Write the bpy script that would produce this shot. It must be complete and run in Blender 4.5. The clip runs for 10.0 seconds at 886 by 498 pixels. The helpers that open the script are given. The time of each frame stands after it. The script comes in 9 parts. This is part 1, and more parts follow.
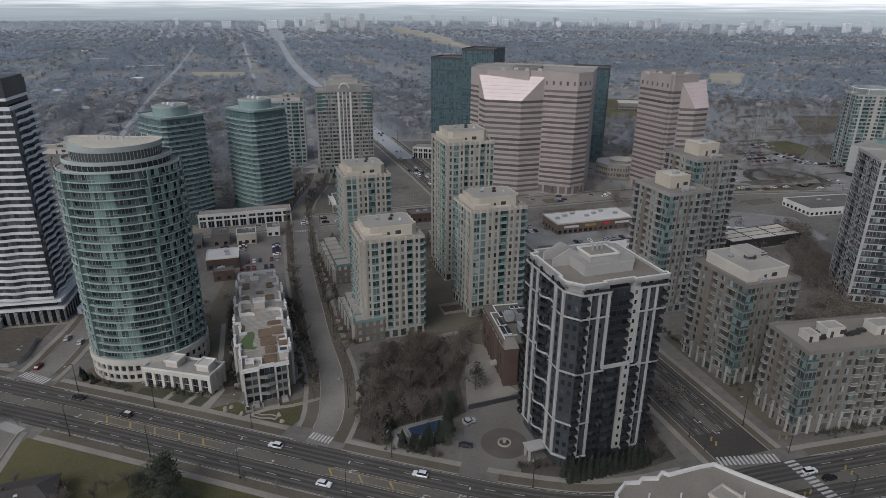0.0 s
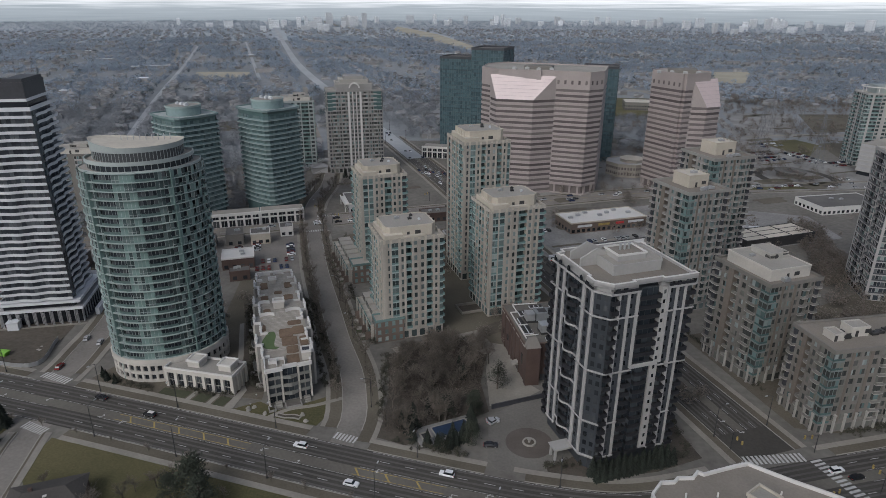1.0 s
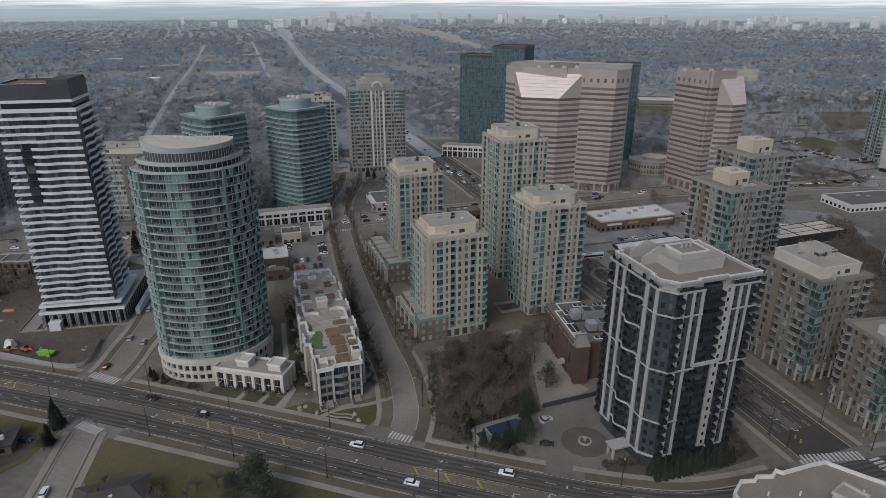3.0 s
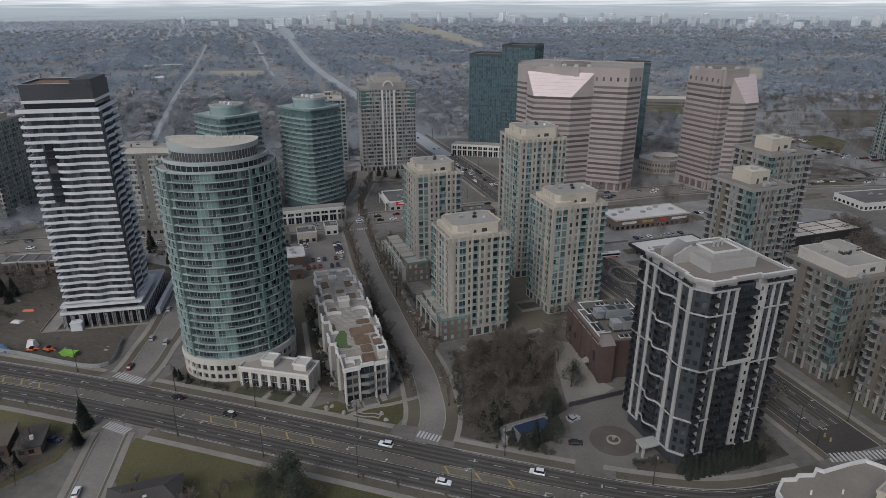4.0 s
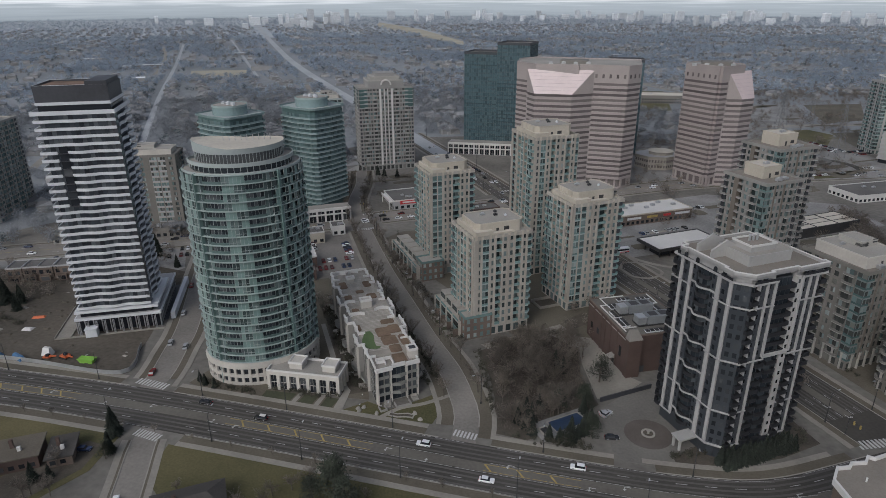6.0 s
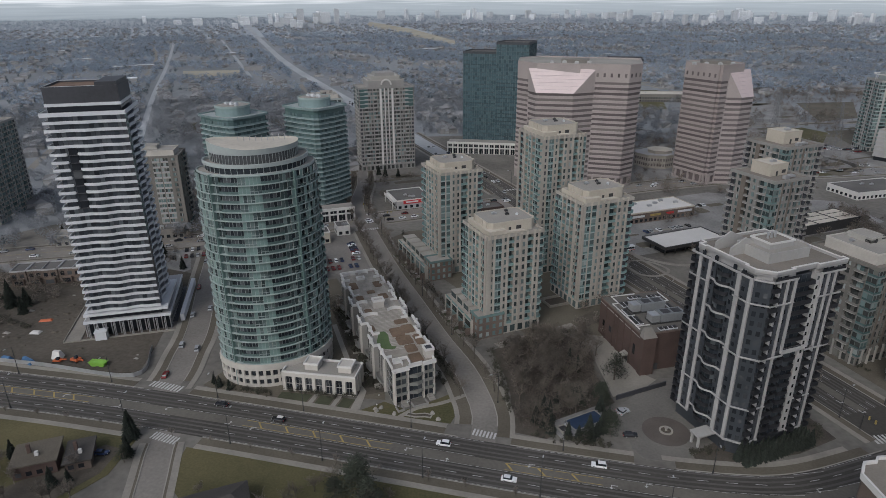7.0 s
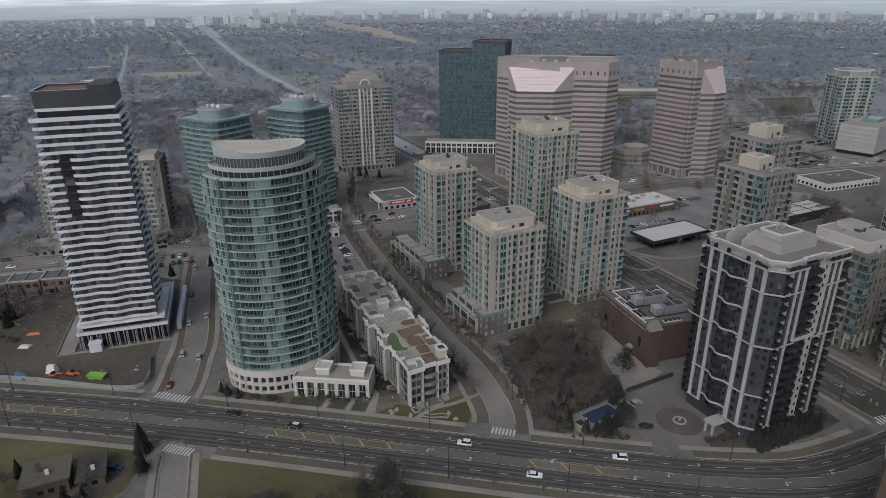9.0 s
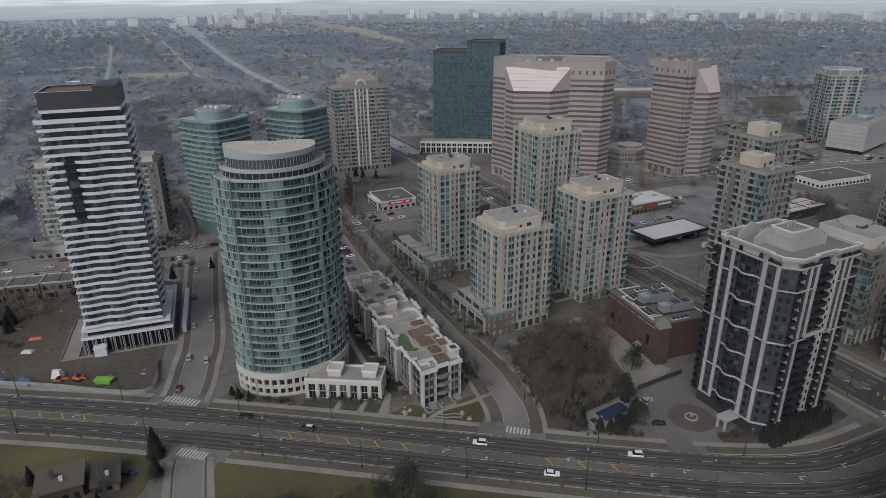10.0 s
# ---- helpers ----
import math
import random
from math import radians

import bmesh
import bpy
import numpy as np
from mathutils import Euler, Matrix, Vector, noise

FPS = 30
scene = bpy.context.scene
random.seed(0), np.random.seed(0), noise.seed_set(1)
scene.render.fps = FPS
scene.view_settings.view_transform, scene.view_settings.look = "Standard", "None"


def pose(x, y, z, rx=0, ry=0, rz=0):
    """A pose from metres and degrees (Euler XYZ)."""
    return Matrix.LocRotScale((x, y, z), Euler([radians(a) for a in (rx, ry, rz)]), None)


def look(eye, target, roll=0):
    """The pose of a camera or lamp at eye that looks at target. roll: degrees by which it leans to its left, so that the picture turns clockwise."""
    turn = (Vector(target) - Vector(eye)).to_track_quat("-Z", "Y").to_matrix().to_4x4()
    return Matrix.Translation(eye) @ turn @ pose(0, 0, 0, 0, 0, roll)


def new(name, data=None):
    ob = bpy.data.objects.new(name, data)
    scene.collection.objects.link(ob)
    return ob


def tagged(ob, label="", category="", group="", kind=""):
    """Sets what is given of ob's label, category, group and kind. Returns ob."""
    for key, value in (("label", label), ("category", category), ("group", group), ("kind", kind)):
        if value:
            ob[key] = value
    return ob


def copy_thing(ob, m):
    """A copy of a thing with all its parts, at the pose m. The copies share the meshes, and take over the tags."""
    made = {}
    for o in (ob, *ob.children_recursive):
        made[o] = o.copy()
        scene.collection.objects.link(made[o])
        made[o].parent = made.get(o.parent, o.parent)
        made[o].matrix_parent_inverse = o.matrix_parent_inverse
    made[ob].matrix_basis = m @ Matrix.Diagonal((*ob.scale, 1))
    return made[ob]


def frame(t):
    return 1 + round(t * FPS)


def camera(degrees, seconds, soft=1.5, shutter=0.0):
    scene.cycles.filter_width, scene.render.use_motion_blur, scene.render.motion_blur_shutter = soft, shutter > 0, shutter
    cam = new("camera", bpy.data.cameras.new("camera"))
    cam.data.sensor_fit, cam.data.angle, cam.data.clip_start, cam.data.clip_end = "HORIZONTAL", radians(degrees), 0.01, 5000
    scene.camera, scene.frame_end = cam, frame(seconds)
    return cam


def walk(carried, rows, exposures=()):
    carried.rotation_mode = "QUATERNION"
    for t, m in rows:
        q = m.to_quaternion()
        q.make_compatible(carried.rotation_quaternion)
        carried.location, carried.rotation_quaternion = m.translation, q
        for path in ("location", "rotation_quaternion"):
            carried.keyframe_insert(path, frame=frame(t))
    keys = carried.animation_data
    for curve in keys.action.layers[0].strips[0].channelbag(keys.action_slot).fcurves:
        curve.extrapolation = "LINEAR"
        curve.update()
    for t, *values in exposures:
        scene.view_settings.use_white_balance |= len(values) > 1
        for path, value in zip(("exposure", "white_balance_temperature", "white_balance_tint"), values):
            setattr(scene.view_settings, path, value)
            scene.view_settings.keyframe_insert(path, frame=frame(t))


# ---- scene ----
cam = camera(69.9, 10.0, soft=0.6)
METRES, EYE, TILT, LEAN, TURN = 84.23, 128.4, 0.0, 0.0, 16.6
ROWS = [
    (0.0, 0.0, 0.0, 0.0, 0.16, -21.23, -0.41),
    (0.5, -0.0422, 0.0008, -0.0003, 0.19, -21.26, -0.37),
    (1.0, -0.0874, 0.0015, -0.0006, 0.21, -21.28, -0.3),
    (1.5, -0.1342, 0.0022, -0.0009, 0.23, -21.31, -0.24),
    (2.0, -0.1829, 0.0027, -0.0011, 0.26, -21.33, -0.18),
    (2.5, -0.2324, 0.0029, -0.0016, 0.28, -21.35, -0.11),
    (4.0, -0.3906, 0.0037, -0.0001, 0.21, -21.49, 0.05),
    (4.5, -0.4422, 0.004, -0.0004, 0.04, -21.52, 0.09),
    (5.0, -0.4934, 0.0048, 0.0002, -0.44, -21.55, 0.14),
    (5.5, -0.5445, 0.0066, 0.001, -1.34, -21.61, 0.18),
    (7.0, -0.6994, 0.0128, 0.0033, -2.93, -21.71, 0.28),
    (7.5, -0.7485, 0.0158, 0.0037, -3.85, -21.74, 0.32),
    (8.0, -0.7984, 0.02, 0.0044, -4.92, -21.76, 0.34),
    (8.5, -0.8481, 0.0254, 0.0052, -5.84, -21.78, 0.37),
    (9.0, -0.8978, 0.031, 0.0057, -6.71, -21.79, 0.39),
    (9.5, -0.9476, 0.0372, 0.0064, -7.42, -21.79, 0.41),
    (10.0, -0.998, 0.0442, 0.0072, -8.05, -21.81, 0.4),
]
walk(cam, [(t, pose(0, 0, EYE, TILT, LEAN, TURN) @ pose(METRES * x, METRES * y, METRES * z, 90 + pitch, roll, yaw)) for t, x, y, z, yaw, pitch, roll in ROWS],
     exposures=[(0.0, 0.15, 6150, 10), (10.0, 0.15, 6150, 10)])

# ---- daylight: overcast sky, one wide soft sun ----
world = bpy.data.worlds.new("overcast_sky")
scene.world = world
world.use_nodes = True
wn, wl = world.node_tree.nodes, world.node_tree.links
sky = wn.new("ShaderNodeTexSky")
sky.sky_type, sky.sun_disc = "NISHITA", False
sky.sun_elevation, sky.sun_rotation = radians(40), radians(-164)
sky.air_density, sky.dust_density, sky.ozone_density = 1.0, 4.0, 1.0
grey = wn.new("ShaderNodeHueSaturation")
grey.inputs["Saturation"].default_value = 0.55
wl.new(sky.outputs[0], grey.inputs["Color"])
wl.new(grey.outputs[0], wn["Background"].inputs["Color"])
wn["Background"].inputs["Strength"].default_value = 0.10
sun = new("sun", bpy.data.lights.new("sun", "SUN"))
sun.data.energy, sun.data.angle, sun.data.color = 0.6, radians(25), (1.0, 0.98, 0.95)
sun.matrix_world = look((-80, -275, 240), (0, 0, 0))


# ---- materials ----
def mat(name, color, rough=0.8, var=0.18, scale=0.4, fine=6.0, metal=0.0, bump=0.0, rand=0.0, spec=0.4, tint=None, thin=0.0):
    """A painted or mineral surface: large stains, fine grain, and a shade of its own for each piece."""
    m = bpy.data.materials.new(name)
    m.use_nodes = True
    n, l = m.node_tree.nodes, m.node_tree.links
    b = n["Principled BSDF"]
    b.inputs["Roughness"].default_value, b.inputs["Metallic"].default_value = rough, metal
    b.inputs["Specular IOR Level"].default_value = spec
    geo = n.new("ShaderNodeNewGeometry")
    big, small = n.new("ShaderNodeTexNoise"), n.new("ShaderNodeTexNoise")
    for tex, sc, det in ((big, scale * 0.25, 4), (small, fine * 0.25, 3)):
        tex.inputs["Scale"].default_value, tex.inputs["Detail"].default_value = sc, det
        l.new(geo.outputs["Position"], tex.inputs["Vector"])
    mixed = n.new("ShaderNodeMath")
    mixed.operation = "MULTIPLY_ADD"
    mixed.inputs[1].default_value = 0.65
    l.new(big.outputs["Fac"], mixed.inputs[0])
    part_small = n.new("ShaderNodeMath")
    part_small.operation, part_small.inputs[1].default_value = "MULTIPLY", 0.35
    l.new(small.outputs["Fac"], part_small.inputs[0])
    l.new(part_small.outputs[0], mixed.inputs[2])
    ramp = n.new("ShaderNodeMix")
    ramp.data_type = "RGBA"
    c = Vector(color)
    lo = c * (1 - var)
    hi = Vector(tint) if tint else c * (1 + var)
    ramp.inputs["A"].default_value, ramp.inputs["B"].default_value = (*lo, 1), (*[min(1, v) for v in hi], 1)
    spread = n.new("ShaderNodeMapRange")
    spread.inputs["From Min"].default_value, spread.inputs["From Max"].default_value = 0.32, 0.68
    l.new(mixed.outputs[0], spread.inputs["Value"])
    l.new(spread.outputs[0], ramp.inputs["Factor"])
    out = ramp.outputs["Result"]
    if rand:
        info = n.new("ShaderNodeObjectInfo")
        both = n.new("ShaderNodeMath")
        both.operation = "ADD"
        l.new(info.outputs["Random"], both.inputs[0])
        l.new(geo.outputs["Random Per Island"], both.inputs[1])
        wrap = n.new("ShaderNodeMath")
        wrap.operation = "FRACT"
        l.new(both.outputs[0], wrap.inputs[0])
        level = n.new("ShaderNodeMapRange")
        level.inputs["To Min"].default_value, level.inputs["To Max"].default_value = 1 - rand, 1 + rand
        l.new(wrap.outputs[0], level.inputs["Value"])
        times = n.new("ShaderNodeMix")
        times.data_type, times.blend_type = "RGBA", "MULTIPLY"
        times.inputs["Factor"].default_value = 1
        l.new(out, times.inputs["A"])
        l.new(level.outputs[0], times.inputs["B"])
        out = times.outputs["Result"]
    l.new(out, b.inputs["Base Color"])
    if bump:
        bp = n.new("ShaderNodeBump")
        bp.inputs["Strength"].default_value, bp.inputs["Distance"].default_value = bump, 0.05
        l.new(small.outputs["Fac"], bp.inputs["Height"])
        l.new(bp.outputs[0], b.inputs["Normal"])
    if thin:
        through_light, both_ways = n.new("ShaderNodeBsdfTranslucent"), n.new("ShaderNodeMixShader")
        both_ways.inputs["Fac"].default_value = thin
        l.new(out, through_light.inputs["Color"])
        l.new(b.outputs[0], both_ways.inputs[1])
        l.new(through_light.outputs[0], both_ways.inputs[2])
        l.new(both_ways.outputs[0], n["Material Output"].inputs["Surface"])
    return m


def glazing(name, dark, pale, share=0.25, rough=0.12):
    """Window glass: mostly dark rooms behind, some panes with blinds drawn."""
    m = bpy.data.materials.new(name)
    m.use_nodes = True
    n, l = m.node_tree.nodes, m.node_tree.links
    b = n["Principled BSDF"]
    b.inputs["Roughness"].default_value, b.inputs["Specular IOR Level"].default_value = rough, 0.5
    info, geo = n.new("ShaderNodeObjectInfo"), n.new("ShaderNodeNewGeometry")
    both, wrap = n.new("ShaderNodeMath"), n.new("ShaderNodeMath")
    both.operation, wrap.operation = "ADD", "FRACT"
    l.new(info.outputs["Random"], both.inputs[0])
    l.new(geo.outputs["Random Per Island"], both.inputs[1])
    l.new(both.outputs[0], wrap.inputs[0])
    ramp = n.new("ShaderNodeValToRGB")
    e = ramp.color_ramp.elements
    d, p = Vector(dark), Vector(pale)
    e[0].position, e[0].color = 0.0, (*(d * 0.7), 1)
    e[1].position, e[1].color = 1.0, (*p, 1)
    for pos, col in ((1 - share * 1.6, d * 1.25), (1 - share, d.lerp(p, 0.45))):
        k = e.new(pos)
        k.color = (*col, 1)
    l.new(wrap.outputs[0], ramp.inputs["Fac"])
    l.new(ramp.outputs[0], b.inputs["Base Color"])
    return m


ASPHALT = mat("asphalt", (0.056, 0.052, 0.046), 0.9, 0.25, 0.25, 4, bump=0.2)
ASPHALT_OLD = mat("worn_asphalt", (0.188, 0.174, 0.157), 0.9, 0.3, 0.2, 4, bump=0.2)
CONCRETE = mat("pavement_concrete", (0.235, 0.219, 0.193), 0.9, 0.2, 0.4, 5, bump=0.2)
LOT = mat("pale_lot_asphalt", (0.212, 0.208, 0.202), 0.9, 0.38, 0.2, 3, bump=0.2)
LANE_WORN = mat("worn_lane", (0.09, 0.085, 0.079), 0.9, 0.2, 0.2, 4)
TURN_LANE = mat("faded_turn_lane", (0.125, 0.116, 0.10), 0.9, 0.25, 0.25, 4)
KERB = mat("kerb_concrete", (0.275, 0.26, 0.235), 0.9, 0.15, 0.5, 5)
PAINT_WHITE = mat("road_paint_white", (0.44, 0.44, 0.43), 0.8, 0.25, 2, 9)
PAINT_YELLOW = mat("road_paint_yellow", (0.33, 0.25, 0.085), 0.8, 0.25, 2, 9)
EARTH = mat("bare_earth", (0.066, 0.058, 0.046), 1.0, 0.4, 0.1, 2.5, bump=0.5, tint=(0.122, 0.106, 0.086))
GRASS = mat("winter_grass", (0.076, 0.08, 0.034), 1.0, 0.35, 0.15, 6, bump=0.4, tint=(0.13, 0.112, 0.056))
GRASS_BROWN = mat("dormant_grass", (0.108, 0.096, 0.074), 1.0, 0.30, 0.2, 6, bump=0.4)
# Blue-grey and lightened: distance haze is mixed into the ground colour.
SUBURB = mat("hazed_suburb_ground", (0.206, 0.222, 0.236), 1.0, 0.25, 0.02, 0.4, tint=(0.262, 0.275, 0.29))
MULCH = mat("planting_bed", (0.078, 0.068, 0.056), 1.0, 0.4, 0.5, 8, bump=0.6)
CREAM = mat("cream_precast", (0.42, 0.385, 0.325), 0.85, 0.12, 0.35, 5, rand=0.04)
CREAM_WALL = mat("weathered_cream_precast", (0.335, 0.316, 0.283), 0.85, 0.14, 0.35, 5, rand=0.04)
CREAM_ROOF = mat("pale_roof_membrane", (0.47, 0.435, 0.375), 0.9, 0.15, 0.25, 3)
BEIGE = mat("beige_concrete", (0.17, 0.161, 0.147), 0.85, 0.14, 0.3, 5, rand=0.05)
TEAL_DIM = mat("dim_teal_frame", (0.135, 0.165, 0.16), 0.5, 0.12, 0.4, 4)
RAIL_PALE = mat("pale_balcony_front", (0.185, 0.181, 0.168), 0.8, 0.12, 0.4, 5, rand=0.06)
# Beige concrete with haze mixed in, for the two towers farther back.
BEIGE_HAZED = mat("hazed_beige_concrete", (0.235, 0.229, 0.216), 0.85, 0.14, 0.3, 5, rand=0.05)
BEIGE_BROWN = mat("brown_concrete_stripe", (0.15, 0.13, 0.112), 0.85, 0.14, 0.3, 5)
BEIGE_LIGHT = mat("light_beige_concrete", (0.34, 0.33, 0.305), 0.85, 0.12, 0.3, 5, rand=0.05)
WHITE = mat("white_precast", (0.56, 0.55, 0.535), 0.7, 0.08, 0.4, 5, rand=0.03)
WHITE_METAL = mat("white_metal_panel", (0.56, 0.575, 0.60), 0.45, 0.06, 0.5, 4, rand=0.03)
GREY_PANEL = mat("grey_spandrel_panel", (0.34, 0.34, 0.345), 0.7, 0.12, 0.4, 5)
DARK_PANEL = mat("charcoal_panel", (0.045, 0.047, 0.055), 0.55, 0.25, 0.4, 4)
DARK_RAIL = mat("dark_railing", (0.02, 0.021, 0.025), 0.55, 0.2, 0.8, 4, spec=0.3)
GRAVEL = mat("gravel_roof", (0.29, 0.275, 0.25), 1.0, 0.18, 0.2, 9, bump=0.4)
GRAVEL_DARK = mat("dark_gravel_roof", (0.12, 0.115, 0.11), 1.0, 0.2, 0.3, 9, bump=0.4)
BRICK_RED = mat("red_brick", (0.08, 0.055, 0.048), 0.9, 0.2, 0.6, 12, bump=0.3)
BRICK_BROWN = mat("brown_brick", (0.135, 0.105, 0.088), 0.9, 0.2, 0.6, 12, bump=0.3)
PINK = mat("pink_granite_band", (0.32, 0.282, 0.272), 0.6, 0.10, 0.3, 5, rand=0.03)
PINK_GLASS = mat("pink_sloped_glazing", (0.56, 0.465, 0.46), 0.25, 0.06, 0.3, 2, spec=0.7, rand=0.04)
# Asphalt lightened and blued by painted distance haze, for the far roads.
AVENUE_FAR = mat("hazed_road_asphalt", (0.335, 0.35, 0.366), 0.9, 0.15, 0.05, 1)
METAL = mat("galvanised_metal", (0.42, 0.43, 0.44), 0.45, 0.15, 1.2, 5, metal=0.6)
METAL_DARK = mat("dark_metal", (0.05, 0.05, 0.052), 0.5, 0.2, 1.5, 5, metal=0.3)
TEAL_PANEL = mat("teal_spandrel_glass", (0.15, 0.222, 0.216), 0.22, 0.12, 0.4, 3, rand=0.10, spec=0.6)
TEAL_RAIL = mat("teal_glass_railing", (0.175, 0.26, 0.255), 0.2, 0.12, 0.4, 3, rand=0.10, spec=0.6)
TEAL_DEEP = mat("deep_teal_glass", (0.085, 0.135, 0.135), 0.15, 0.15, 0.3, 2, rand=0.2, spec=0.6)
SLAB_TEAL = mat("pale_green_slab_edge", (0.27, 0.335, 0.325), 0.7, 0.12, 0.4, 4, rand=0.04)
SLAB_GREY = mat("pale_slab_edge", (0.30, 0.335, 0.33), 0.75, 0.12, 0.4, 4, rand=0.04)
GLASS_TEAL = glazing("teal_window_glass", (0.045, 0.06, 0.062), (0.19, 0.235, 0.235), 0.3)
GLASS_DARK = glazing("dark_window_glass", (0.018, 0.021, 0.026), (0.09, 0.095, 0.10), 0.2)
GLASS_GREY = glazing("grey_window_glass", (0.065, 0.07, 0.068), (0.22, 0.22, 0.20), 0.25)
GLASS_PALE = glazing("pale_curtained_glass", (0.13, 0.185, 0.185), (0.32, 0.36, 0.35), 0.35)
GLASS_BROWN = glazing("brown_tinted_glass", (0.14, 0.122, 0.122), (0.19, 0.168, 0.162), 0.2)
GLASS_SLAB = glazing("dark_office_glass", (0.07, 0.108, 0.124), (0.1, 0.145, 0.16), 0.2)
SLAB_GRID = mat("dark_teal_mullion", (0.07, 0.11, 0.12), 0.3, 0.1, 0.3, 3)
SCHOOL_ROOF = mat("weathered_felt_roof", (0.128, 0.12, 0.108), 1.0, 0.3, 0.35, 7, bump=0.4)
PLANT_GREY = mat("blue_grey_sheet_metal", (0.2, 0.212, 0.222), 0.6, 0.15, 0.8, 5)
GRAVEL_TAN = mat("tan_gravel_roof", (0.20, 0.18, 0.155), 1.0, 0.2, 0.3, 9, bump=0.4)
PINK_DULL = mat("rosy_precast", (0.305, 0.283, 0.252), 0.85, 0.12, 0.35, 5, rand=0.04)
GLASS_SHADE = glazing("shaded_green_glass", (0.05, 0.07, 0.072), (0.165, 0.212, 0.208), 0.3)
GLASS_BLUE = glazing("blue_grey_window_glass", (0.038, 0.046, 0.055), (0.13, 0.142, 0.15), 0.25)
GLASS_HAZE = glazing("sky_grey_window_glass", (0.055, 0.064, 0.076), (0.16, 0.175, 0.19), 0.35)
SLATE = mat("slate_glass_panel", (0.04, 0.046, 0.054), 0.3, 0.22, 0.35, 3, spec=0.5)
SLATE_SLAB = mat("dark_slab_edge", (0.032, 0.032, 0.035), 0.6, 0.2, 0.5, 4)
STONE_PALE = mat("pale_grey_precast", (0.335, 0.33, 0.325), 0.75, 0.1, 0.4, 5)
GREY_WARM = mat("warm_grey_precast", (0.265, 0.258, 0.25), 0.8, 0.12, 0.4, 5, rand=0.04)
GREY_STONE = mat("grey_precast", (0.33, 0.325, 0.315), 0.8, 0.1, 0.4, 5)
GLASS_DEEP = glazing("deep_teal_window_glass", (0.1, 0.15, 0.155), (0.13, 0.18, 0.18), 0.25)
SHRUBS = mat("dark_winter_shrubs", (0.062, 0.06, 0.045), 1.0, 0.3, 0.3, 4, rand=0.35)
GRASS_DARK = mat("dark_winter_grass", (0.062, 0.066, 0.04), 1.0, 0.3, 0.4, 9, bump=0.3)
PATH_PALE = mat("pale_concrete_path", (0.25, 0.235, 0.21), 0.95, 0.15, 0.5, 7)
BARK = mat("bark", (0.115, 0.098, 0.084), 1.0, 0.3, 1, 8)
TWIGS = mat("bare_twigs", (0.205, 0.18, 0.156), 1.0, 0.25, 0.2, 3, rand=0.25, thin=0.5)
THICKET = mat("brown_sapling_twigs", (0.17, 0.146, 0.124), 1.0, 0.3, 0.2, 3, rand=0.2, thin=0.5)
# Distance haze is mixed into the colours of these three woods.
TWIGS_FAR = mat("hazed_suburb_woods", (0.325, 0.38, 0.445), 1.0, 0.22, 0.006, 0.05, rand=0.06, thin=0.5)
WOODS_NEAR = mat("hazed_near_woods", (0.258, 0.27, 0.288), 1.0, 0.3, 0.02, 0.2, rand=0.1, thin=0.5)
WOODS_HAZED = mat("hazed_far_woods", (0.335, 0.378, 0.42), 1.0, 0.2, 0.006, 0.05, rand=0.12, thin=0.5)
NEEDLES = mat("conifer_needles", (0.03, 0.037, 0.03), 1.0, 0.3, 0.6, 6, rand=0.35)
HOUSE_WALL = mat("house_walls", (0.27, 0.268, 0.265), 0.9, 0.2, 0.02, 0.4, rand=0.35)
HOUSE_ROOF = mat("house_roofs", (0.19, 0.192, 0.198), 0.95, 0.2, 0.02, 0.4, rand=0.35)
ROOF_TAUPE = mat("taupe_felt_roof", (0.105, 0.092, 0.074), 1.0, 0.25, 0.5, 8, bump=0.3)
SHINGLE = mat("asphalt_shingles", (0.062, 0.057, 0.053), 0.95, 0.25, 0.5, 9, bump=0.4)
# Far white walls and roofs, lightened towards haze in the base colour.
BLOCK_HAZED = mat("hazed_far_white", (0.56, 0.585, 0.61), 0.9, 0.15, 0.02, 0.3, rand=0.25)
RUBBER = mat("rubber", (0.02, 0.02, 0.021), 0.8, 0.2, 2, 8)
PAINT_RED = mat("red_sign_panel", (0.42, 0.03, 0.035), 0.5, 0.1, 1, 5)
PAINT_GREEN = mat("green_skip_paint", (0.20, 0.42, 0.06), 0.6, 0.2, 1, 6)
PAINT_ORANGE = mat("orange_machine_paint", (0.50, 0.13, 0.05), 0.6, 0.2, 1, 6)
PAINT_BLUE = mat("blue_tarpaulin", (0.07, 0.16, 0.30), 0.7, 0.2, 1, 6)
POOL = mat("pool_cover", (0.026, 0.045, 0.085), 0.35, 0.2, 0.5, 4)
TURF = mat("artificial_turf", (0.085, 0.125, 0.055), 1.0, 0.15, 0.8, 9)
TIMBER = mat("weathered_planting_earth", (0.15, 0.105, 0.072), 0.95, 0.3, 0.5, 6, bump=0.4)
PAVER = mat("roof_pavers", (0.262, 0.24, 0.21), 0.95, 0.2, 0.8, 7, rand=0.12)
PYLON_STEEL = mat("weathered_steel", (0.17, 0.175, 0.18), 0.6, 0.2, 1, 5)
# Window bands of the far blocks, washed out by the same painted haze.
BLOCK_BAND = mat("hazed_window_band", (0.38, 0.40, 0.425), 0.8, 0.1, 0.02, 0.3)
TERRACE_WALL = mat("grey_terrace_wall", (0.235, 0.228, 0.214), 0.85, 0.15, 0.5, 6, rand=0.06)
PALE_STONE = mat("pale_limestone", (0.44, 0.418, 0.382), 0.85, 0.12, 0.35, 5, rand=0.04)
RAIL_GREY = mat("grey_green_rail", (0.20, 0.205, 0.19), 0.6, 0.12, 0.5, 5, rand=0.06)
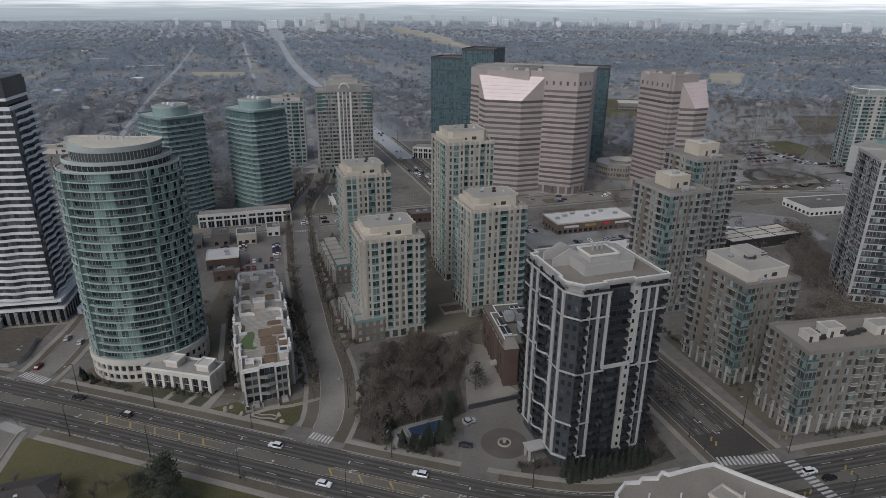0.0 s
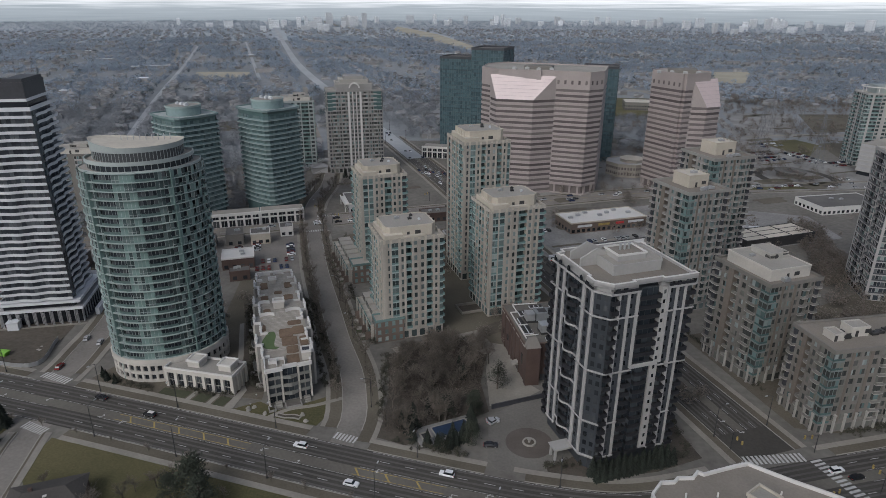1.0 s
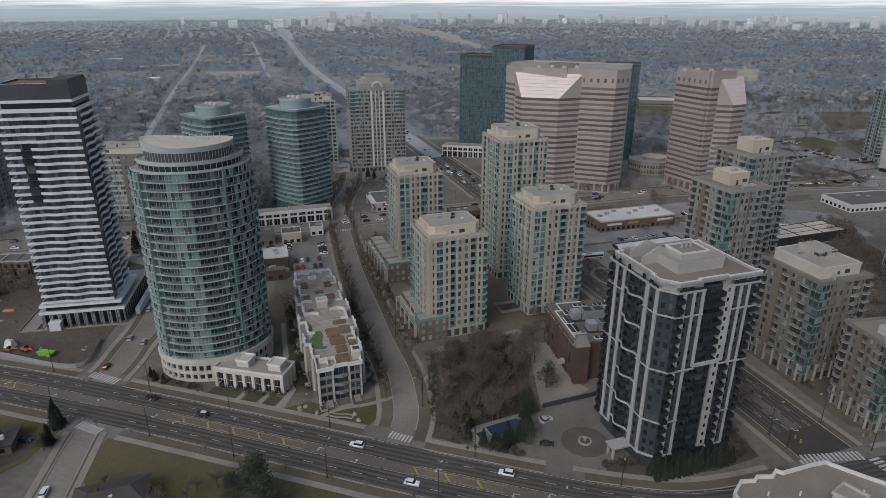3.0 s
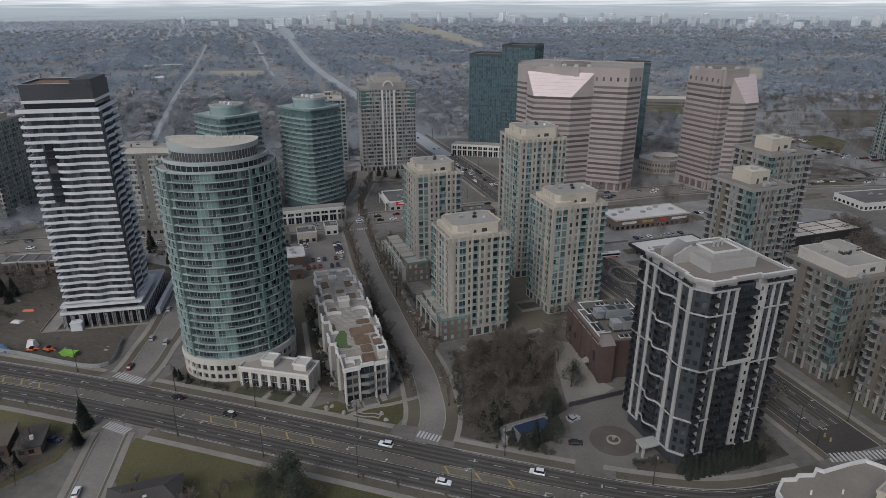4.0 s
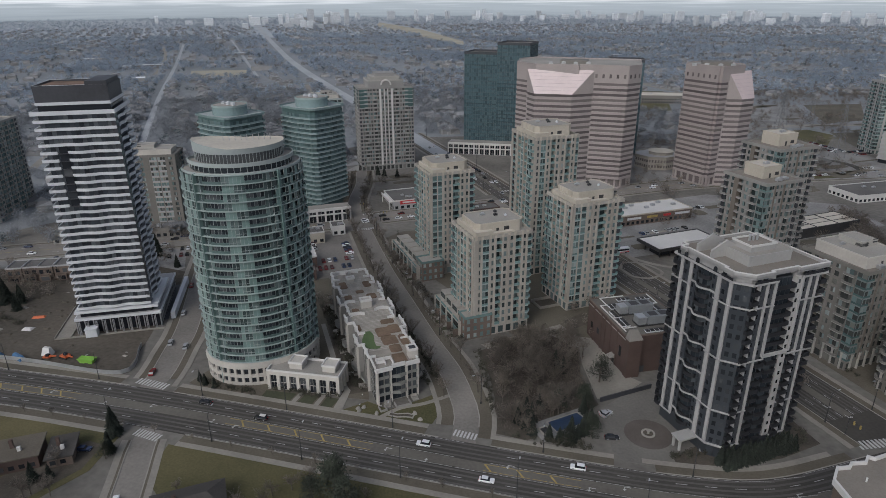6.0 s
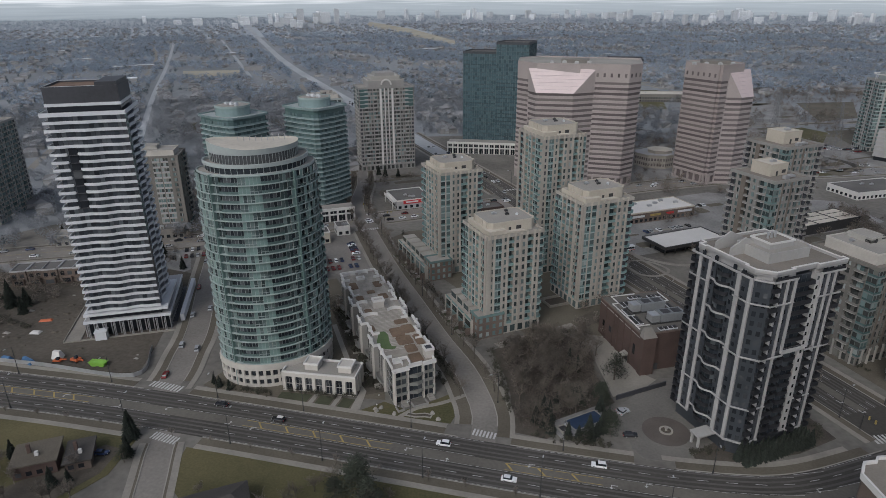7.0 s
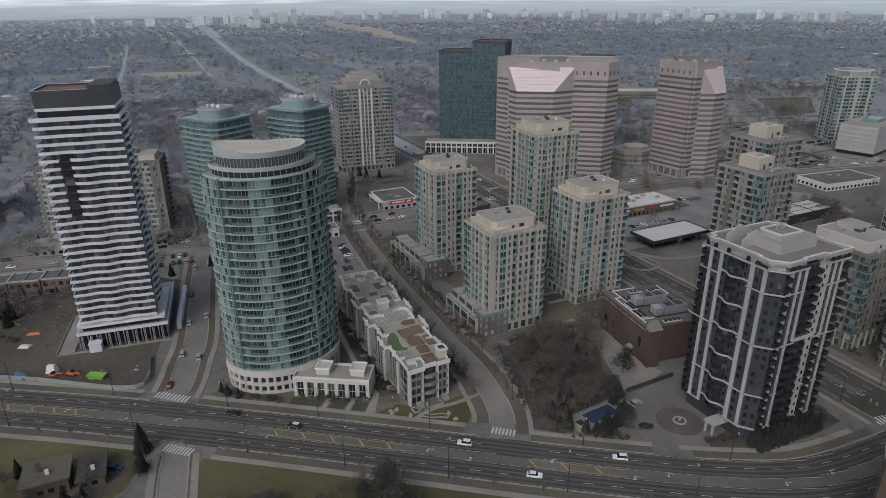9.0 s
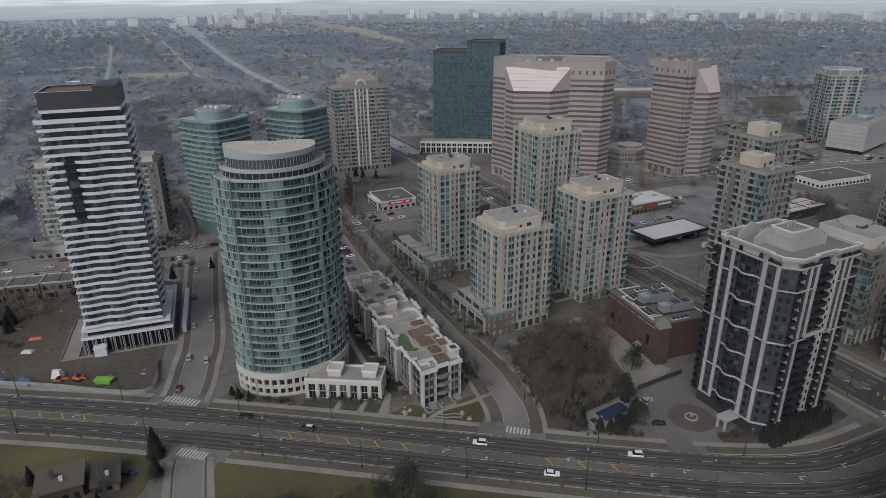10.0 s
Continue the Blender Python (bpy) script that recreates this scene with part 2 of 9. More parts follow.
FORECOURT = mat("forecourt_paving", (0.142, 0.134, 0.122), 0.9, 0.25, 0.25, 5, bump=0.2)
# Conifer green paled and blued by haze in the base colour.
NEEDLES_FAR = mat("hazed_conifers", (0.12, 0.145, 0.155), 1.0, 0.3, 0.02, 0.3, rand=0.25, thin=0.5)
LAMP_GLOW = mat("frosted_lamp", (0.8, 0.8, 0.78), 0.5, 0.05, 1, 3)


TOWN_EARTH = mat("town_ground", (0.145, 0.135, 0.12), 1.0, 0.4, 0.1, 1.5, bump=0.3, tint=(0.20, 0.188, 0.17))
PAVER_PALE = mat("pale_roof_pavers", (0.36, 0.34, 0.31), 0.95, 0.2, 0.8, 7, rand=0.1)
SLAB_SEA = mat("sea_grey_slab_edge", (0.27, 0.325, 0.315), 0.75, 0.12, 0.4, 4, rand=0.04)
TEAL_RAILING = mat("dull_teal_rail_glass", (0.082, 0.124, 0.12), 0.3, 0.2, 0.4, 3, spec=0.5)
TEAL_PALE = mat("pale_teal_panel", (0.15, 0.222, 0.21), 0.3, 0.12, 0.4, 3, rand=0.12, spec=0.5)
SPANDREL = mat("teal_balcony_glass", (0.195, 0.265, 0.268), 0.25, 0.15, 0.3, 3, rand=0.12, spec=0.6)
# Land beyond the suburb, paler still: haze painted into its colour.
FAR_HAZED_LAND = mat("hazed_far_land", (0.34, 0.375, 0.41), 1.0, 0.25, 0.006, 0.06, tint=(0.42, 0.45, 0.48))


def car_paint(name, color):
    return mat(name, color, 0.25, 0.05, 0.5, 3, metal=0.1, spec=0.6)


CAR_WHITE = car_paint("white_car_paint", (0.75, 0.76, 0.77))
CAR_BLACK = car_paint("black_car_paint", (0.02, 0.02, 0.022))
CAR_SILVER = car_paint("silver_car_paint", (0.36, 0.37, 0.38))
CAR_RED = car_paint("maroon_car_paint", (0.14, 0.02, 0.02))
CAR_BLUE = car_paint("navy_car_paint", (0.03, 0.045, 0.10))


# ---- building tools ----
class Shape:
    """Boxes and prisms gathered into one mesh; the last number of each call is the material slot."""

    def __init__(self):
        self.v, self.f, self.m = [], [], []

    def face(self, pts, m=0):
        k = len(self.v)
        self.v.extend(pts)
        self.f.append(tuple(range(k, k + len(pts))))
        self.m.append(m)

    def box(self, x0, x1, y0, y1, z0, z1, m=0):
        if x1 < x0:
            x0, x1 = x1, x0
        if y1 < y0:
            y0, y1 = y1, y0
        k = len(self.v)
        self.v.extend([(x0, y0, z0), (x1, y0, z0), (x1, y1, z0), (x0, y1, z0), (x0, y0, z1), (x1, y0, z1), (x1, y1, z1), (x0, y1, z1)])
        for q in ((0, 3, 2, 1), (4, 5, 6, 7), (0, 1, 5, 4), (1, 2, 6, 5), (2, 3, 7, 6), (3, 0, 4, 7)):
            self.f.append(tuple(k + i for i in q))
            self.m.append(m)
        return self

    def prism(self, poly, z0, z1, m=0, top=None):
        """A straight prism over a counter-clockwise outline."""
        n, k = len(poly), len(self.v)
        self.v.extend([(p[0], p[1], z0) for p in poly] + [(p[0], p[1], z1) for p in poly])
        for i in range(n):
            j = (i + 1) % n
            self.f.append((k + i, k + j, k + n + j, k + n + i))
            self.m.append(m)
        self.f.append(tuple(k + n + i for i in range(n)))
        self.m.append(m if top is None else top)
        self.f.append(tuple(k + n - 1 - i for i in range(n)))
        self.m.append(m)
        return self

    def loft(self, low, high, z0, z1, m=0, top=None):
        """Like prism, with another outline above."""
        n, k = len(low), len(self.v)
        self.v.extend([(p[0], p[1], z0) for p in low] + [(p[0], p[1], z1) for p in high])
        for i in range(n):
            j = (i + 1) % n
            self.f.append((k + i, k + j, k + n + j, k + n + i))
            self.m.append(m)
        self.f.append(tuple(k + n + i for i in range(n)))
        self.m.append(m if top is None else top)
        self.f.append(tuple(k + n - 1 - i for i in range(n)))
        self.m.append(m)
        return self

    def rim(self, poly, inset, z0, z1, m=0):
        """A parapet: a closed band of that thickness inside a convex-ish outline."""
        inner = shrink(poly, inset)
        n, k = len(poly), len(self.v)
        for ring, z in ((poly, z0), (poly, z1), (inner, z1), (inner, z0)):
            self.v.extend([(p[0], p[1], z) for p in ring])
        for r in range(4):
            s = (r + 1) % 4
            for i in range(n):
                j = (i + 1) % n
                self.f.append((k + r * n + i, k + r * n + j, k + s * n + j, k + s * n + i))
                self.m.append(m)
        return self

    def tube(self, x, y, z0, z1, r, n=8, m=0, r1=None):
        ring = [(math.cos(2 * math.pi * i / n), math.sin(2 * math.pi * i / n)) for i in range(n)]
        r1 = r if r1 is None else r1
        return self.loft([(x + r * a, y + r * b) for a, b in ring], [(x + r1 * a, y + r1 * b) for a, b in ring], z0, z1, m)

    def mesh(self, name, mats):
        me = bpy.data.meshes.new(name)
        me.from_pydata(self.v, [], self.f)
        for m in mats:
            me.materials.append(m)
        if len(mats) > 1:
            me.polygons.foreach_set("material_index", np.array(self.m, dtype=np.int32))
        me.update()
        return me


def shrink(poly, d):
    """An outline moved inward by d (counter-clockwise; negative: outward)."""
    out, n = [], len(poly)
    for i in range(n):
        a, b, c = (Vector(poly[(i + k) % n][:2]) for k in (-1, 0, 1))
        e, f = (b - a).normalized(), (c - b).normalized()
        n1, n2 = Vector((-e.y, e.x)), Vector((-f.y, f.x))
        s = (n1 + n2)
        s = s / max(0.35, s.dot(n1)) if s.length > 1e-6 else n1
        out.append(tuple(b + s * d))
    return out


def rect(x0, x1, y0, y1):
    return [(x0, y0), (x1, y0), (x1, y1), (x0, y1)]


def ellipse(cx, cy, rx, ry, n=40, a0=0.0, a1=2 * math.pi):
    full = abs(a1 - a0 - 2 * math.pi) < 1e-6
    return [(cx + rx * math.cos(a0 + (a1 - a0) * i / (n if full else n - 1)), cy + ry * math.sin(a0 + (a1 - a0) * i / (n if full else n - 1))) for i in range(n)]


def thing(name, label, category, x=0.0, y=0.0, z=0.0, turn=0.0, group="", kind=""):
    ob = new(name)
    ob.empty_display_size = 1
    ob.matrix_world = pose(x, y, z, 0, 0, turn)
    return tagged(ob, label, category, group, kind)


def part(name, shape, mats, parent, label=""):
    mats = mats if isinstance(mats, (list, tuple)) else [mats]
    data = shape.mesh(name, mats) if isinstance(shape, Shape) else shape
    ob = new(name, data)
    ob.parent = parent
    if label:
        ob["label"] = label
    return ob


def solid(name, shape, mats, label, category="", kind="", group="", x=0.0, y=0.0, z=0.0, turn=0.0):
    """A thing that is one mesh."""
    ob = new(name, shape.mesh(name, mats if isinstance(mats, (list, tuple)) else [mats]))
    ob.matrix_world = pose(x, y, z, 0, 0, turn)
    return tagged(ob, label, category, group, kind)


def smooth_line(pts, step=4.0):
    """A Catmull-Rom line through the points."""
    P = [Vector(p) for p in pts]
    P = [P[0] * 2 - P[1]] + P + [P[-1] * 2 - P[-2]]
    out = []
    for i in range(1, len(P) - 2):
        n = max(1, int((P[i + 1] - P[i]).length / step))
        for k in range(n):
            t = k / n
            a, b, c, d = P[i - 1], P[i], P[i + 1], P[i + 2]
            out.append(0.5 * ((2 * b) + (c - a) * t + (2 * a - 5 * b + 4 * c - d) * t * t + (3 * b - a - 3 * c + d) * t ** 3))
    out.append(P[-2])
    return out


def sides(line, off):
    """The line moved to its left by off."""
    out = []
    for i, p in enumerate(line):
        d = (line[min(i + 1, len(line) - 1)] - line[max(i - 1, 0)]).normalized()
        out.append(Vector((p.x - d.y * off, p.y + d.x * off)))
    return out


def ribbon(shape, line, left, right, z0, z1, m=0, skip=None):
    """A slab along a line, from left to right metres beside it, in one piece between breaks. skip(p): where it is broken."""
    if left < right:
        left, right = right, left
    a, b = sides(line, left), sides(line, right)
    run = []

    def close():
        if len(run) > 1:
            k = len(shape.v)
            for i in run:
                shape.v.extend([(b[i].x, b[i].y, z0), (b[i].x, b[i].y, z1), (a[i].x, a[i].y, z1), (a[i].x, a[i].y, z0)])
            for n in range(len(run) - 1):
                o, q = k + 4 * n, k + 4 * n + 4
                for f in ((o + 1, q + 1, q + 2, o + 2), (o, q, q + 1, o + 1), (o + 2, q + 2, q + 3, o + 3)):
                    shape.f.append(f)
                    shape.m.append(m)
            e = k + 4 * (len(run) - 1)
            shape.f.extend([(k, k + 1, k + 2, k + 3), (e + 3, e + 2, e + 1, e)])
            shape.m.extend([m, m])
        run.clear()
    for i in range(len(line)):
        if skip and skip((a[i] + b[i]) / 2):
            close()
        else:
            run.append(i)
    close()
    return shape


def dashes(shape, line, off, z, length=3.0, gap=6.0, width=0.14, m=0, skip=None):
    run = sides(line, off)
    pos, nxt = 0.0, 0.0
    for a, b in zip(run, run[1:]):
        seg = (b - a).length
        if seg < 1e-4:
            continue
        d = (b - a) / seg
        while nxt < pos + seg:
            p = a + d * (nxt - pos)
            q = p + d * length
            if not (skip and skip(p)):
                n = Vector((-d.y, d.x)) * width / 2
                shape.prism([(p - n)[:], (q - n)[:], (q + n)[:], (p + n)[:]], z, z + 0.006, m)
            nxt += length + gap
        pos += seg


class Side:
    """One side of a rectangular block W x D: s runs to the right as seen from outside, d outward."""

    def __init__(self, which, W, D):
        self.k, self.W, self.D = which, W, D
        self.length = W if which in (0, 2) else D

    def box(self, shape, s0, s1, d0, d1, z0, z1, m=0):
        W, D = self.W, self.D
        if self.k == 0:
            return shape.box(s0, s1, -d1, -d0, z0, z1, m)
        if self.k == 1:
            return shape.box(W + d0, W + d1, s0, s1, z0, z1, m)
        if self.k == 2:
            return shape.box(W - s1, W - s0, D + d0, D + d1, z0, z1, m)
        return shape.box(-d1, -d0, D - s1, D - s0, z0, z1, m)

    def matrix(self, s, d, z):
        W, D = self.W, self.D
        x, y, a = ((s, -d, 0), (W + d, s, 90), (W - s, D + d, 180), (-d, D - s, 270))[self.k]
        return pose(x, y, z, 0, 0, a)


SHARED = {}


def shared(key, make, mats):
    """A mesh that many alike pieces share."""
    if key not in SHARED:
        s = Shape()
        make(s)
        SHARED[key] = s.mesh(key[0], mats)
    return SHARED[key]


def piece(name, data, parent, m):
    ob = new(name, data)
    ob.parent = parent
    ob.matrix_local = m
    return ob


def balcony_shape(w, depth, slab, rail, rail_h=1.05, round_to=0.0):
    """Slab, railing on three sides, and a top rail; origin at the middle of its back edge, outward is -y."""
    def make(s):
        if round_to:
            arc = [(-w / 2, 0)] + [(-w / 2 + w * i / 8, -depth + round_to * (abs(i - 4) / 4) ** 2.5) for i in range(9)] + [(w / 2, 0)]
            s.prism(arc, -0.12, 0.12, 0)
            inner = [(x * 0.94, y + (0.09 if 0 < i < len(arc) - 1 else 0)) for i, (x, y) in enumerate(arc)]
            s.prism(arc + inner[::-1], 0.12, rail_h, 1)
        else:
            s.box(-w / 2, w / 2, -depth, 0, -0.12, 0.12, 0)
            s.box(-w / 2, w / 2, -depth, -depth + 0.07, 0.12, rail_h, 1)
            s.box(-w / 2, -w / 2 + 0.07, -depth + 0.07, 0, 0.12, rail_h, 1)
            s.box(w / 2 - 0.07, w / 2, -depth + 0.07, 0, 0.12, rail_h, 1)
            s.box(-w / 2 - 0.02, w / 2 + 0.02, -depth - 0.03, -depth + 0.1, rail_h, rail_h + 0.07, 2)
    return shared(("balcony", round(w, 2), round(depth, 2), slab.name, rail.name, rail_h, round_to), make, [slab, rail, slab if round_to else rail])


def facade(root, body, side, bays, z0, floors, fh, st, loose=0):
    """Fills one side of a block, floor by floor. bays: (kind, width). Kinds: P pier, W punched window, G glass bay, B balcony,
    R deep balcony recess, S small window. loose: how many panes may be objects of their own."""
    total = sum(w for _, w in bays)
    scale = side.length / total
    s = 0.0
    top = z0 + floors * fh
    rest = st["rest"]
    for kind, w in bays:
        w *= scale
        a, b = s, s + w
        s = b
        if kind == "P":
            side.box(body, a, b, -0.3, st.get("proud", 0.22), z0, top, 0)
            side.box(body, a, b, -2.05, -0.3, z0, top - 0.5, 0)
            continue
        if kind == "Q":
            side.box(body, a, b, -0.3, st.get("proud", 0.22) + 0.08, z0, top, 3)
            side.box(body, a, b, -2.05, -0.3, z0, top - 0.5, 3)
            continue
        side.box(body, a, b, -2.05, {"W": -0.22, "S": -0.22, "G": 0.1, "R": -1.8}.get(kind, -0.45), z0, top - 0.5, 5)
        for k in range(floors):
            z = z0 + k * fh
            if kind in "WS":
                wm = 4 if kind == "S" else 0
                ww = min(w * 0.74, 2.4) if kind == "W" else min(w * 0.42, 0.8)
                h0, h1 = (0.75, fh - 0.35) if kind == "W" else (1.1, fh - 0.7)
                mid = (a + b) / 2
                side.box(body, a, b, -0.3, 0.1, z - 0.3 if k else z, z + h0, wm)
                side.box(body, a, b, -0.3, 0.1, z + h1, z + fh - 0.3, wm)
                side.box(body, a, mid - ww / 2, -0.3, 0.1, z + h0, z + h1, wm)
                side.box(body, mid + ww / 2, b, -0.3, 0.1, z + h0, z + h1, wm)
                n = 2 if ww > 1.3 else 1
                for i in range(n):
                    p0, p1 = mid - ww / 2 + ww * i / n, mid - ww / 2 + ww * (i + 1) / n
                    pane(root, rest, side, p0 + 0.04, p1 - 0.04, -0.12, z + h0 + 0.04, z + h1 - 0.04, st, loose)
                side.box(body, mid - ww / 2 - 0.05, mid + ww / 2 + 0.05, 0.1, 0.17, z + h0 - 0.1, z + h0, 0)
            elif kind == "G":
                side.box(body, a, b, -0.3, 0.35, z - 0.35 if k else z, z + 0.15, 2)
                side.box(body, a, b, -0.3, 0.27, z + 0.15, z + 0.75, 1)
                n = max(1, round(w / 1.4))
                for i in range(n):
                    p0, p1 = a + w * i / n, a + w * (i + 1) / n
                    pane(root, rest, side, p0 + 0.05, p1 - 0.05, 0.2, z + 0.8, z + fh - 0.38, st, loose)
                    side.box(body, p0 - 0.04, p0 + 0.04, 0.1, 0.34, z + 0.75, z + fh - 0.35, 2)
            elif kind in "BRCK":
                deep = 1.7 if kind == "R" else 0.35
                side.box(body, a, b, -deep - 0.3, -deep, z + fh - 0.45, z + fh - 0.1, 0)
                n = max(1, round(w / 1.5))
                if kind == "K":
                    side.box(body, a, b, -deep - 0.3, -deep - 0.06, z, z + fh, 4)
                    n = 1
                for i in range(n):
                    p0, p1 = (a + w * i / n, a + w * (i + 1) / n) if kind != "K" else (a + w * 0.3, b - w * 0.3)
                    pane(root, rest, side, p0 + 0.06, p1 - 0.06, -deep, z + 0.12, z + fh - 0.5, st, loose)
                if st["balcony_objects"]:
                    me = balcony_shape(w - 0.1 if kind != "C" else w * 0.62, (0.12 if kind == "R" else st["out"]) + deep + (0.5 if kind == "C" else 0), st["slab"], st["rail"], st["rail_h"], 1.0 if kind == "C" else st["round"])
                    piece("balcony", me, root, side.matrix((a + b) / 2, -deep, z))
                else:
                    out = 0.12 if kind == "R" else st["out"]
                    side.box(rest, a + 0.05, b - 0.05, -deep, out, z - 0.12, z + 0.12, 2)
                    side.box(rest, a + 0.05, b - 0.05, out - 0.08, out, z + 0.12, z + st["rail_h"], 3)
                    side.box(rest, a + 0.05, a + 0.13, -deep, out - 0.08, z + 0.12, z + st["rail_h"], 3)
                    side.box(rest, b - 0.13, b - 0.05, -deep, out - 0.08, z + 0.12, z + st["rail_h"], 3)


def pane(root, rest, side, s0, s1, d, z0, z1, st, loose):
    if loose and st["used"] < loose:
        st["used"] += 1
        w, h = s1 - s0, z1 - z0
        me = shared(("window", round(w, 2), round(h, 2), st["glass"].name), lambda s: s.box(-w / 2, w / 2, -0.04, 0.04, 0, h), [st["glass"]])
        piece("window", me, root, side.matrix((s0 + s1) / 2, d - 0.04, z0))
    else:
        side.box(rest, s0, s1, d - 0.08, d, z0, z1, 1 if (st.get("mix") and random.random() < st["mix"]) else 0)


def style(glass, wall, panel, slab, rail, out=1.2, rail_h=1.05, balcony_objects=False, round_to=0.0, pier=None, glass2=None, mix=0.0, trim=None):
    return dict(trim=trim or slab, glass=glass, wall=wall, panel=panel, slab=slab, rail=rail, out=out, rail_h=rail_h, balcony_objects=balcony_objects,
                round=round_to, pier=pier or wall, rest=Shape(), used=0, glass2=glass2 or glass, mix=mix)


def block_tower(name, label, corner, turn, W, D, H, fh, base, sides_bays, st, loose=0, crown=None, category="tower block", roof=GRAVEL, group=""):
    """A tower with a solid core, four filled sides, a parapet and a roof. base: height at which the repeated floors begin."""
    root = thing(name, label, category, corner[0], corner[1], 0, turn, group)
    body = Shape()
    floors = int((H - base - 0.4) / fh)
    fh = (H - base) / floors
    body.box(2.05, W - 2.05, 2.05, D - 2.05, 0, H - 0.4, 5)
    body.box(0.3, W - 0.3, 0.3, D - 0.3, H - 0.8, H - 0.4, 4)
    for k in (0, 3, 1, 2):
        facade(root, body, Side(k, W, D), sides_bays[k], base, floors, fh, st, loose if k in (0, 3) else 0)
    if base > 0.5:
        body.box(-0.1, W + 0.1, -0.1, D + 0.1, 0, base, 0)
        for k in range(4):
            sd = Side(k, W, D)
            n = int(sd.length / 3)
            for i in range(n):
                c = sd.length * (i + 0.5) / n
                sd.box(st["rest"], c - 1.0, c + 1.0, 0.02, 0.14, 0.5, base - 0.8, 0)
    part("body", body, [st["wall"], st["panel"], st["trim"], st["pier"], st["wall"], DARK_PANEL], root)
    top = Shape()
    top.box(-0.05, W + 0.05, -0.05, D + 0.05, H - 0.4, H - 0.05, 1)
    top.rim(rect(-0.35, W + 0.35, -0.35, D + 0.35), 0.4, H - 0.6, H + 0.7, 0)
    part("roof", top, [st["wall"], roof], root)
    part("glazing", st["rest"], [st["glass"], st["glass2"], st["slab"], st["rail"]], root)["kind"] = "stuff"
    if crown:
        crown(root)
    return root


def roof_unit(root, x, y, z, w=2.4, d=1.6, h=1.3, m=METAL):
    s = Shape()
    s.box(x, x + w, y, y + d, z + 0.2, z + h)
    s.box(x + 0.1, x + 0.3, y + 0.1, y + d - 0.1, z, z + 0.2)
    s.box(x + w - 0.3, x + w - 0.1, y + 0.1, y + d - 0.1, z, z + 0.2)
    s.tube(x + w * 0.5, y + d / 2, z + h, z + h + 0.25, min(w, d) * 0.35, 10)
    return part("rooftop_unit", s, m, root)


def penthouse(root, x0, x1, y0, y1, z0, z1, m=CREAM, roof=CREAM_ROOF, chamfer=0.0):
    """A mechanical penthouse with a low rim, a door and louvres."""
    s = Shape()
    c = chamfer
    poly = [(x0 + c, y0), (x1 - c, y0), (x1, y0 + c), (x1, y1 - c), (x1 - c, y1), (x0 + c, y1), (x0, y1 - c), (x0, y0 + c)] if c else rect(x0, x1, y0, y1)
    s.prism(poly, z0, z1 - 0.3, 0, 1)
    s.rim(shrink(poly, -0.12), 0.35, z1 - 0.5, z1, 0)
    mid = (x0 + x1) / 2
    s.box(mid - 1.6, mid - 0.6, y0 - 0.04, y0 + 0.05, z0, z0 + 2.1, 2)
    s.box(mid + 1.5, mid + 3.6, y0 - 0.04, y0 + 0.05, z0 + 1.0, z0 + 2.4, 2)
    return part("penthouse", s, [m, roof, METAL_DARK], root)


def branch(s, a, b, r0, r1, m=0):
    d = (b - a).normalized()
    e = d.orthogonal().normalized()
    f = d.cross(e)
    ring = [(math.cos(k * 2.0944), math.sin(k * 2.0944)) for k in range(3)]
    k0 = len(s.v)
    s.v.extend([tuple(a + (e * c + f * q) * r0) for c, q in ring] + [tuple(b + (e * c + f * q) * r1) for c, q in ring])
    for i in range(3):
        j = (i + 1) % 3
        s.f.append((k0 + i, k0 + j, k0 + 3 + j, k0 + 3 + i))
        s.m.append(m)


# ---- ground, roads, pavements ----
U, V = Vector((math.cos(radians(34)), math.sin(radians(34)))), Vector((-math.sin(radians(34)), math.cos(radians(34))))

ground = Shape()
ring = [(-30 + 4600 * math.cos(a * math.pi / 48), 0 + 4600 * math.sin(a * math.pi / 48)) for a in range(96)]
ground.face([(x, y, 0.0) for x, y in ring])
solid("ground", ground, SUBURB, "winter ground of the city in a blue-grey haze tint", "ground", "structure")
# A second ring of ground whose paler colour stands for haze.
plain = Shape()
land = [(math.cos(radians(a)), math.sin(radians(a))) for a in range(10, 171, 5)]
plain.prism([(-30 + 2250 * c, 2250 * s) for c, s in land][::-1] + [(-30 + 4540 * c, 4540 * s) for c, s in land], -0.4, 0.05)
solid("ground_far", plain, FAR_HAZED_LAND, "land towards the horizon, paled by painted haze", "ground", "structure")
town = [(-420, 150), (-420, 40), (120, 40), (420, 330), (420, 520), (130, 640), (-60, 600), (-230, 540), (-300, 420), (-330, 300)]
solid("ground_town", Shape().prism(town, -0.4, 0.012), TOWN_EARTH, "dark brown-grey soil and worn turf between the towers", "ground", "structure")

MAIN = smooth_line([(-900, 55), (-600, 92), (-420, 112), (-300, 121), (-240, 123.8), (-200, 125.6), (-150, 126), (-100, 125.6), (-70, 125.2), (-40, 125.3), (-20, 126), (0, 128.7),
                    (14, 134), (30, 143.6), (45, 153), (60, 161.8), (80, 173.2), (120, 196.3), (200, 242), (400, 357)])
AVENUE = smooth_line([(40.5, 166), (7, 216), (-44, 290), (-129.5, 418), (-210, 532), (-617, 1108), (-974, 1667), (-1785, 2961), (-2600, 4140)], 12)
BACK = smooth_line([(-900, -90), (-600, 70), (-420, 172), (-334, 222), (-282, 247), (-254, 262), (-193, 303), (-150, 333), (-110, 360), (-60, 393), (0, 432), (60, 462), (130, 492), (300, 560), (900, 800)])
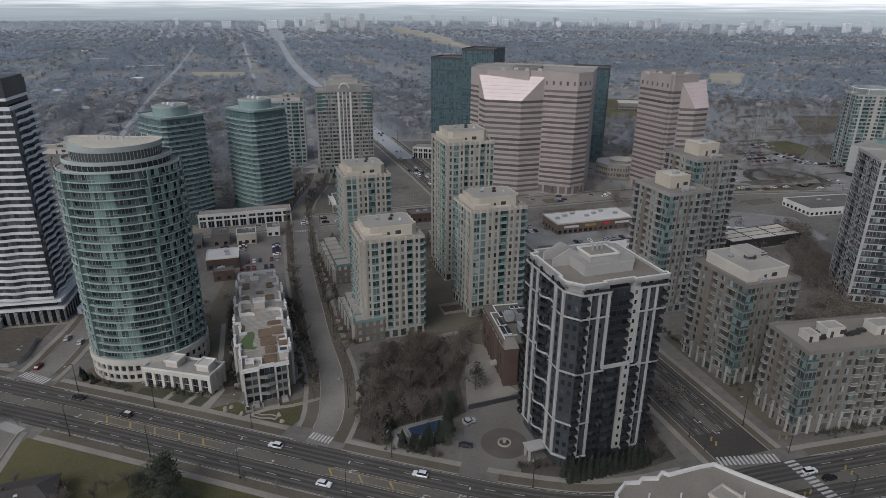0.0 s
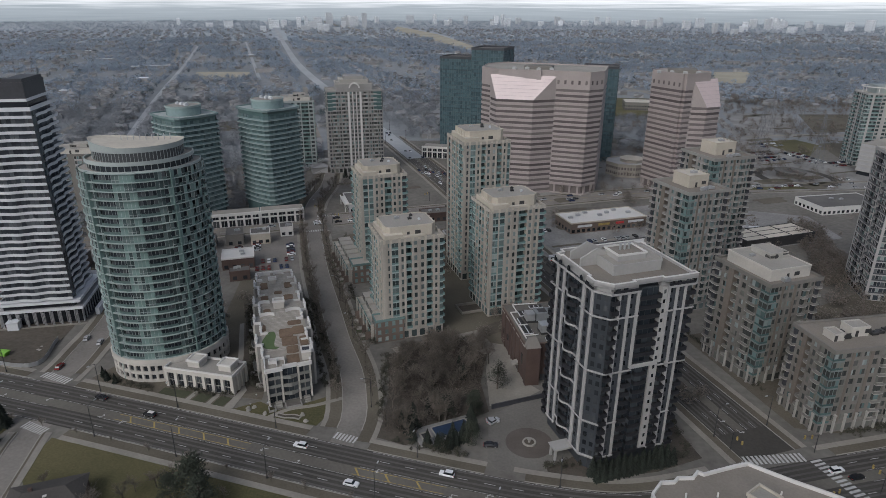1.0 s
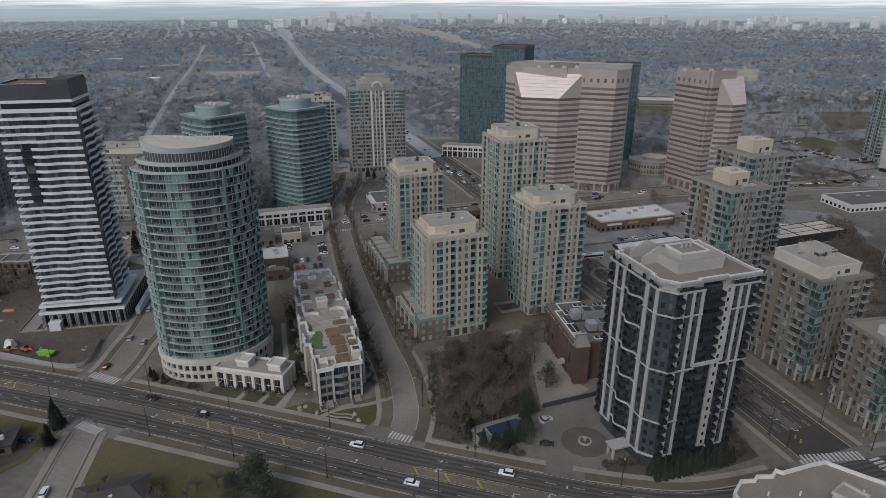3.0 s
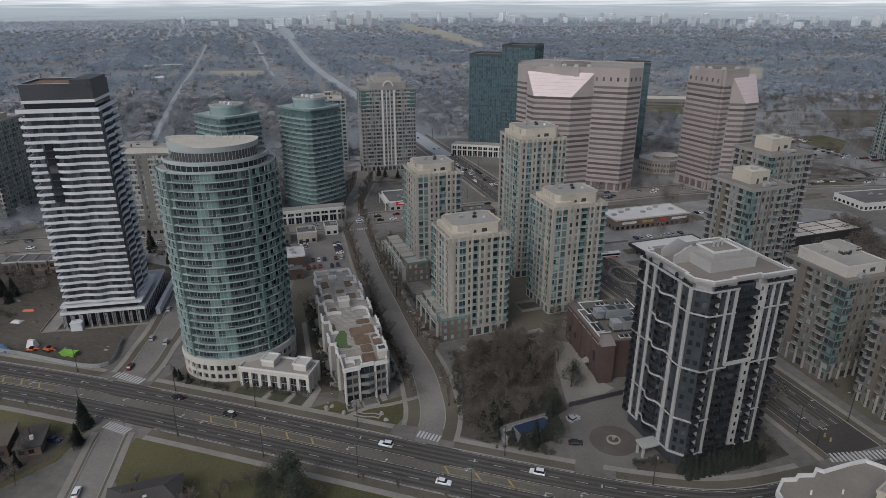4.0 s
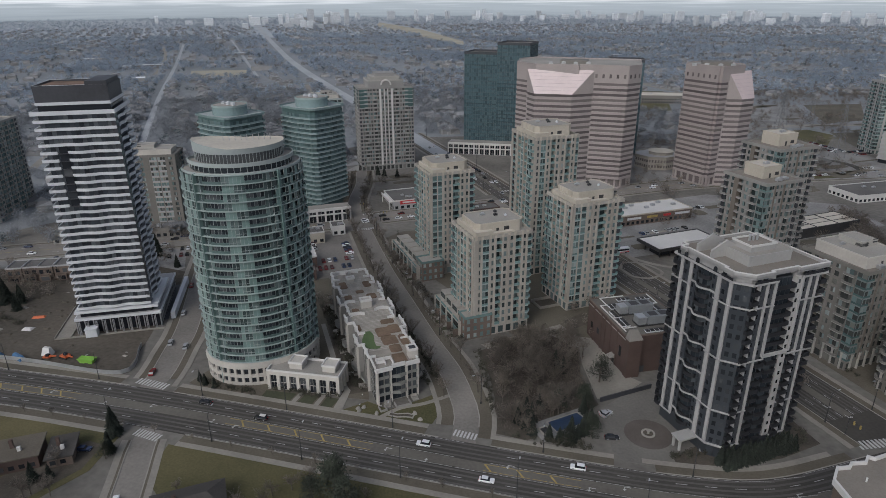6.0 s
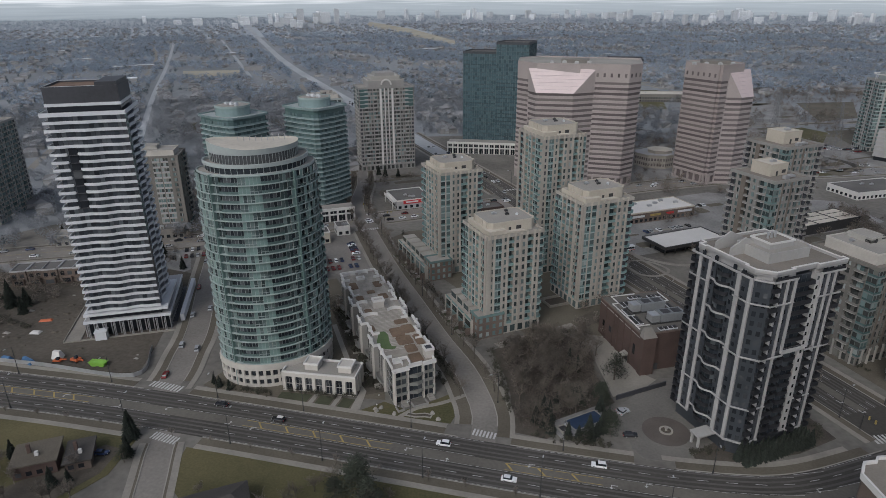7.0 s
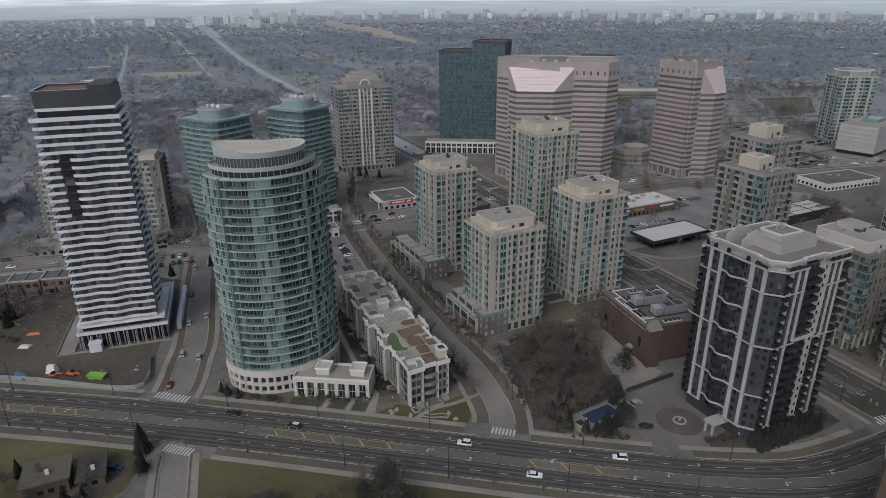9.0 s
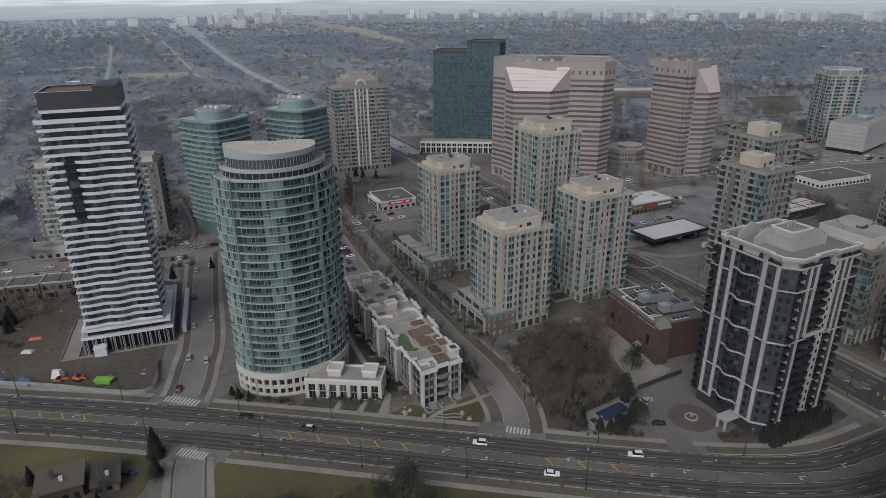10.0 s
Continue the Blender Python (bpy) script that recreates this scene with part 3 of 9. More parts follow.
STREET_M = smooth_line([(-77.8, 132), (-79.5, 146), (-84, 157), (-91.5, 171), (-105, 190), (-121, 214.5), (-143.5, 249), (-172, 297), (-187, 322), (-198, 348), (-208, 385), (-222, 420)])
STREET_S = smooth_line([(-184, 132), (-187, 145), (-191.5, 157), (-199, 176), (-221.3, 218), (-244, 263), (-262, 300), (-300, 352), (-330, 395)])
FAR_STREETS = [smooth_line([(-400, 392), (-436, 445), (-620, 713), (-800, 985), (-930, 1180), (-1250, 1650)], 12), smooth_line([(-600, 930), (-692, 1066), (-940, 1432), (-1204, 1822)], 12)]
SOUTH_ST = smooth_line([(-169.5, 120), (-168.5, 112), (-162, 99), (-152, 80), (-135, 50), (-110, 0)])


def near(line, p, r):
    return any((q - p).length < r for q in line)


roads = (("main_road", MAIN, 9.0, ASPHALT), ("avenue_road", AVENUE[:34], 8.8, ASPHALT), ("back_road", BACK, 8.5, ASPHALT_OLD), ("side_street", STREET_M, 3.7, ASPHALT_OLD),
         ("tower_street", STREET_S, 4.0, ASPHALT_OLD), ("south_street", SOUTH_ST, 3.6, ASPHALT_OLD))
for i, (name, line, half, m) in enumerate(roads):
    solid("road_" + name, ribbon(Shape(), line, half, -half, -0.2, 0.05 - 0.006 * i), m, "grey asphalt " + name.replace("_", " ") + " with painted lanes", "road", "structure")

# Beyond the town the roads carry haze in their colour.
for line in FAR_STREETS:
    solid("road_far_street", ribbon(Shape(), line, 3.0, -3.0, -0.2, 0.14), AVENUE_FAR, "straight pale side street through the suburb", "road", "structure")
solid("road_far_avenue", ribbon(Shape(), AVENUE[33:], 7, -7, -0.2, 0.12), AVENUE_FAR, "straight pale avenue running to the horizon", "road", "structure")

def wheel_track(line, off, z):
    solid("road_wear", ribbon(Shape(), line, off + 0.35, off - 0.35, 0.0, z), LANE_WORN, "paler wheel track worn into the lane", "road", "structure")


for off in (7.3, 3.8, -3.8, -7.3):
    for w in (0.85, -0.85):
        wheel_track(MAIN[100:], off + w, 0.053)
for off in (7.0, 3.7, -3.7, -7.0):
    for w in (0.85, -0.85):
        wheel_track(AVENUE[1:34], off + w, 0.047)
turn_lane = ribbon(Shape(), MAIN[100:], 1.75, -1.75, 0.0, 0.054)
ribbon(turn_lane, AVENUE[1:34], 1.6, -1.6, 0.0, 0.048)
solid("road_turn_lane", turn_lane, TURN_LANE, "faded paler middle turning lane", "road", "structure")

marks = Shape()
at_cross = lambda p: near(STREET_M[:3], p, 6) or near(SOUTH_ST[:2], p, 7) or near(STREET_S[:3], p, 6) or (Vector((44, 160)) - p).length < 17
for off in (5.6, -5.6):
    dashes(marks, MAIN, off, 0.058, 3.0, 4.5, 0.15, skip=at_cross)
for off in (8.7, -8.7):
    dashes(marks, MAIN, off, 0.058, 9.0, 0.3, 0.1, skip=at_cross)
for off in (2.0, -2.0):
    dashes(marks, MAIN, off, 0.058, 9.0, 0.6, 0.1, skip=at_cross)
for off in (5.4, 2.2, -2.2, -5.4):
    dashes(marks, AVENUE[1:34], off, 0.052, 3.0, 5.0, skip=at_cross)
for off in (4.2, -4.2):
    dashes(marks, BACK, off, 0.045, skip=lambda p: near(STREET_M, p, 10) or near(AVENUE, p, 12))
solid("lane_markings", marks, PAINT_WHITE, "white dashed lane lines on the roads", "road marking", "structure")
yellow = Shape()
for off in (0.0,):
    dashes(yellow, BACK, off, 0.045, 9, 0.2, 0.2, skip=lambda p: near(STREET_M, p, 12) or near(AVENUE, p, 14))


def hatch(line, s0, s1, w):
    """Yellow diagonal bars in the middle of the main road."""
    for i, (p, q) in enumerate(zip(line, line[1:])):
        if s0 <= p.x <= s1:
            d = (q - p).normalized()
            n = Vector((-d.y, d.x))
            for a, b in ((n * w * 0.5, d * 4), (-n * w * 0.5, d * 4)):
                e = n * 0.09
                yellow.prism([(p + a - e)[:], (p + a + b - e)[:], (p + a + b + e)[:], (p + a + e)[:]], 0.058, 0.064)
            if i % 2:
                continue
            e = d * 0.32
            yellow.prism([(p + n * w * 0.46 - e)[:], (p - n * w * 0.46 + d * 2 - e)[:], (p - n * w * 0.46 + d * 2 + e)[:], (p + n * w * 0.46 + e)[:]], 0.059, 0.065)


hatch(MAIN, -150, -106, 2.6)
hatch(MAIN, -72, -44, 2.6)
hatch(MAIN, -330, -205, 2.6)
solid("yellow_markings", yellow, PAINT_YELLOW, "worn yellow median lines and hatching", "road marking", "structure")

arrow = Shape()
arrow.prism([(0, -0.12), (1.8, -0.12), (1.8, 0.12), (0, 0.12)], 0, 0.006)
arrow.prism([(1.6, 0.12), (1.8, 0.12), (1.8, 0.8), (1.6, 0.8)], 0, 0.006)
arrow.prism([(1.2, 0.8), (2.2, 0.8), (1.7, 1.5)], 0, 0.006)
first_arrow = None
for x, y, a in ((-176, 127.5, 180), (-156, 124.4, 0), (-145, 124.6, 180), (-97, 126.3, 180), (-88, 123.4, 0), (-40, 124.4, 180), (-31, 127, 180), (-213, 126, 180), (-1, 129, 190), (-195, 124, 0), (-62, 127.6, 180), (12, 136, 205), (33, 176, -56), (28, 180, -56), (20, 196, 124)):
    if first_arrow is None:
        first_arrow = solid("turn_arrow", arrow, PAINT_WHITE, "white turn arrow painted on the road", "road marking", x=x, y=y, z=0.06, turn=a, group="turn arrows")
    else:
        copy_thing(first_arrow, pose(x, y, 0.06, 0, 0, a))


def crosswalk(a, b, depth, n, label="white zebra crossing on the asphalt"):
    """Stripes from a to b, each running across that line."""
    a, b = Vector(a), Vector(b)
    d = (b - a).normalized()
    root = thing("crosswalk", label, "crosswalk", a.x, a.y, 0.062, math.degrees(math.atan2(d.y, d.x)), "zebra crossings")
    L = (b - a).length
    me = shared(("stripe", round(L / n, 2), depth), lambda s: s.box(0, L / n * 0.55, -depth / 2, depth / 2, 0, 0.006), [PAINT_WHITE])
    for i in range(n):
        piece("stripe", me, root, pose(L * i / n, 0, 0))


crosswalk((-81.6, 137.8), (-74.2, 137.2), 3.0, 7)
crosswalk((-173.6, 114.6), (-164.4, 113.6), 3.2, 9)
crosswalk((-191.5, 138.2), (-179.2, 137), 3.4, 10)
crosswalk((32.2, 160.8), (50.2, 168.2), 3.6, 15)
crosswalk((52.5, 167.5), (63.5, 151.5), 3.6, 14)
crosswalk((-182.5, 322), (-172.5, 328), 3.0, 8)
crosswalk((-176, 296), (-167, 301), 3.0, 8)
crosswalk((-110, 390), (-97, 399), 3.0, 8)

open_main = lambda p: near(STREET_M[:4], p, 7.5) or near(SOUTH_ST[:4], p, 8) or near(STREET_S[:4], p, 7.5) or (Vector((-30, 134)) - p).length < 5 or (Vector((41, 163)) - p).length < 16 and p.y > 157
open_ave = lambda p: near(MAIN, p, 12.5) or near(BACK, p, 13)
open_side = lambda p: near(MAIN, p, 12) or near(BACK, p, 12)
for line, half, skip, walk_off, z in ((MAIN, 9.0, open_main, 3.2, 0.0), (AVENUE[:40], 8.8, open_ave, 2.6, 0.002), (BACK, 8.5, lambda p: near(AVENUE, p, 13) or near(STREET_M, p, 8) or near(STREET_S, p, 8), 2.0, 0.004),
                                   (STREET_M, 3.7, open_side, 4.0, 0.006), (STREET_S[:60], 4.0, open_side, 2.6, 0.008), (SOUTH_ST, 3.6, lambda p: near(MAIN, p, 12), 1.0, 0.01)):
    for sg in (1, -1):
        kerbs = ribbon(Shape(), line, sg * (half + 0.3), sg * half, -0.2, 0.16 + z, 0, skip)
        verges = ribbon(Shape(), line, sg * (half + walk_off), sg * (half + 0.3), -0.2, 0.13 + z, 0, skip)
        walks = ribbon(Shape(), line, sg * (half + walk_off + (1.5 if line is STREET_M else 1.9)), sg * (half + walk_off), -0.2, 0.15 + z, 0, skip)
        solid("kerb", kerbs, KERB, "pale concrete kerb along the road", "kerb", "structure")
        solid("pavement", walks, CONCRETE, "pale concrete pavement beside the road", "pavement", "structure")
        solid("verge", verges, GRASS_BROWN, "brown dormant grass verge", "grass", "structure")


def patch(name, pts, z, m, label, category="ground"):
    return solid(name, Shape().prism(pts, -0.3, z), m, label, category, "structure")


patch("lawn_south_west", [(-420, 60), (-190, 60), (-174.5, 97), (-177, 112.5), (-200, 113), (-300, 108), (-420, 100)], 0.10, GRASS, "green-brown lawn beside the road", "grass")
patch("lawn_south", [(-157.5, 98.5), (-100, 60), (-30, 60), (10, 100), (-20, 110), (-60, 111), (-160.5, 112)], 0.10, GRASS, "green-brown lawn beside the road", "grass")
patch("villa_garden", [(-214, 70), (-192, 62), (-177, 97), (-178.5, 107), (-184, 107.5), (-198, 86)], 0.12, MULCH, "dark leaf-strewn garden round the brick house", "garden")
patch("lot_bare", [(-330, 150), (-260, 137), (-199, 139.5), (-206, 160), (-218, 190), (-232, 222), (-262, 226), (-300, 205), (-350, 200)], 0.08, EARTH, "churned bare earth of a building site")
patch("wood_floor", [(-70.5, 140.5), (-60, 139.5), (-40.5, 162.5), (-47, 178), (-50, 206), (-70, 200), (-84, 185), (-77, 170), (-73, 158)], 0.09, MULCH, "dark leaf litter under bare trees")
patch("garden_lawn", [(-118, 140), (-89, 140), (-88, 147), (-92.5, 155), (-97, 150), (-104, 143.5), (-112, 146)], 0.11, GRASS, "small lawn with curved garden beds", "grass")
patch("tower_lawn", [(-166, 139.5), (-121, 139.5), (-121, 145), (-150, 147), (-172, 150), (-174, 141)], 0.09, GRASS_BROWN, "brown lawn below the round tower", "grass")
patch("alley_bed", [(-122, 146.5), (-113.5, 151.5), (-117, 158), (-150, 207), (-157, 206), (-150, 197), (-131, 166)], 0.105, MULCH, "dark planted ground beside the terrace houses")
for k, pts in enumerate(([(-121.2, 138.5), (-118.3, 140.5), (-119.6, 150.2), (-128.6, 159.6), (-133, 168.9), (-147, 190.8), (-148.4, 189.8), (-134.4, 167.6), (-129.8, 158.8), (-121.6, 149.6)],
                         [(-135.9, 138.9), (-134.3, 138.9), (-133.8, 145.2), (-135.4, 145.2)], [(-128.1, 138.9), (-126.5, 138.9), (-126.2, 145.6), (-127.8, 145.6)])):
    patch("garden_path_%d" % (k + 1), pts, 0.13, PATH_PALE, "pale concrete garden path", "path")
for k, pts in enumerate(([(-146.5, 139.6), (-136.4, 139.6), (-136.0, 144.2), (-146.5, 143.6)], [(-133.6, 139.6), (-128.7, 139.6), (-128.4, 144.8), (-133.2, 144.4)], [(-125.9, 139.6), (-122, 139.6), (-121.4, 145), (-125.6, 144.8)])):
    patch("pavilion_lawn_%d" % (k + 1), pts, 0.12, GRASS_DARK, "dark winter lawn below the pavilion", "grass")
patch("corner_bed", [(-19, 140.5), (-5, 142), (10, 149.5), (22, 159), (12, 178), (20, 196), (14, 205), (-4, 170), (-21, 148)], 0.10, MULCH, "dark planting bed round the tower", "ground")
patch("forecourt", [(-40, 160), (-36, 141), (-33, 137.3), (-24.5, 137.3), (-18, 143), (-12, 150), (-20, 182), (-26, 180)], 0.105, FORECOURT, "grey paved forecourt with a turning circle", "pavement")
patch("parking_school", [(-41, 165.5), (-24.5, 177.5), (-33, 182.5), (-44, 205), (-50, 205), (-47, 186)], 0.095, CONCRETE, "worn grey yard beside the brick building", "pavement")
patch("yard_drive", [(-84, 190), (-81, 187.5), (-60, 204), (-50, 196), (-45, 200), (-57, 213)], 0.1, CONCRETE, "pale driveway behind the grove", "pavement")
patch("brown_yard", [(-56, 216), (-51, 211), (-44, 219), (-49, 225)], 0.11, EARTH, "bare brown yard beside the brick building")
patch("townhouse_court", [(-150, 175), (-144, 150), (-121, 146), (-112, 147), (-118, 162), (-150, 214), (-164, 232), (-172, 226)], 0.085, GRASS_BROWN, "dark planted court between towers", "ground")
patch("shop_yard", [(-196, 246), (-158, 234), (-148, 246), (-178, 292), (-205, 282), (-216, 260)], 0.08, ASPHALT_OLD, "worn asphalt yard behind the shops", "pavement")
patch("tower_row_ground", [(-68, 195), (-38, 205), (-20, 228), (-56, 290), (-92, 330), (-150, 300), (-158, 284)], 0.07, GRASS_BROWN, "brown grass between the cream towers", "grass")
patch("west_parking", [(-300, 207), (-262, 229), (-240, 215), (-236, 226), (-252, 250), (-290, 234), (-340, 208), (-330, 190)], 0.075, LOT, "grey parking lot with cars", "pavement")
patch("plaza_parking", [(-75, 318), (-45, 300), (-28, 292), (20, 322), (60, 340), (110, 375), (100, 412), (20, 415), (-40, 372)], 0.07, LOT, "wide grey parking lot of the shops", "pavement")
for k, (ix, iy) in enumerate(((-34, 318), (-12, 334), (34, 322), (58, 344), (20, 308), (84, 392), (62, 400))):
    island = Shape().prism([(ix + a * math.cos(radians(34)) - b * math.sin(radians(34)), iy + a * math.sin(radians(34)) + b * math.cos(radians(34))) for a, b in ((-8, -1), (8, -1), (9, 0), (8, 1), (-8, 1), (-9, 0))], 0, 0.2)
    solid("traffic_island", island, CONCRETE if k % 2 else GRASS_BROWN, "long narrow kerbed traffic island", "island", "structure")
turf_rng = random.Random(77)
for x0, x1, y0, y1, n in ((-50, 90, 300, 405, 10), (60, 180, 480, 640, 16), (90, 220, 640, 830, 12), (-60, 90, 430, 600, 14), (-210, -140, 350, 440, 8)):
    for k in range(n):
        c = Vector((turf_rng.uniform(x0, x1), turf_rng.uniform(y0, y1)))
        w, d = turf_rng.uniform(3, 16), turf_rng.uniform(1.2, 5)
        solid("turf_island", Shape().prism([(c + U * a * w + V * e * d)[:] for a, e in ((-1, -0.7), (-0.8, -1), (0.8, -1), (1, -0.6), (1, 0.7), (0.7, 1), (-0.8, 1), (-1, 0.6))], 0, 0.17), GRASS_BROWN, "kerbed island of brown turf in the lot", "island", "structure")
loop = Shape()
ribbon(loop, smooth_line([(-38, 300), (-24, 288), (-6, 284), (20, 298), (44, 322), (52, 338)], 3), 1.2, -1.2, 0, 0.16)
ribbon(loop, smooth_line([(-34, 276), (-28, 268), (-20, 268), (-15, 276), (-22, 284), (-32, 284), (-34, 276)], 2), 0.7, -0.7, 0, 0.2)
solid("pavement_loop", loop, CONCRETE, "curved pale walkways of the bus station", "pavement", "structure")
stalls = Shape()
for cx, cy, n in ((-22, 316, 14), (38, 330, 12), (97, 585, 14), (120, 598, 14), (-300, 211, 10), (-252, 235, 7)):
    for i in range(n):
        p = Vector((cx, cy)) + U * i * 2.8
        stalls.prism([(p - U * 0.06)[:], (p + U * 0.06)[:], (p + U * 0.06 + V * 5)[:], (p - U * 0.06 + V * 5)[:]], 0.07, 0.095)
solid("stall_lines", stalls, PAINT_WHITE, "white parking stall lines on asphalt", "road marking", "stuff")
patch("office_court", [(-60, 405), (0, 445), (60, 475), (110, 500), (110, 620), (-40, 560), (-90, 470)], 0.07, LOT, "grey paved court of the office towers", "pavement")
patch("east_lawn", [(50, 182), (62, 183), (95, 200), (160, 235), (150, 300), (100, 300), (60, 260), (20, 232)], 0.07, GRASS_BROWN, "brown grass round the beige blocks", "grass")
patch("east_lots", [(88.8, 472.0), (130.8, 478.5), (186.9, 500.0), (158.9, 560.7), (121.5, 607.5), (88.8, 654.2), (56.1, 579.4)], 0.06, LOT, "large grey parking lots", "pavement")
patch("east_lot_far", [(90.7, 815.9), (168.2, 829.9), (147.7, 700.9), (97.2, 668.2)], 0.06, LOT, "pale empty paved lot", "pavement")
patch("east_lot_grass", [(174.8, 832.7), (243.0, 854.2), (211.2, 736.4), (166.4, 706.5)], 0.06, GRASS_BROWN, "dull green open lot", "grass")
patch("east_green", [(104.7, 644.9), (140.2, 668.2), (157.0, 644.9), (136.4, 588.8)], 0.09, GRASS, "brown-green grass island", "grass")
patch("east_green_strip", [(65.4, 461.7), (121.5, 482.2), (119.6, 487.9), (63.6, 469.2)], 0.10, GRASS, "grass strip beside the road", "grass")
patch("east_green_corner", [(157.0, 654.2), (200.9, 672.9), (186.9, 607.5), (160.7, 586.9)], 0.09, GRASS_BROWN, "grass island between the lots", "grass")
east_drive = ribbon(Shape(), smooth_line([(65.4, 920.6), (78.5, 803.7), (93.5, 665.4), (123.4, 598.1), (143.9, 552.3), (166.4, 504.7)], 8), 4, -4, 0, 0.1)
ribbon(east_drive, smooth_line([(82.2, 654.2), (149.5, 687.9), (215.0, 724.3), (308.4, 775.7)], 8), 4, -4, 0, 0.11)
solid("road_east_drive", east_drive, LOT, "pale service road between the lots", "road", "structure")
ring_road = Shape()
ribbon(ring_road, smooth_line([(86.0, 512.1), (93.5, 495.3), (112.1, 489.7), (132.7, 497.2), (138.3, 514.0), (129.0, 532.7), (110.3, 540.2), (91.6, 530.8), (86.0, 512.1)], 3), 3.2, -3.2, 0, 0.09)
solid("road_ring", ring_road, ASPHALT, "curved drive round the lot", "road", "structure")
far_roads = Shape()
ribbon(far_roads, smooth_line([(60, 640), (170, 700), (330, 715), (600, 760)], 15), 5, -5, 0, 0.08)
ribbon(far_roads, smooth_line([(-260, 900), (-120, 960), (60, 1000), (400, 1010), (900, 1200)], 20), 7, -7, 0, 0.08)
ribbon(far_roads, smooth_line([(-2150, 4200), (-1787, 3600), (-1370, 2960), (-1000, 2420), (-760, 2060)], 30), 22, -22, 0, 0.5)
solid("road_far", far_roads, CONCRETE, "pale far roads through the suburb", "road", "structure")
STRAW = mat("straw_field", (0.34, 0.315, 0.25), 1.0, 0.2, 0.05, 1)
TAN_FIELDS = [[(-1100, 2825), (-697, 2158), (-437, 1692), (-475, 1872), (-802, 2555), (-1253, 3301)], [(-774, 1002), (-680, 1037), (-628, 940), (-710, 909)], [(125, 1323), (192, 1349), (158, 1147), (105, 1128)]]
for field_edge in TAN_FIELDS:
    patch("tan_field", field_edge[::-1], 0.3, STRAW, "pale straw-coloured field", "grass")
patch("tan_strip", [(-470, 560), (-360, 620), (-330, 570), (-440, 510)], 0.06, GRASS_BROWN, "brown open ground behind the towers", "grass")
patch("sports_field", [(-45, 740), (22, 745), (22, 915), (-45, 905)], 0.06, GRASS, "green playing field far behind the offices", "grass")
circle = Shape().prism(ellipse(-25.9, 151.2, 6.9, 6.9), 0.0, 0.12)
solid("turning_circle", circle, mat("dark_pavers", (0.098, 0.085, 0.075), 0.9, 0.2, 0.5, 9, rand=0.1), "dark paved turning circle", "pavement", "structure")
fountain = thing("fountain", "round stone fountain basin with dark planting", "fountain", -25.9, 151.2, 0.12)
part("basin", Shape().rim(ellipse(0, 0, 2.0, 2.0, 24), 0.45, 0, 0.45), KERB, fountain)
part("bed", Shape().prism(ellipse(0, 0, 1.5, 1.5, 20), 0, 0.25), MULCH, fountain)
part("pedestal", Shape().tube(0, 0, 0.25, 1.1, 0.35, 10).tube(0, 0, 1.1, 1.25, 0.6, 12), KERB, fountain)

# the far edge of the land, lost in haze: an added wall that glows in a painted gradient
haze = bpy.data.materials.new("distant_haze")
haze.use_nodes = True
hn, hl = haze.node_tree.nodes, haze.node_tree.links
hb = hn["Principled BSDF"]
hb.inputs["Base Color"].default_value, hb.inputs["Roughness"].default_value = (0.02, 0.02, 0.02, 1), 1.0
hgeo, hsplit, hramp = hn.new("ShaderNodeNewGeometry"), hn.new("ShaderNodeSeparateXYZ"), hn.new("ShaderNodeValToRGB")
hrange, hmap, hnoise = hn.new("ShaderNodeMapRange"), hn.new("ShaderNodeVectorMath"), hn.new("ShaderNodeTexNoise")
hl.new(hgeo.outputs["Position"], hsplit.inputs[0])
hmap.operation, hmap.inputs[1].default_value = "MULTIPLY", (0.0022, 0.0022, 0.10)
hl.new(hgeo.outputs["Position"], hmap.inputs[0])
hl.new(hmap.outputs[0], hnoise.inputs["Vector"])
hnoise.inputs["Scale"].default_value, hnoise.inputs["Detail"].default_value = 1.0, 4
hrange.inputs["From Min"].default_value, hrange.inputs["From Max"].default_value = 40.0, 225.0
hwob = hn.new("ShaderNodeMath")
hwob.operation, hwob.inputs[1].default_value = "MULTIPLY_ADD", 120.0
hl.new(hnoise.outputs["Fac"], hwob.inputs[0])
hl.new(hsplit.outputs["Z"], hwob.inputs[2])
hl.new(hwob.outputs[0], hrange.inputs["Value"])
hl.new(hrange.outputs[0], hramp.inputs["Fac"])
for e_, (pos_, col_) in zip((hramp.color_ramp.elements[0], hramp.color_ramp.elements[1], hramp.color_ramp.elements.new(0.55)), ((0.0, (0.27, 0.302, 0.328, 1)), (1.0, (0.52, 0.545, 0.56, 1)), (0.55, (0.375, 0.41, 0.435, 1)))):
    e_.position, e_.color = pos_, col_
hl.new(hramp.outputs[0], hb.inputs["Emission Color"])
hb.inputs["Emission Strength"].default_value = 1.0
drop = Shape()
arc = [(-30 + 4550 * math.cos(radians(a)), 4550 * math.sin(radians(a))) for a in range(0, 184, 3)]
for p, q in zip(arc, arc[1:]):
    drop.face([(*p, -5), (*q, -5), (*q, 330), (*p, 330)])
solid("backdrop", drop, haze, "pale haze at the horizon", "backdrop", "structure")


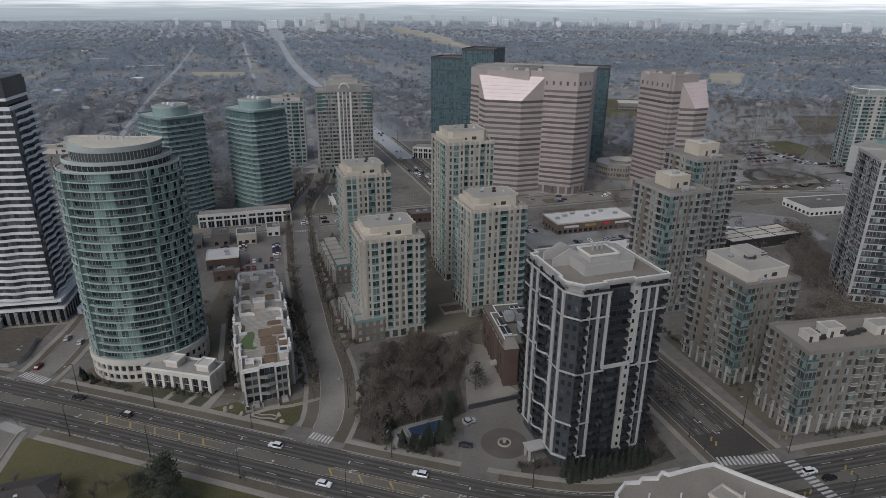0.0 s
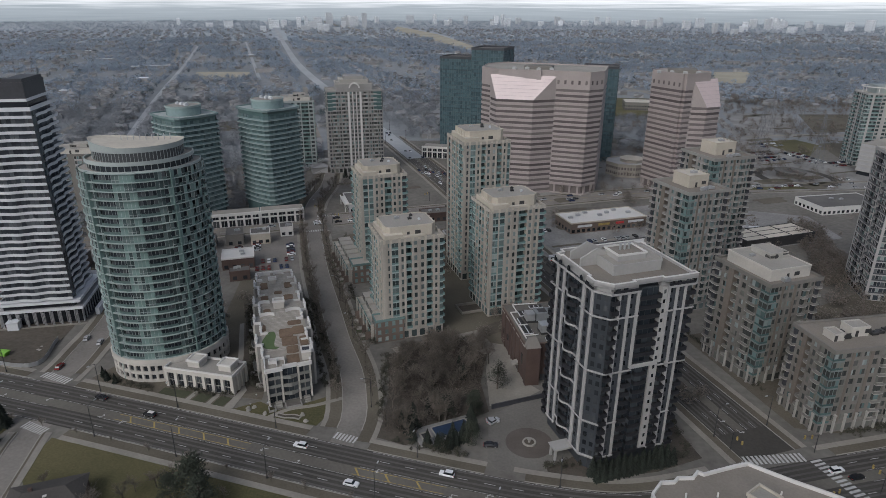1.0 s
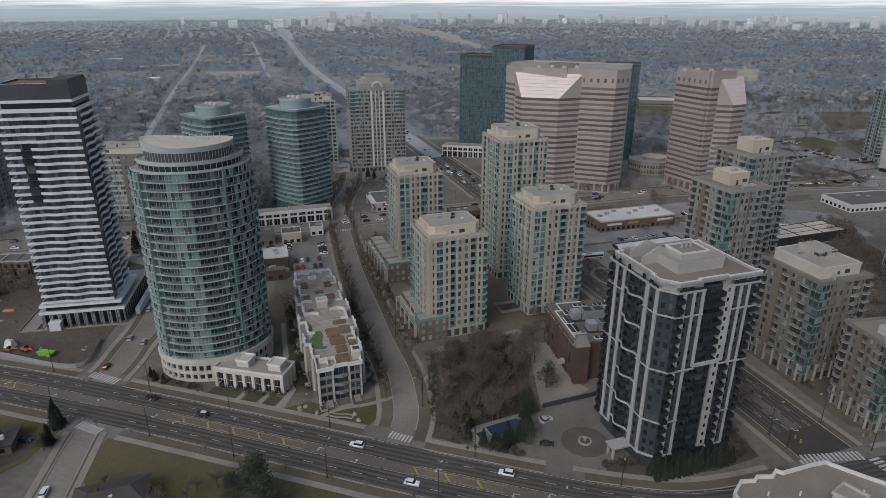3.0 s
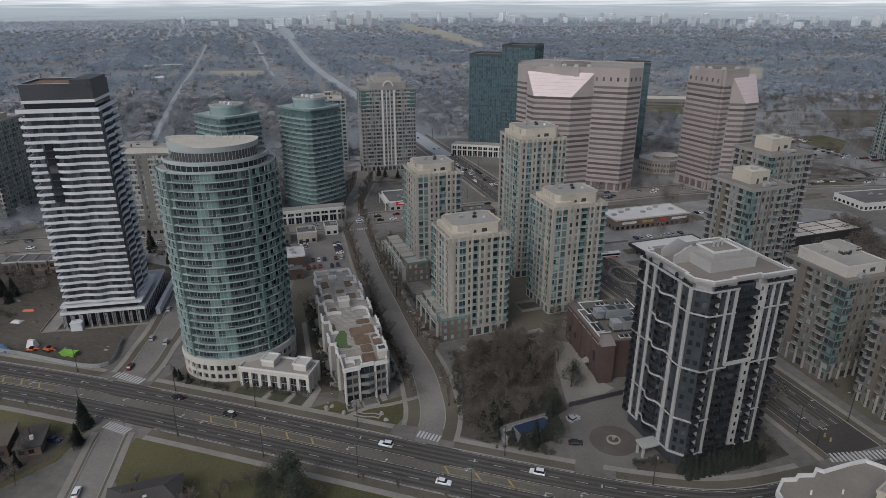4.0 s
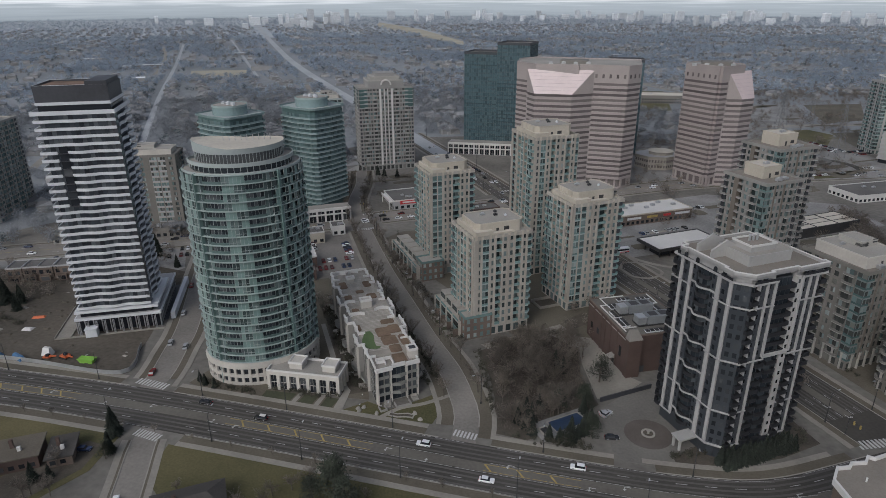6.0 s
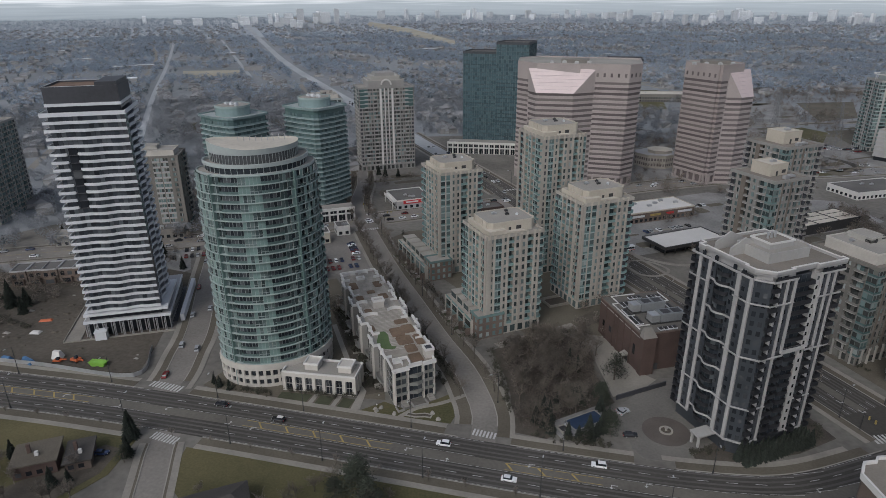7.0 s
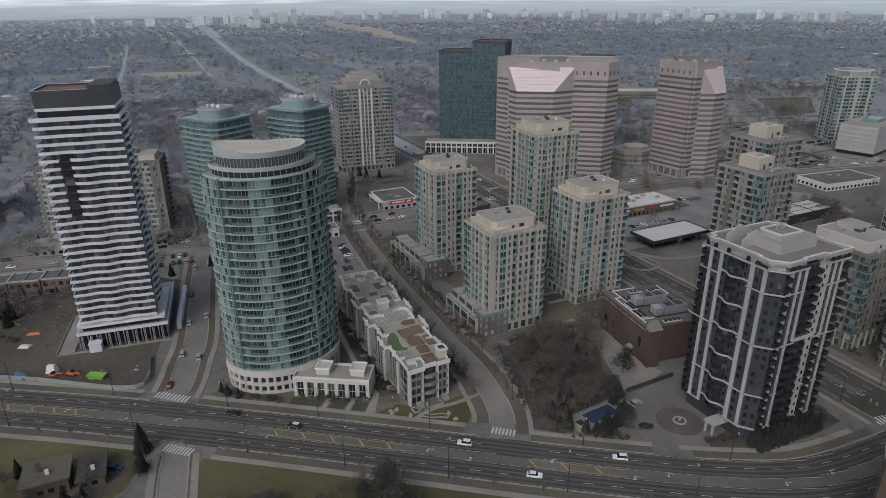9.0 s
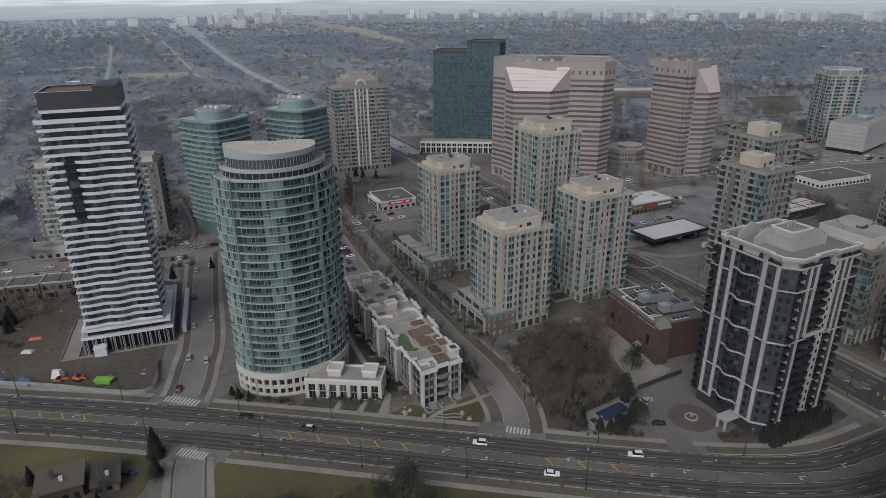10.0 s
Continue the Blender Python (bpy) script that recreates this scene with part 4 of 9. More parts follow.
# ---- towers ----
def cream_crown(W, D, H, rise, front, left):
    def make(root):
        penthouse(root, 2.2, W - 1.8, 3.0, D - 3.0, H - 0.1, H + rise, CREAM, GRAVEL, 1.6)
        rib = shared(("roof_rib", round(rise, 2)), lambda q: q.box(-0.3, 0.3, -0.35, 0, 0, rise + 0.25), [CREAM])
        for i in range(4):
            piece("roof_rib", rib, root, pose(2.2, 5.2 + i * (D - 10.4) / 3, H - 0.1, 0, 0, 270))
            piece("roof_rib", rib, root, pose(W - 1.8, 5.2 + i * (D - 10.4) / 3, H - 0.1, 0, 0, 90))
        part("roof_ledge", Shape().box(W * 0.2, W * 0.72, 0.9, 2.9, H - 0.1, H + 0.9, 0).box(W * 0.24, W * 0.68, 1.1, 2.7, H + 0.9, H + 1.0, 1), [CREAM, CREAM_ROOF], root)
        low = Shape().prism([(1.2, 1.0), (W * 0.35, 1.0), (W * 0.35, D - 1.5), (1.2, D - 1.5)], H - 0.1, H + rise * 0.45, 0, 1)
        part("penthouse_step", low, [CREAM, CREAM_ROOF], root)
        for x, y, w, m in ((0.55, 0.5, 1.4, METAL_DARK), (0.35, 0.6, 1.8, METAL), (0.7, 0.42, 0.9, WHITE_METAL), (0.62, 0.68, 1.2, METAL_DARK)):
            roof_unit(root, W * x, D * y, H + rise - 0.3, w, w * 0.7, 0.8, m)
        cap = shared(("pier_cap",), lambda q: q.box(-0.42, 0.42, -0.3, 0.3, 0, 1.5).box(-0.5, 0.5, -0.4, 0.35, 1.2, 1.5), [CREAM])
        for k, L, bays in ((0, W, front), (3, D, left), (1, D, left)):
            run, total = 0.0, sum(w for _, w in bays)
            for kind, w in bays:
                if kind in "PQ":
                    piece("pier_cap", cap, root, Side(k, W, D).matrix(L * (run + w / 2) / total, 0.1, H - 0.6))
                run += w
    return make


CREAM_FRONT = [("P", 1.3), ("W", 1.3), ("P", 0.5), ("G", 2.3), ("P", 0.9), ("W", 1.2), ("P", 0.6), ("R", 2.1), ("P", 0.6), ("W", 1.5), ("Q", 0.9), ("W", 1.5), ("P", 0.6), ("R", 2.3), ("P", 0.7), ("W", 1.2), ("Q", 0.5), ("G", 1.3)]
CREAM_LEFT = [("B", 1.9), ("G", 2.4), ("P", 0.5), ("R", 2.2), ("Q", 0.7), ("G", 1.7), ("P", 0.5), ("R", 2.2), ("P", 1.1), ("W", 1.3), ("R", 1.8), ("Q", 1.3)]
CREAM_FRONT2 = [("Q", 0.6), ("G", 2.0), ("P", 0.5), ("G", 1.8), ("P", 1.1), ("W", 1.3), ("Q", 0.9), ("W", 1.3), ("P", 0.6), ("R", 3.2), ("P", 0.6), ("W", 1.4), ("Q", 0.8), ("W", 1.4), ("P", 0.5), ("B", 2.0)]


def cream_tower(corner, turn, W, D, H, rise, front, left, loose, label):
    st = style(GLASS_TEAL, CREAM_WALL, TEAL_PANEL, SLAB_TEAL, TEAL_RAIL, 0.8, 0.95, loose > 0, pier=PINK_DULL, glass2=GLASS_PALE, mix=0.32)
    st["proud"] = 0.34
    return block_tower("cream_tower", label, corner, turn, W, D, H, 2.75, 4.0, {0: front, 1: left, 2: front, 3: left}, st, loose, cream_crown(W, D, H, rise, front, left), group="cream towers")


cream_tower((-88, 194), 36, 23, 20.5, 40, 4.3, CREAM_FRONT, CREAM_LEFT, 170, "cream precast apartment tower with teal glass bays")
cream_tower((-55.5, 225.5), 36, 23, 20, 45, 4.5, CREAM_FRONT2, CREAM_LEFT, 0, "cream precast apartment tower with pale penthouse")
cream_tower((-75.5, 257.5), 34, 21.5, 22, 63.5, 4.8, CREAM_FRONT, CREAM_LEFT[::-1], 0, "tall cream apartment tower with teal balconies")
cream_tower((-118.5, 246), 36, 20.5, 21, 48, 4.3, CREAM_FRONT2, CREAM_LEFT, 0, "cream and teal apartment tower with brick base")


def brick_podium(corner, turn, W, D, H, label):
    root = thing("brick_podium", label, "podium building", *corner, 0, turn, "brick podiums")
    s, w = Shape(), Shape()
    s.box(0, W, 0, D, 0, H, 0)
    s.rim(rect(-0.15, W + 0.15, -0.15, D + 0.15), 0.4, H - 0.3, H + 0.6, 2)
    for k in (0, 3, 1):
        sd = Side(k, W, D)
        n = max(2, int(sd.length / 2.6))
        for fl in range(int(H / 3)):
            for i in range(n):
                c = sd.length * (i + 0.5) / n
                sd.box(w, c - 0.6, c + 0.6, 0.0, 0.06, fl * 3 + 0.9, fl * 3 + 2.4)
                sd.box(s, c - 0.75, c + 0.75, 0.02, 0.14, fl * 3 + 0.72, fl * 3 + 0.88, 2)
    part("body", s, [BRICK_BROWN, GRAVEL_DARK, TEAL_PANEL], root)
    part("glazing", w, GLASS_PALE, root)["kind"] = "stuff"
    part("roof", Shape().box(0.3, W - 0.3, 0.3, D - 0.3, H, H + 0.08), GRAVEL, root)
    return root


brick_podium((-90.5, 191.5), 36, 11, 6, 9.0, "brown brick podium with teal coping")
brick_podium((-121, 238.5), 36, 10.5, 8, 9.0, "brown brick podium with teal coping")


def townhouse(x, y, turn, i):
    """A narrow glass-and-concrete townhouse with a stepped top and a porch."""
    root = thing("townhouse", "teal and cream townhouse with a stepped terrace", "townhouse", x, y, 0, turn, "townhouses along the street")
    s = Shape()
    s.box(0, 5.6, 0, 8, 0, 6.2, 0)
    s.box(0.4, 5.2, 2.2, 8, 6.2, 8.8, 0)
    s.box(-0.12, 0.25, -0.6, 8, 0, 7.0, 0)
    s.box(0.25, 5.6, -0.12, 0.1, 2.7, 3.2, 1)
    s.box(0.25, 5.6, -0.05, 0.05, 6.2, 7.1, 1)
    s.box(1.2, 3.0, -2.0, 0, 0, 0.5, 2)
    s.box(1.2, 3.0, -2.4, -2.0, 0, 0.25, 2)
    part("body", s, [CREAM_WALL, TEAL_RAIL, KERB], root)
    part("party_wall", Shape().box(5.4, 5.62, -2.2, 0.0, 0, 3.4), BRICK_BROWN, root)
    part("garden_wall", Shape().box(0.0, 1.1, -4.6, -4.4, 0, 0.7).box(3.1, 5.5, -4.6, -4.4, 0, 0.7), KERB, root)
    part("garden_bed", Shape().box(3.2, 5.4, -4.4, -0.2, 0, 0.22), GRASS_DARK, root)
    w = Shape()
    for z in (0.4, 3.3):
        w.box(0.35, 2.7, -0.08, 0.0, z, z + 2.25)
        w.box(2.85, 5.45, -0.08, 0.0, z, z + 2.25)
    w.box(0.6, 5.0, 2.1, 2.2, 6.5, 8.5)
    part("glazing", w, GLASS_TEAL, root)
    part("roof", Shape().box(0.4, 5.2, 2.2, 8, 8.8, 9.0), GRAVEL, root)
    return root


th = townhouse(-97, 198.5, 306, 0)
for k in range(1, 4):
    p = Vector((-97, 198.5)) + Vector((math.cos(radians(126)), math.sin(radians(126)))) * 6.1 * k
    copy_thing(th, pose(p.x, p.y, 0, 0, 0, 306))
for k in range(6):
    p = Vector((-127.5, 244.5)) + Vector((math.cos(radians(126)), math.sin(radians(126)))) * 6.1 * k
    copy_thing(th, pose(p.x, p.y, 0, 0, 0, 306))

# beige blocks with stacked rounded balconies
BEIGE_FRONT = [("G", 2.8), ("W", 1.7), ("Q", 0.6), ("W", 1.7), ("P", 0.5), ("W", 1.8), ("Q", 0.8), ("W", 1.7), ("P", 0.5), ("B", 2.6), ("P", 0.5), ("W", 1.7), ("B", 2.6)]
BEIGE_LEFT = [("B", 2.4), ("P", 0.6), ("W", 1.5), ("Q", 1.6), ("R", 1.9), ("P", 0.6), ("W", 1.6), ("P", 1.0), ("B", 2.8), ("P", 0.3), ("G", 2.2)]


def beige_crown(W, D, H, rise):
    def make(root):
        if rise < 0.5:
            for x, y, w, d, h in ((4, 5.5, 3.5, 4.5, 2.4), (11, 7, 6, 4.5, 3.2), (27, 6, 7, 5, 3.0), (38, 7, 5, 5, 2.6)):
                penthouse(root, x, x + w, y, y + d, H - 0.1, H + h, PALE_STONE, GRAVEL)
            for x, y in ((8.2, 6), (8.4, 9), (18, 6.5), (20.5, 7), (23.5, 8), (35.5, 6)):
                roof_unit(root, x, y, H, 2.2, 1.5, 1.0, METAL_DARK)
            return
        if H > 50:
            penthouse(root, W * 0.3, W * 0.78, D * 0.35, D * 0.8, H - 0.1, H + rise, CREAM, CREAM_ROOF)
            roof_unit(root, W * 0.4, 2.0, H)
            roof_unit(root, W * 0.6, 3.0, H, 3.0, 2.0, 1.0)
            roof_unit(root, W * 0.5, D * 0.5, H + rise - 0.3, 2.5, 1.6, 1.0)
            return
        penthouse(root, 2.4, W - 2.4, 3.0, D - 2.4, H - 0.1, H + rise, PALE_STONE, GRAVEL)
        penthouse(root, W * 0.45, W * 0.8, D * 0.45, D * 0.8, H + rise - 0.3, H + rise + 1.8, BEIGE_LIGHT, GRAVEL)
        roof_unit(root, W * 0.3, 1.0, H)
        roof_unit(root, W * 0.45, D * 0.45, H + rise - 0.3, 3.5, 2.2, 1.2, METAL_DARK)
        roof_unit(root, W * 0.25, D * 0.6, H + rise - 0.3, 1.6, 1.2, 0.8)
    return make


def base_columns(root, W, D):
    """Pale columns that carry the first balconies."""
    me = shared(("base_column",), lambda s: s.box(-0.25, 0.25, -0.7, -0.1, 0, 6.2).box(-0.35, 0.35, -0.8, 0.0, 5.9, 6.4), [BEIGE_LIGHT])
    for k in (0, 3):
        sd = Side(k, W, D)
        n = int(sd.length / 3.4)
        for i in range(n):
            piece("base_column", me, root, sd.matrix(sd.length * (i + 0.5) / n, 0, 0))


def beige_tower(corner, turn, W, D, H, rise, front, left, objects, label):
    st = style(GLASS_GREY, BEIGE, TEAL_DEEP, BEIGE_LIGHT, RAIL_PALE, 1.15, 0.85, objects, 0.2, pier=BEIGE_BROWN, glass2=GLASS_PALE, mix=0.22, trim=TEAL_DIM)
    # The farther pair takes concrete paled by painted haze.
    if not objects:
        st.update(wall=BEIGE_HAZED, slab=STONE_PALE, rail=BEIGE_HAZED, glass=GLASS_TEAL, panel=TEAL_PANEL)
    root = block_tower("beige_tower", label, corner, turn, W, D, H, 2.8, 3.6, {0: front, 1: left, 2: front, 3: left}, st, 0, beige_crown(W, D, H, rise), group="beige towers", roof=GRAVEL_TAN)
    if objects:
        base_columns(root, W, D)
    return root


beige_tower((40.5, 203.5), 35, 21, 25, 36.5, 4.0, BEIGE_FRONT, BEIGE_LEFT, True, "beige concrete apartment block with rounded balconies")
beige_tower((55.0, 180.6), 27, 50, 17, 28, 0.0, BEIGE_FRONT + [("P", 0.8), ("B", 3), ("W", 2.2), ("P", 1), ("G", 2.4), ("B", 3), ("P", 1), ("W", 2.2), ("B", 3)], BEIGE_LEFT, True, "long low beige apartment block with wide flat roof")
beige_tower((16.5, 250.5), 36, 19.5, 22, 51.5, 5.0, BEIGE_FRONT, BEIGE_LEFT, False, "beige apartment tower with pale penthouse")
beige_tower((28, 287), 35, 22, 22, 57.5, 5.5, BEIGE_FRONT, BEIGE_LEFT, False, "tall beige apartment tower with pale penthouse")


# black and white tower
def slate_bays(root, rest, side, bays, z0, f0, f1, fh, loose):
    """Fills one side between two floors. Q stone pier, V slate strip with a window each floor, K small balconies, R deep recess with
    full-width balconies, N left open for the corner bay, M slate wall with narrower balconies, T stone strip with small windows, C bowed balconies. Returns the bays' edges."""
    scale = side.length / sum(w for _, w in bays)
    low, high = z0 + f0 * fh, z0 + f1 * fh
    s, edges = 0.0, []
    for kind, w in bays:
        a, b = s, s + w * scale
        s = b
        mid, w = (a + b) / 2, b - a
        edges.append((a, b))
        if kind == "N":
            continue
        if kind == "Q":
            part("pier", side.box(Shape(), a, b, -0.5, 0.36, low, high), STONE_PALE, root)
            continue
        deep = {"V": -0.02, "K": 0.75, "R": 1.4, "M": 0.5, "T": -0.12, "C": 0.45}[kind]
        part("bay_wall", side.box(Shape(), a, b, -2.2, -deep, low, high), GREY_STONE if kind == "T" else SLATE, root)
        for f in range(f0, f1):
            z = z0 + f * fh
            if kind == "V":
                wins = [(mid - w * 0.34, mid - w * 0.02, 0.9, 2.1)]
                side.box(rest, a + 0.05, b - 0.05, 0.02, 0.05, z - 0.06, z + 0.06, 2)
            elif kind == "T":
                wins = [(mid - 0.32, mid + 0.32, 0.95, 2.0)]
            elif kind == "K":
                wins = [(mid - w * 0.3, mid + w * 0.3, 0.12, 2.2)]
            else:
                n = max(2, int(w / 1.5))
                wins = [(a + w * i / n + 0.08, a + w * (i + 1) / n - 0.08, 0.12, 2.3) for i in range(n)]
            for p, q, h0, h1 in wins:
                if loose and kind in "VT":
                    me = shared(("window", round(q - p, 2), round(h1 - h0, 2), "slate"), lambda m: m.box(-(q - p) / 2, (q - p) / 2, -0.03, 0.03, 0, h1 - h0), [GLASS_DARK])
                    piece("window", me, root, side.matrix((p + q) / 2, -deep + 0.02, z + h0))
                else:
                    side.box(rest, p, q, -deep, -deep + 0.04, z + h0, z + h1, 1)
            if kind in "KRMC":
                wide = {"K": w - 0.15, "R": w - 0.05, "M": w * 0.62, "C": w * 0.8}[kind]
                out = {"K": 1.75, "R": 1.7, "M": 1.5, "C": 1.75}[kind]
                me = balcony_shape(wide, out, SLATE_SLAB, DARK_RAIL, 1.05, {"C": 1.0, "M": 0.35}.get(kind, 0.0))
                piece("balcony", me, root, side.matrix(mid, -deep, z))
    return edges


def black_white_tower():
    W, D, H, fh = 26.9, 24.5, 56.0, 2.72
    root = thing("black_white_tower", "dark glass tower framed by white piers and cornices", "tower block", -9.6, 142.3, 0, 35)
    body, rest = Shape(), Shape()
    floors, half = 18, 10
    base = H - 2.2 - floors * fh
    body.box(2.2, W - 2.2, 2.2, D - 2.2, 0, H - 0.5, 0)
    upper = [("N", 2.5), ("K", 2.1), ("Q", 0.55), ("V", 1.9), ("Q", 0.7), ("V", 1.8), ("Q", 0.8), ("R", 6.4), ("T", 1.5), ("Q", 0.7), ("V", 1.7), ("Q", 0.7), ("V", 1.7), ("Q", 0.6), ("K", 2.2)]
    lower = [("N", 2.5), ("K", 2.1), ("Q", 0.55), ("V", 1.9), ("Q", 0.7), ("K", 2.6), ("M", 5.7), ("T", 2.2), ("K", 2.4), ("Q", 0.7), ("V", 1.7), ("Q", 0.6), ("K", 2.2)]
    left = [("K", 1.8), ("Q", 0.8), ("V", 2.0), ("Q", 0.8), ("V", 1.3), ("C", 4.2), ("V", 1.6), ("Q", 1.0), ("V", 2.2), ("Q", 0.8), ("N", 2.6)]
    for k in (0, 2):
        slate_bays(root, rest, Side(k, W, D), lower, base, 0, half, fh, k == 0)
        span = slate_bays(root, rest, Side(k, W, D), upper, base, half, floors, fh, k == 0)[7]
    edges = slate_bays(root, rest, Side(3, W, D), left, base, 0, floors, fh, True)
    slate_bays(root, rest, Side(1, W, D), left[::-1], base, 0, floors, fh, False)
    # glazed bay across the near corner
    ca, cb = Vector((-0.02, 3.2)), Vector((2.75, -0.02))
    run = (cb - ca).normalized()
    lean = math.degrees(math.atan2(run.y, run.x))
    part("bay_wall", Shape().prism([ca[:], cb[:], (3.2, 2.4), (2.4, 3.4)], base, base + floors * fh), SLATE, root)
    for f in range(floors):
        for t in (0.28, 0.72):
            p = ca.lerp(cb, t)
            me = shared(("window", "corner bay"), lambda m: m.box(-0.5, 0.5, -0.03, 0.03, 0, 1.4), [GLASS_DARK])
            piece("window", me, root, pose(p.x, p.y, base + f * fh + 0.7, 0, 0, lean))
    # top storey in pale stone, open over the deep recess; plinth storey
    zt = base + floors * fh
    body.prism([(3.0, 0.7), (span[0], 0.7), (span[0], D - 0.7), (0.7, D - 0.7), (0.7, 3.4)], zt - 0.3, H - 0.4, 3).box(span[1], W - 0.7, 0.7, D - 0.7, zt - 0.3, H - 0.4, 3)
    body.box(span[0], span[1], 2.2, D - 2.2, zt - 0.3, H - 0.4, 1)
    body.prism([(3.4, 1.0), (W - 1.0, 1.0), (W - 1.0, D - 1.0), (1.0, D - 1.0), (1.0, 3.8)], 0, base, 1)
    part("body", body, [DARK_PANEL, SLATE, SLATE, STONE_PALE, GREY_STONE], root)
    part("glazing", rest, [GLASS_DARK, GLASS_BLUE, DARK_PANEL, DARK_RAIL], root)["kind"] = "stuff"
    # white cornice lines
    lines = ((base - 0.1, 0.4), (base + fh * 4, 0.26), (base + fh * 9.7, 0.3), (base + fh * 15.5, 0.26), (zt - 0.2, 0.5))
    for z, h in lines:
        for k in range(4):
            sd = Side(k, W, D)
            for a, b in (((2.9 if k == 0 else 0.0, span[0]), (span[1] + 1.6, W)) if k in (0, 2) else ((0.0, edges[3][1]), (edges[7][0], D - 3.2)) if k == 3 and z < zt - 1 else ((0.0, D - 3.2 if k == 3 else D),)):
                c = sd.box(Shape(), a - 0.4, b + 0.38 if b == sd.length else b, 0.3, 0.62, z, z + h)
                sd.box(c, a - 0.3, b + 0.25 if b == sd.length else b, 0.25, 0.48, z - 0.18, z)
                part("cornice", c, STONE_PALE, root)
        n = Vector((run.y, -run.x))
        part("cornice", Shape().prism([(ca + n * 0.6 - run * 0.3)[:], (cb + n * 0.6 + run * 0.3)[:], cb[:], ca[:]], z, z + h), STONE_PALE, root)
    for k, runs in ((0, ((2.9, span[0]), (span[1] + 1.6, W))), (3, ((edges[8][0], D - 3.2),)), (1, ((0, 8.0),))):
        for a, b in runs:
            part("terrace_rail", Side(k, W, D).box(Shape(), a, b, 0.48, 0.56, zt + 0.3, zt + 1.0), DARK_RAIL, root)
    for k in (0, 2):
        part("bridge_band", Side(k, W, D).box(Shape(), span[0] - 0.7, span[1] + 1.0, -0.3, 0.75, base + fh * half - 0.2, base + fh * half + 0.75), STONE_PALE, root)
    for k, spots in ((0, (4.2, 6.4, 19.8, 22.0, 24.6)), (3, (1.2, 4.0, 8.5, 15.0, 18.2)), (1, (3, 8, 13, 18))):
        sd = Side(k, W, D)
        for s in spots:
            arch = Shape()
            z = base + floors * fh + 0.2
            pts = [(-0.6, 0), (0.6, 0)] + [(0.6 * math.cos(radians(a)), 1.0 + 0.6 * math.sin(radians(a))) for a in range(0, 181, 30)]
            arch.v = [(x, -0.55, y) for x, y in pts] + [(x, -0.40, y) for x, y in pts]
            n = len(pts)
            arch.f = [tuple(range(n)), tuple(range(2 * n - 1, n - 1, -1))] + [(i, n + i, n + (i + 1) % n, (i + 1) % n) for i in range(n)]
            arch.m = [0] * len(arch.f)
            ob = part("arched_window", arch, GLASS_DARK, root)
            ob.matrix_local = sd.matrix(s, -0.1, z)
    # pale wavy bands that tie the bowed balconies to the piers
    wa, wb = edges[4][0], edges[6][1]
    wide = wb - wa
    def wave_band(s):
        line = [(-wide / 2 + wide * i / 24, -0.4 - 1.35 * max(0.0, math.cos(math.pi * (i - 11.6) / 15)) ** 1.3 if abs(i - 11.6) < 7.5 else -0.4) for i in range(25)]
        for p, q in zip(line, line[1:]):
            s.prism([p, q, (q[0], q[1] + 0.3), (p[0], p[1] + 0.3)], -0.12, 0.36)
    wave = shared(("wave_rim", round(wide, 2)), wave_band, [STONE_PALE])
    for f in (1, 4, 7, 10, 13, 16):
        piece("wave_rim", wave, root, Side(3, W, D).matrix((wa + wb) / 2, 0, base + f * fh))
    # stepped parapet
    top = Shape()
    outline = [(2.9, -0.5), (9.0, -0.5), (9.0, 0.3), (17.2, 0.3), (17.2, -0.5), (W + 0.5, -0.5), (W + 0.5, 1.2), (W - 0.3, 1.2), (W - 0.3, D - 1.4), (W - 1.6, D - 1.4), (W - 1.6, D + 0.3), (1.6, D + 0.3), (1.6, D - 1.6), (-0.5, D - 1.6),
               (-0.5, D - 4.0), (0.2, D - 4.0), (0.2, 6.5), (-0.5, 6.5), (-0.5, 3.2)]
    top.prism(outline, H - 0.5, H - 0.1, 0, 1)
    top.rim(outline, 0.35, H - 0.7, H + 0.6, 0)
    part("roof", top, [STONE_PALE, GRAVEL_TAN], root)
    part("parapet_cap", Shape().rim(shrink(outline, -0.08), 0.5, H + 0.6, H + 0.75), WHITE, root)
    mech = Shape()
    mech.prism([(6.4, 5.6), (20.5, 5.6), (22.0, 8.0), (22.0, 16.5), (6.4, 16.5)], H - 0.1, H + 2.4, 0, 1)
    mech.rim([(6.3, 5.5), (20.6, 5.5), (22.1, 8.0), (22.1, 16.6), (6.3, 16.6)], 0.25, H + 2.2, H + 2.75, 0)
    part("penthouse", mech, [GREY_STONE, GRAVEL], root, "grey mechanical penthouse")
    inner = Shape().box(9.2, 17.4, 8.2, 14.8, H + 2.4, H + 4.0, 0).box(9.5, 17.1, 8.5, 14.5, H + 4.0, H + 4.05, 1)
    part("plant_room", inner, [GREY_STONE, GRAVEL_TAN], root)
    part("plant_room_cap", Shape().rim(rect(9.0, 17.6, 8.0, 15.0), 0.3, H + 3.9, H + 4.4), WHITE, root)
    gx, gy = 1.6, 14.0
    prof = [(0, 0), (9.6, 0), (9.6, 2.2), (4.8, 4.6), (0, 2.2)]
    n = len(prof)
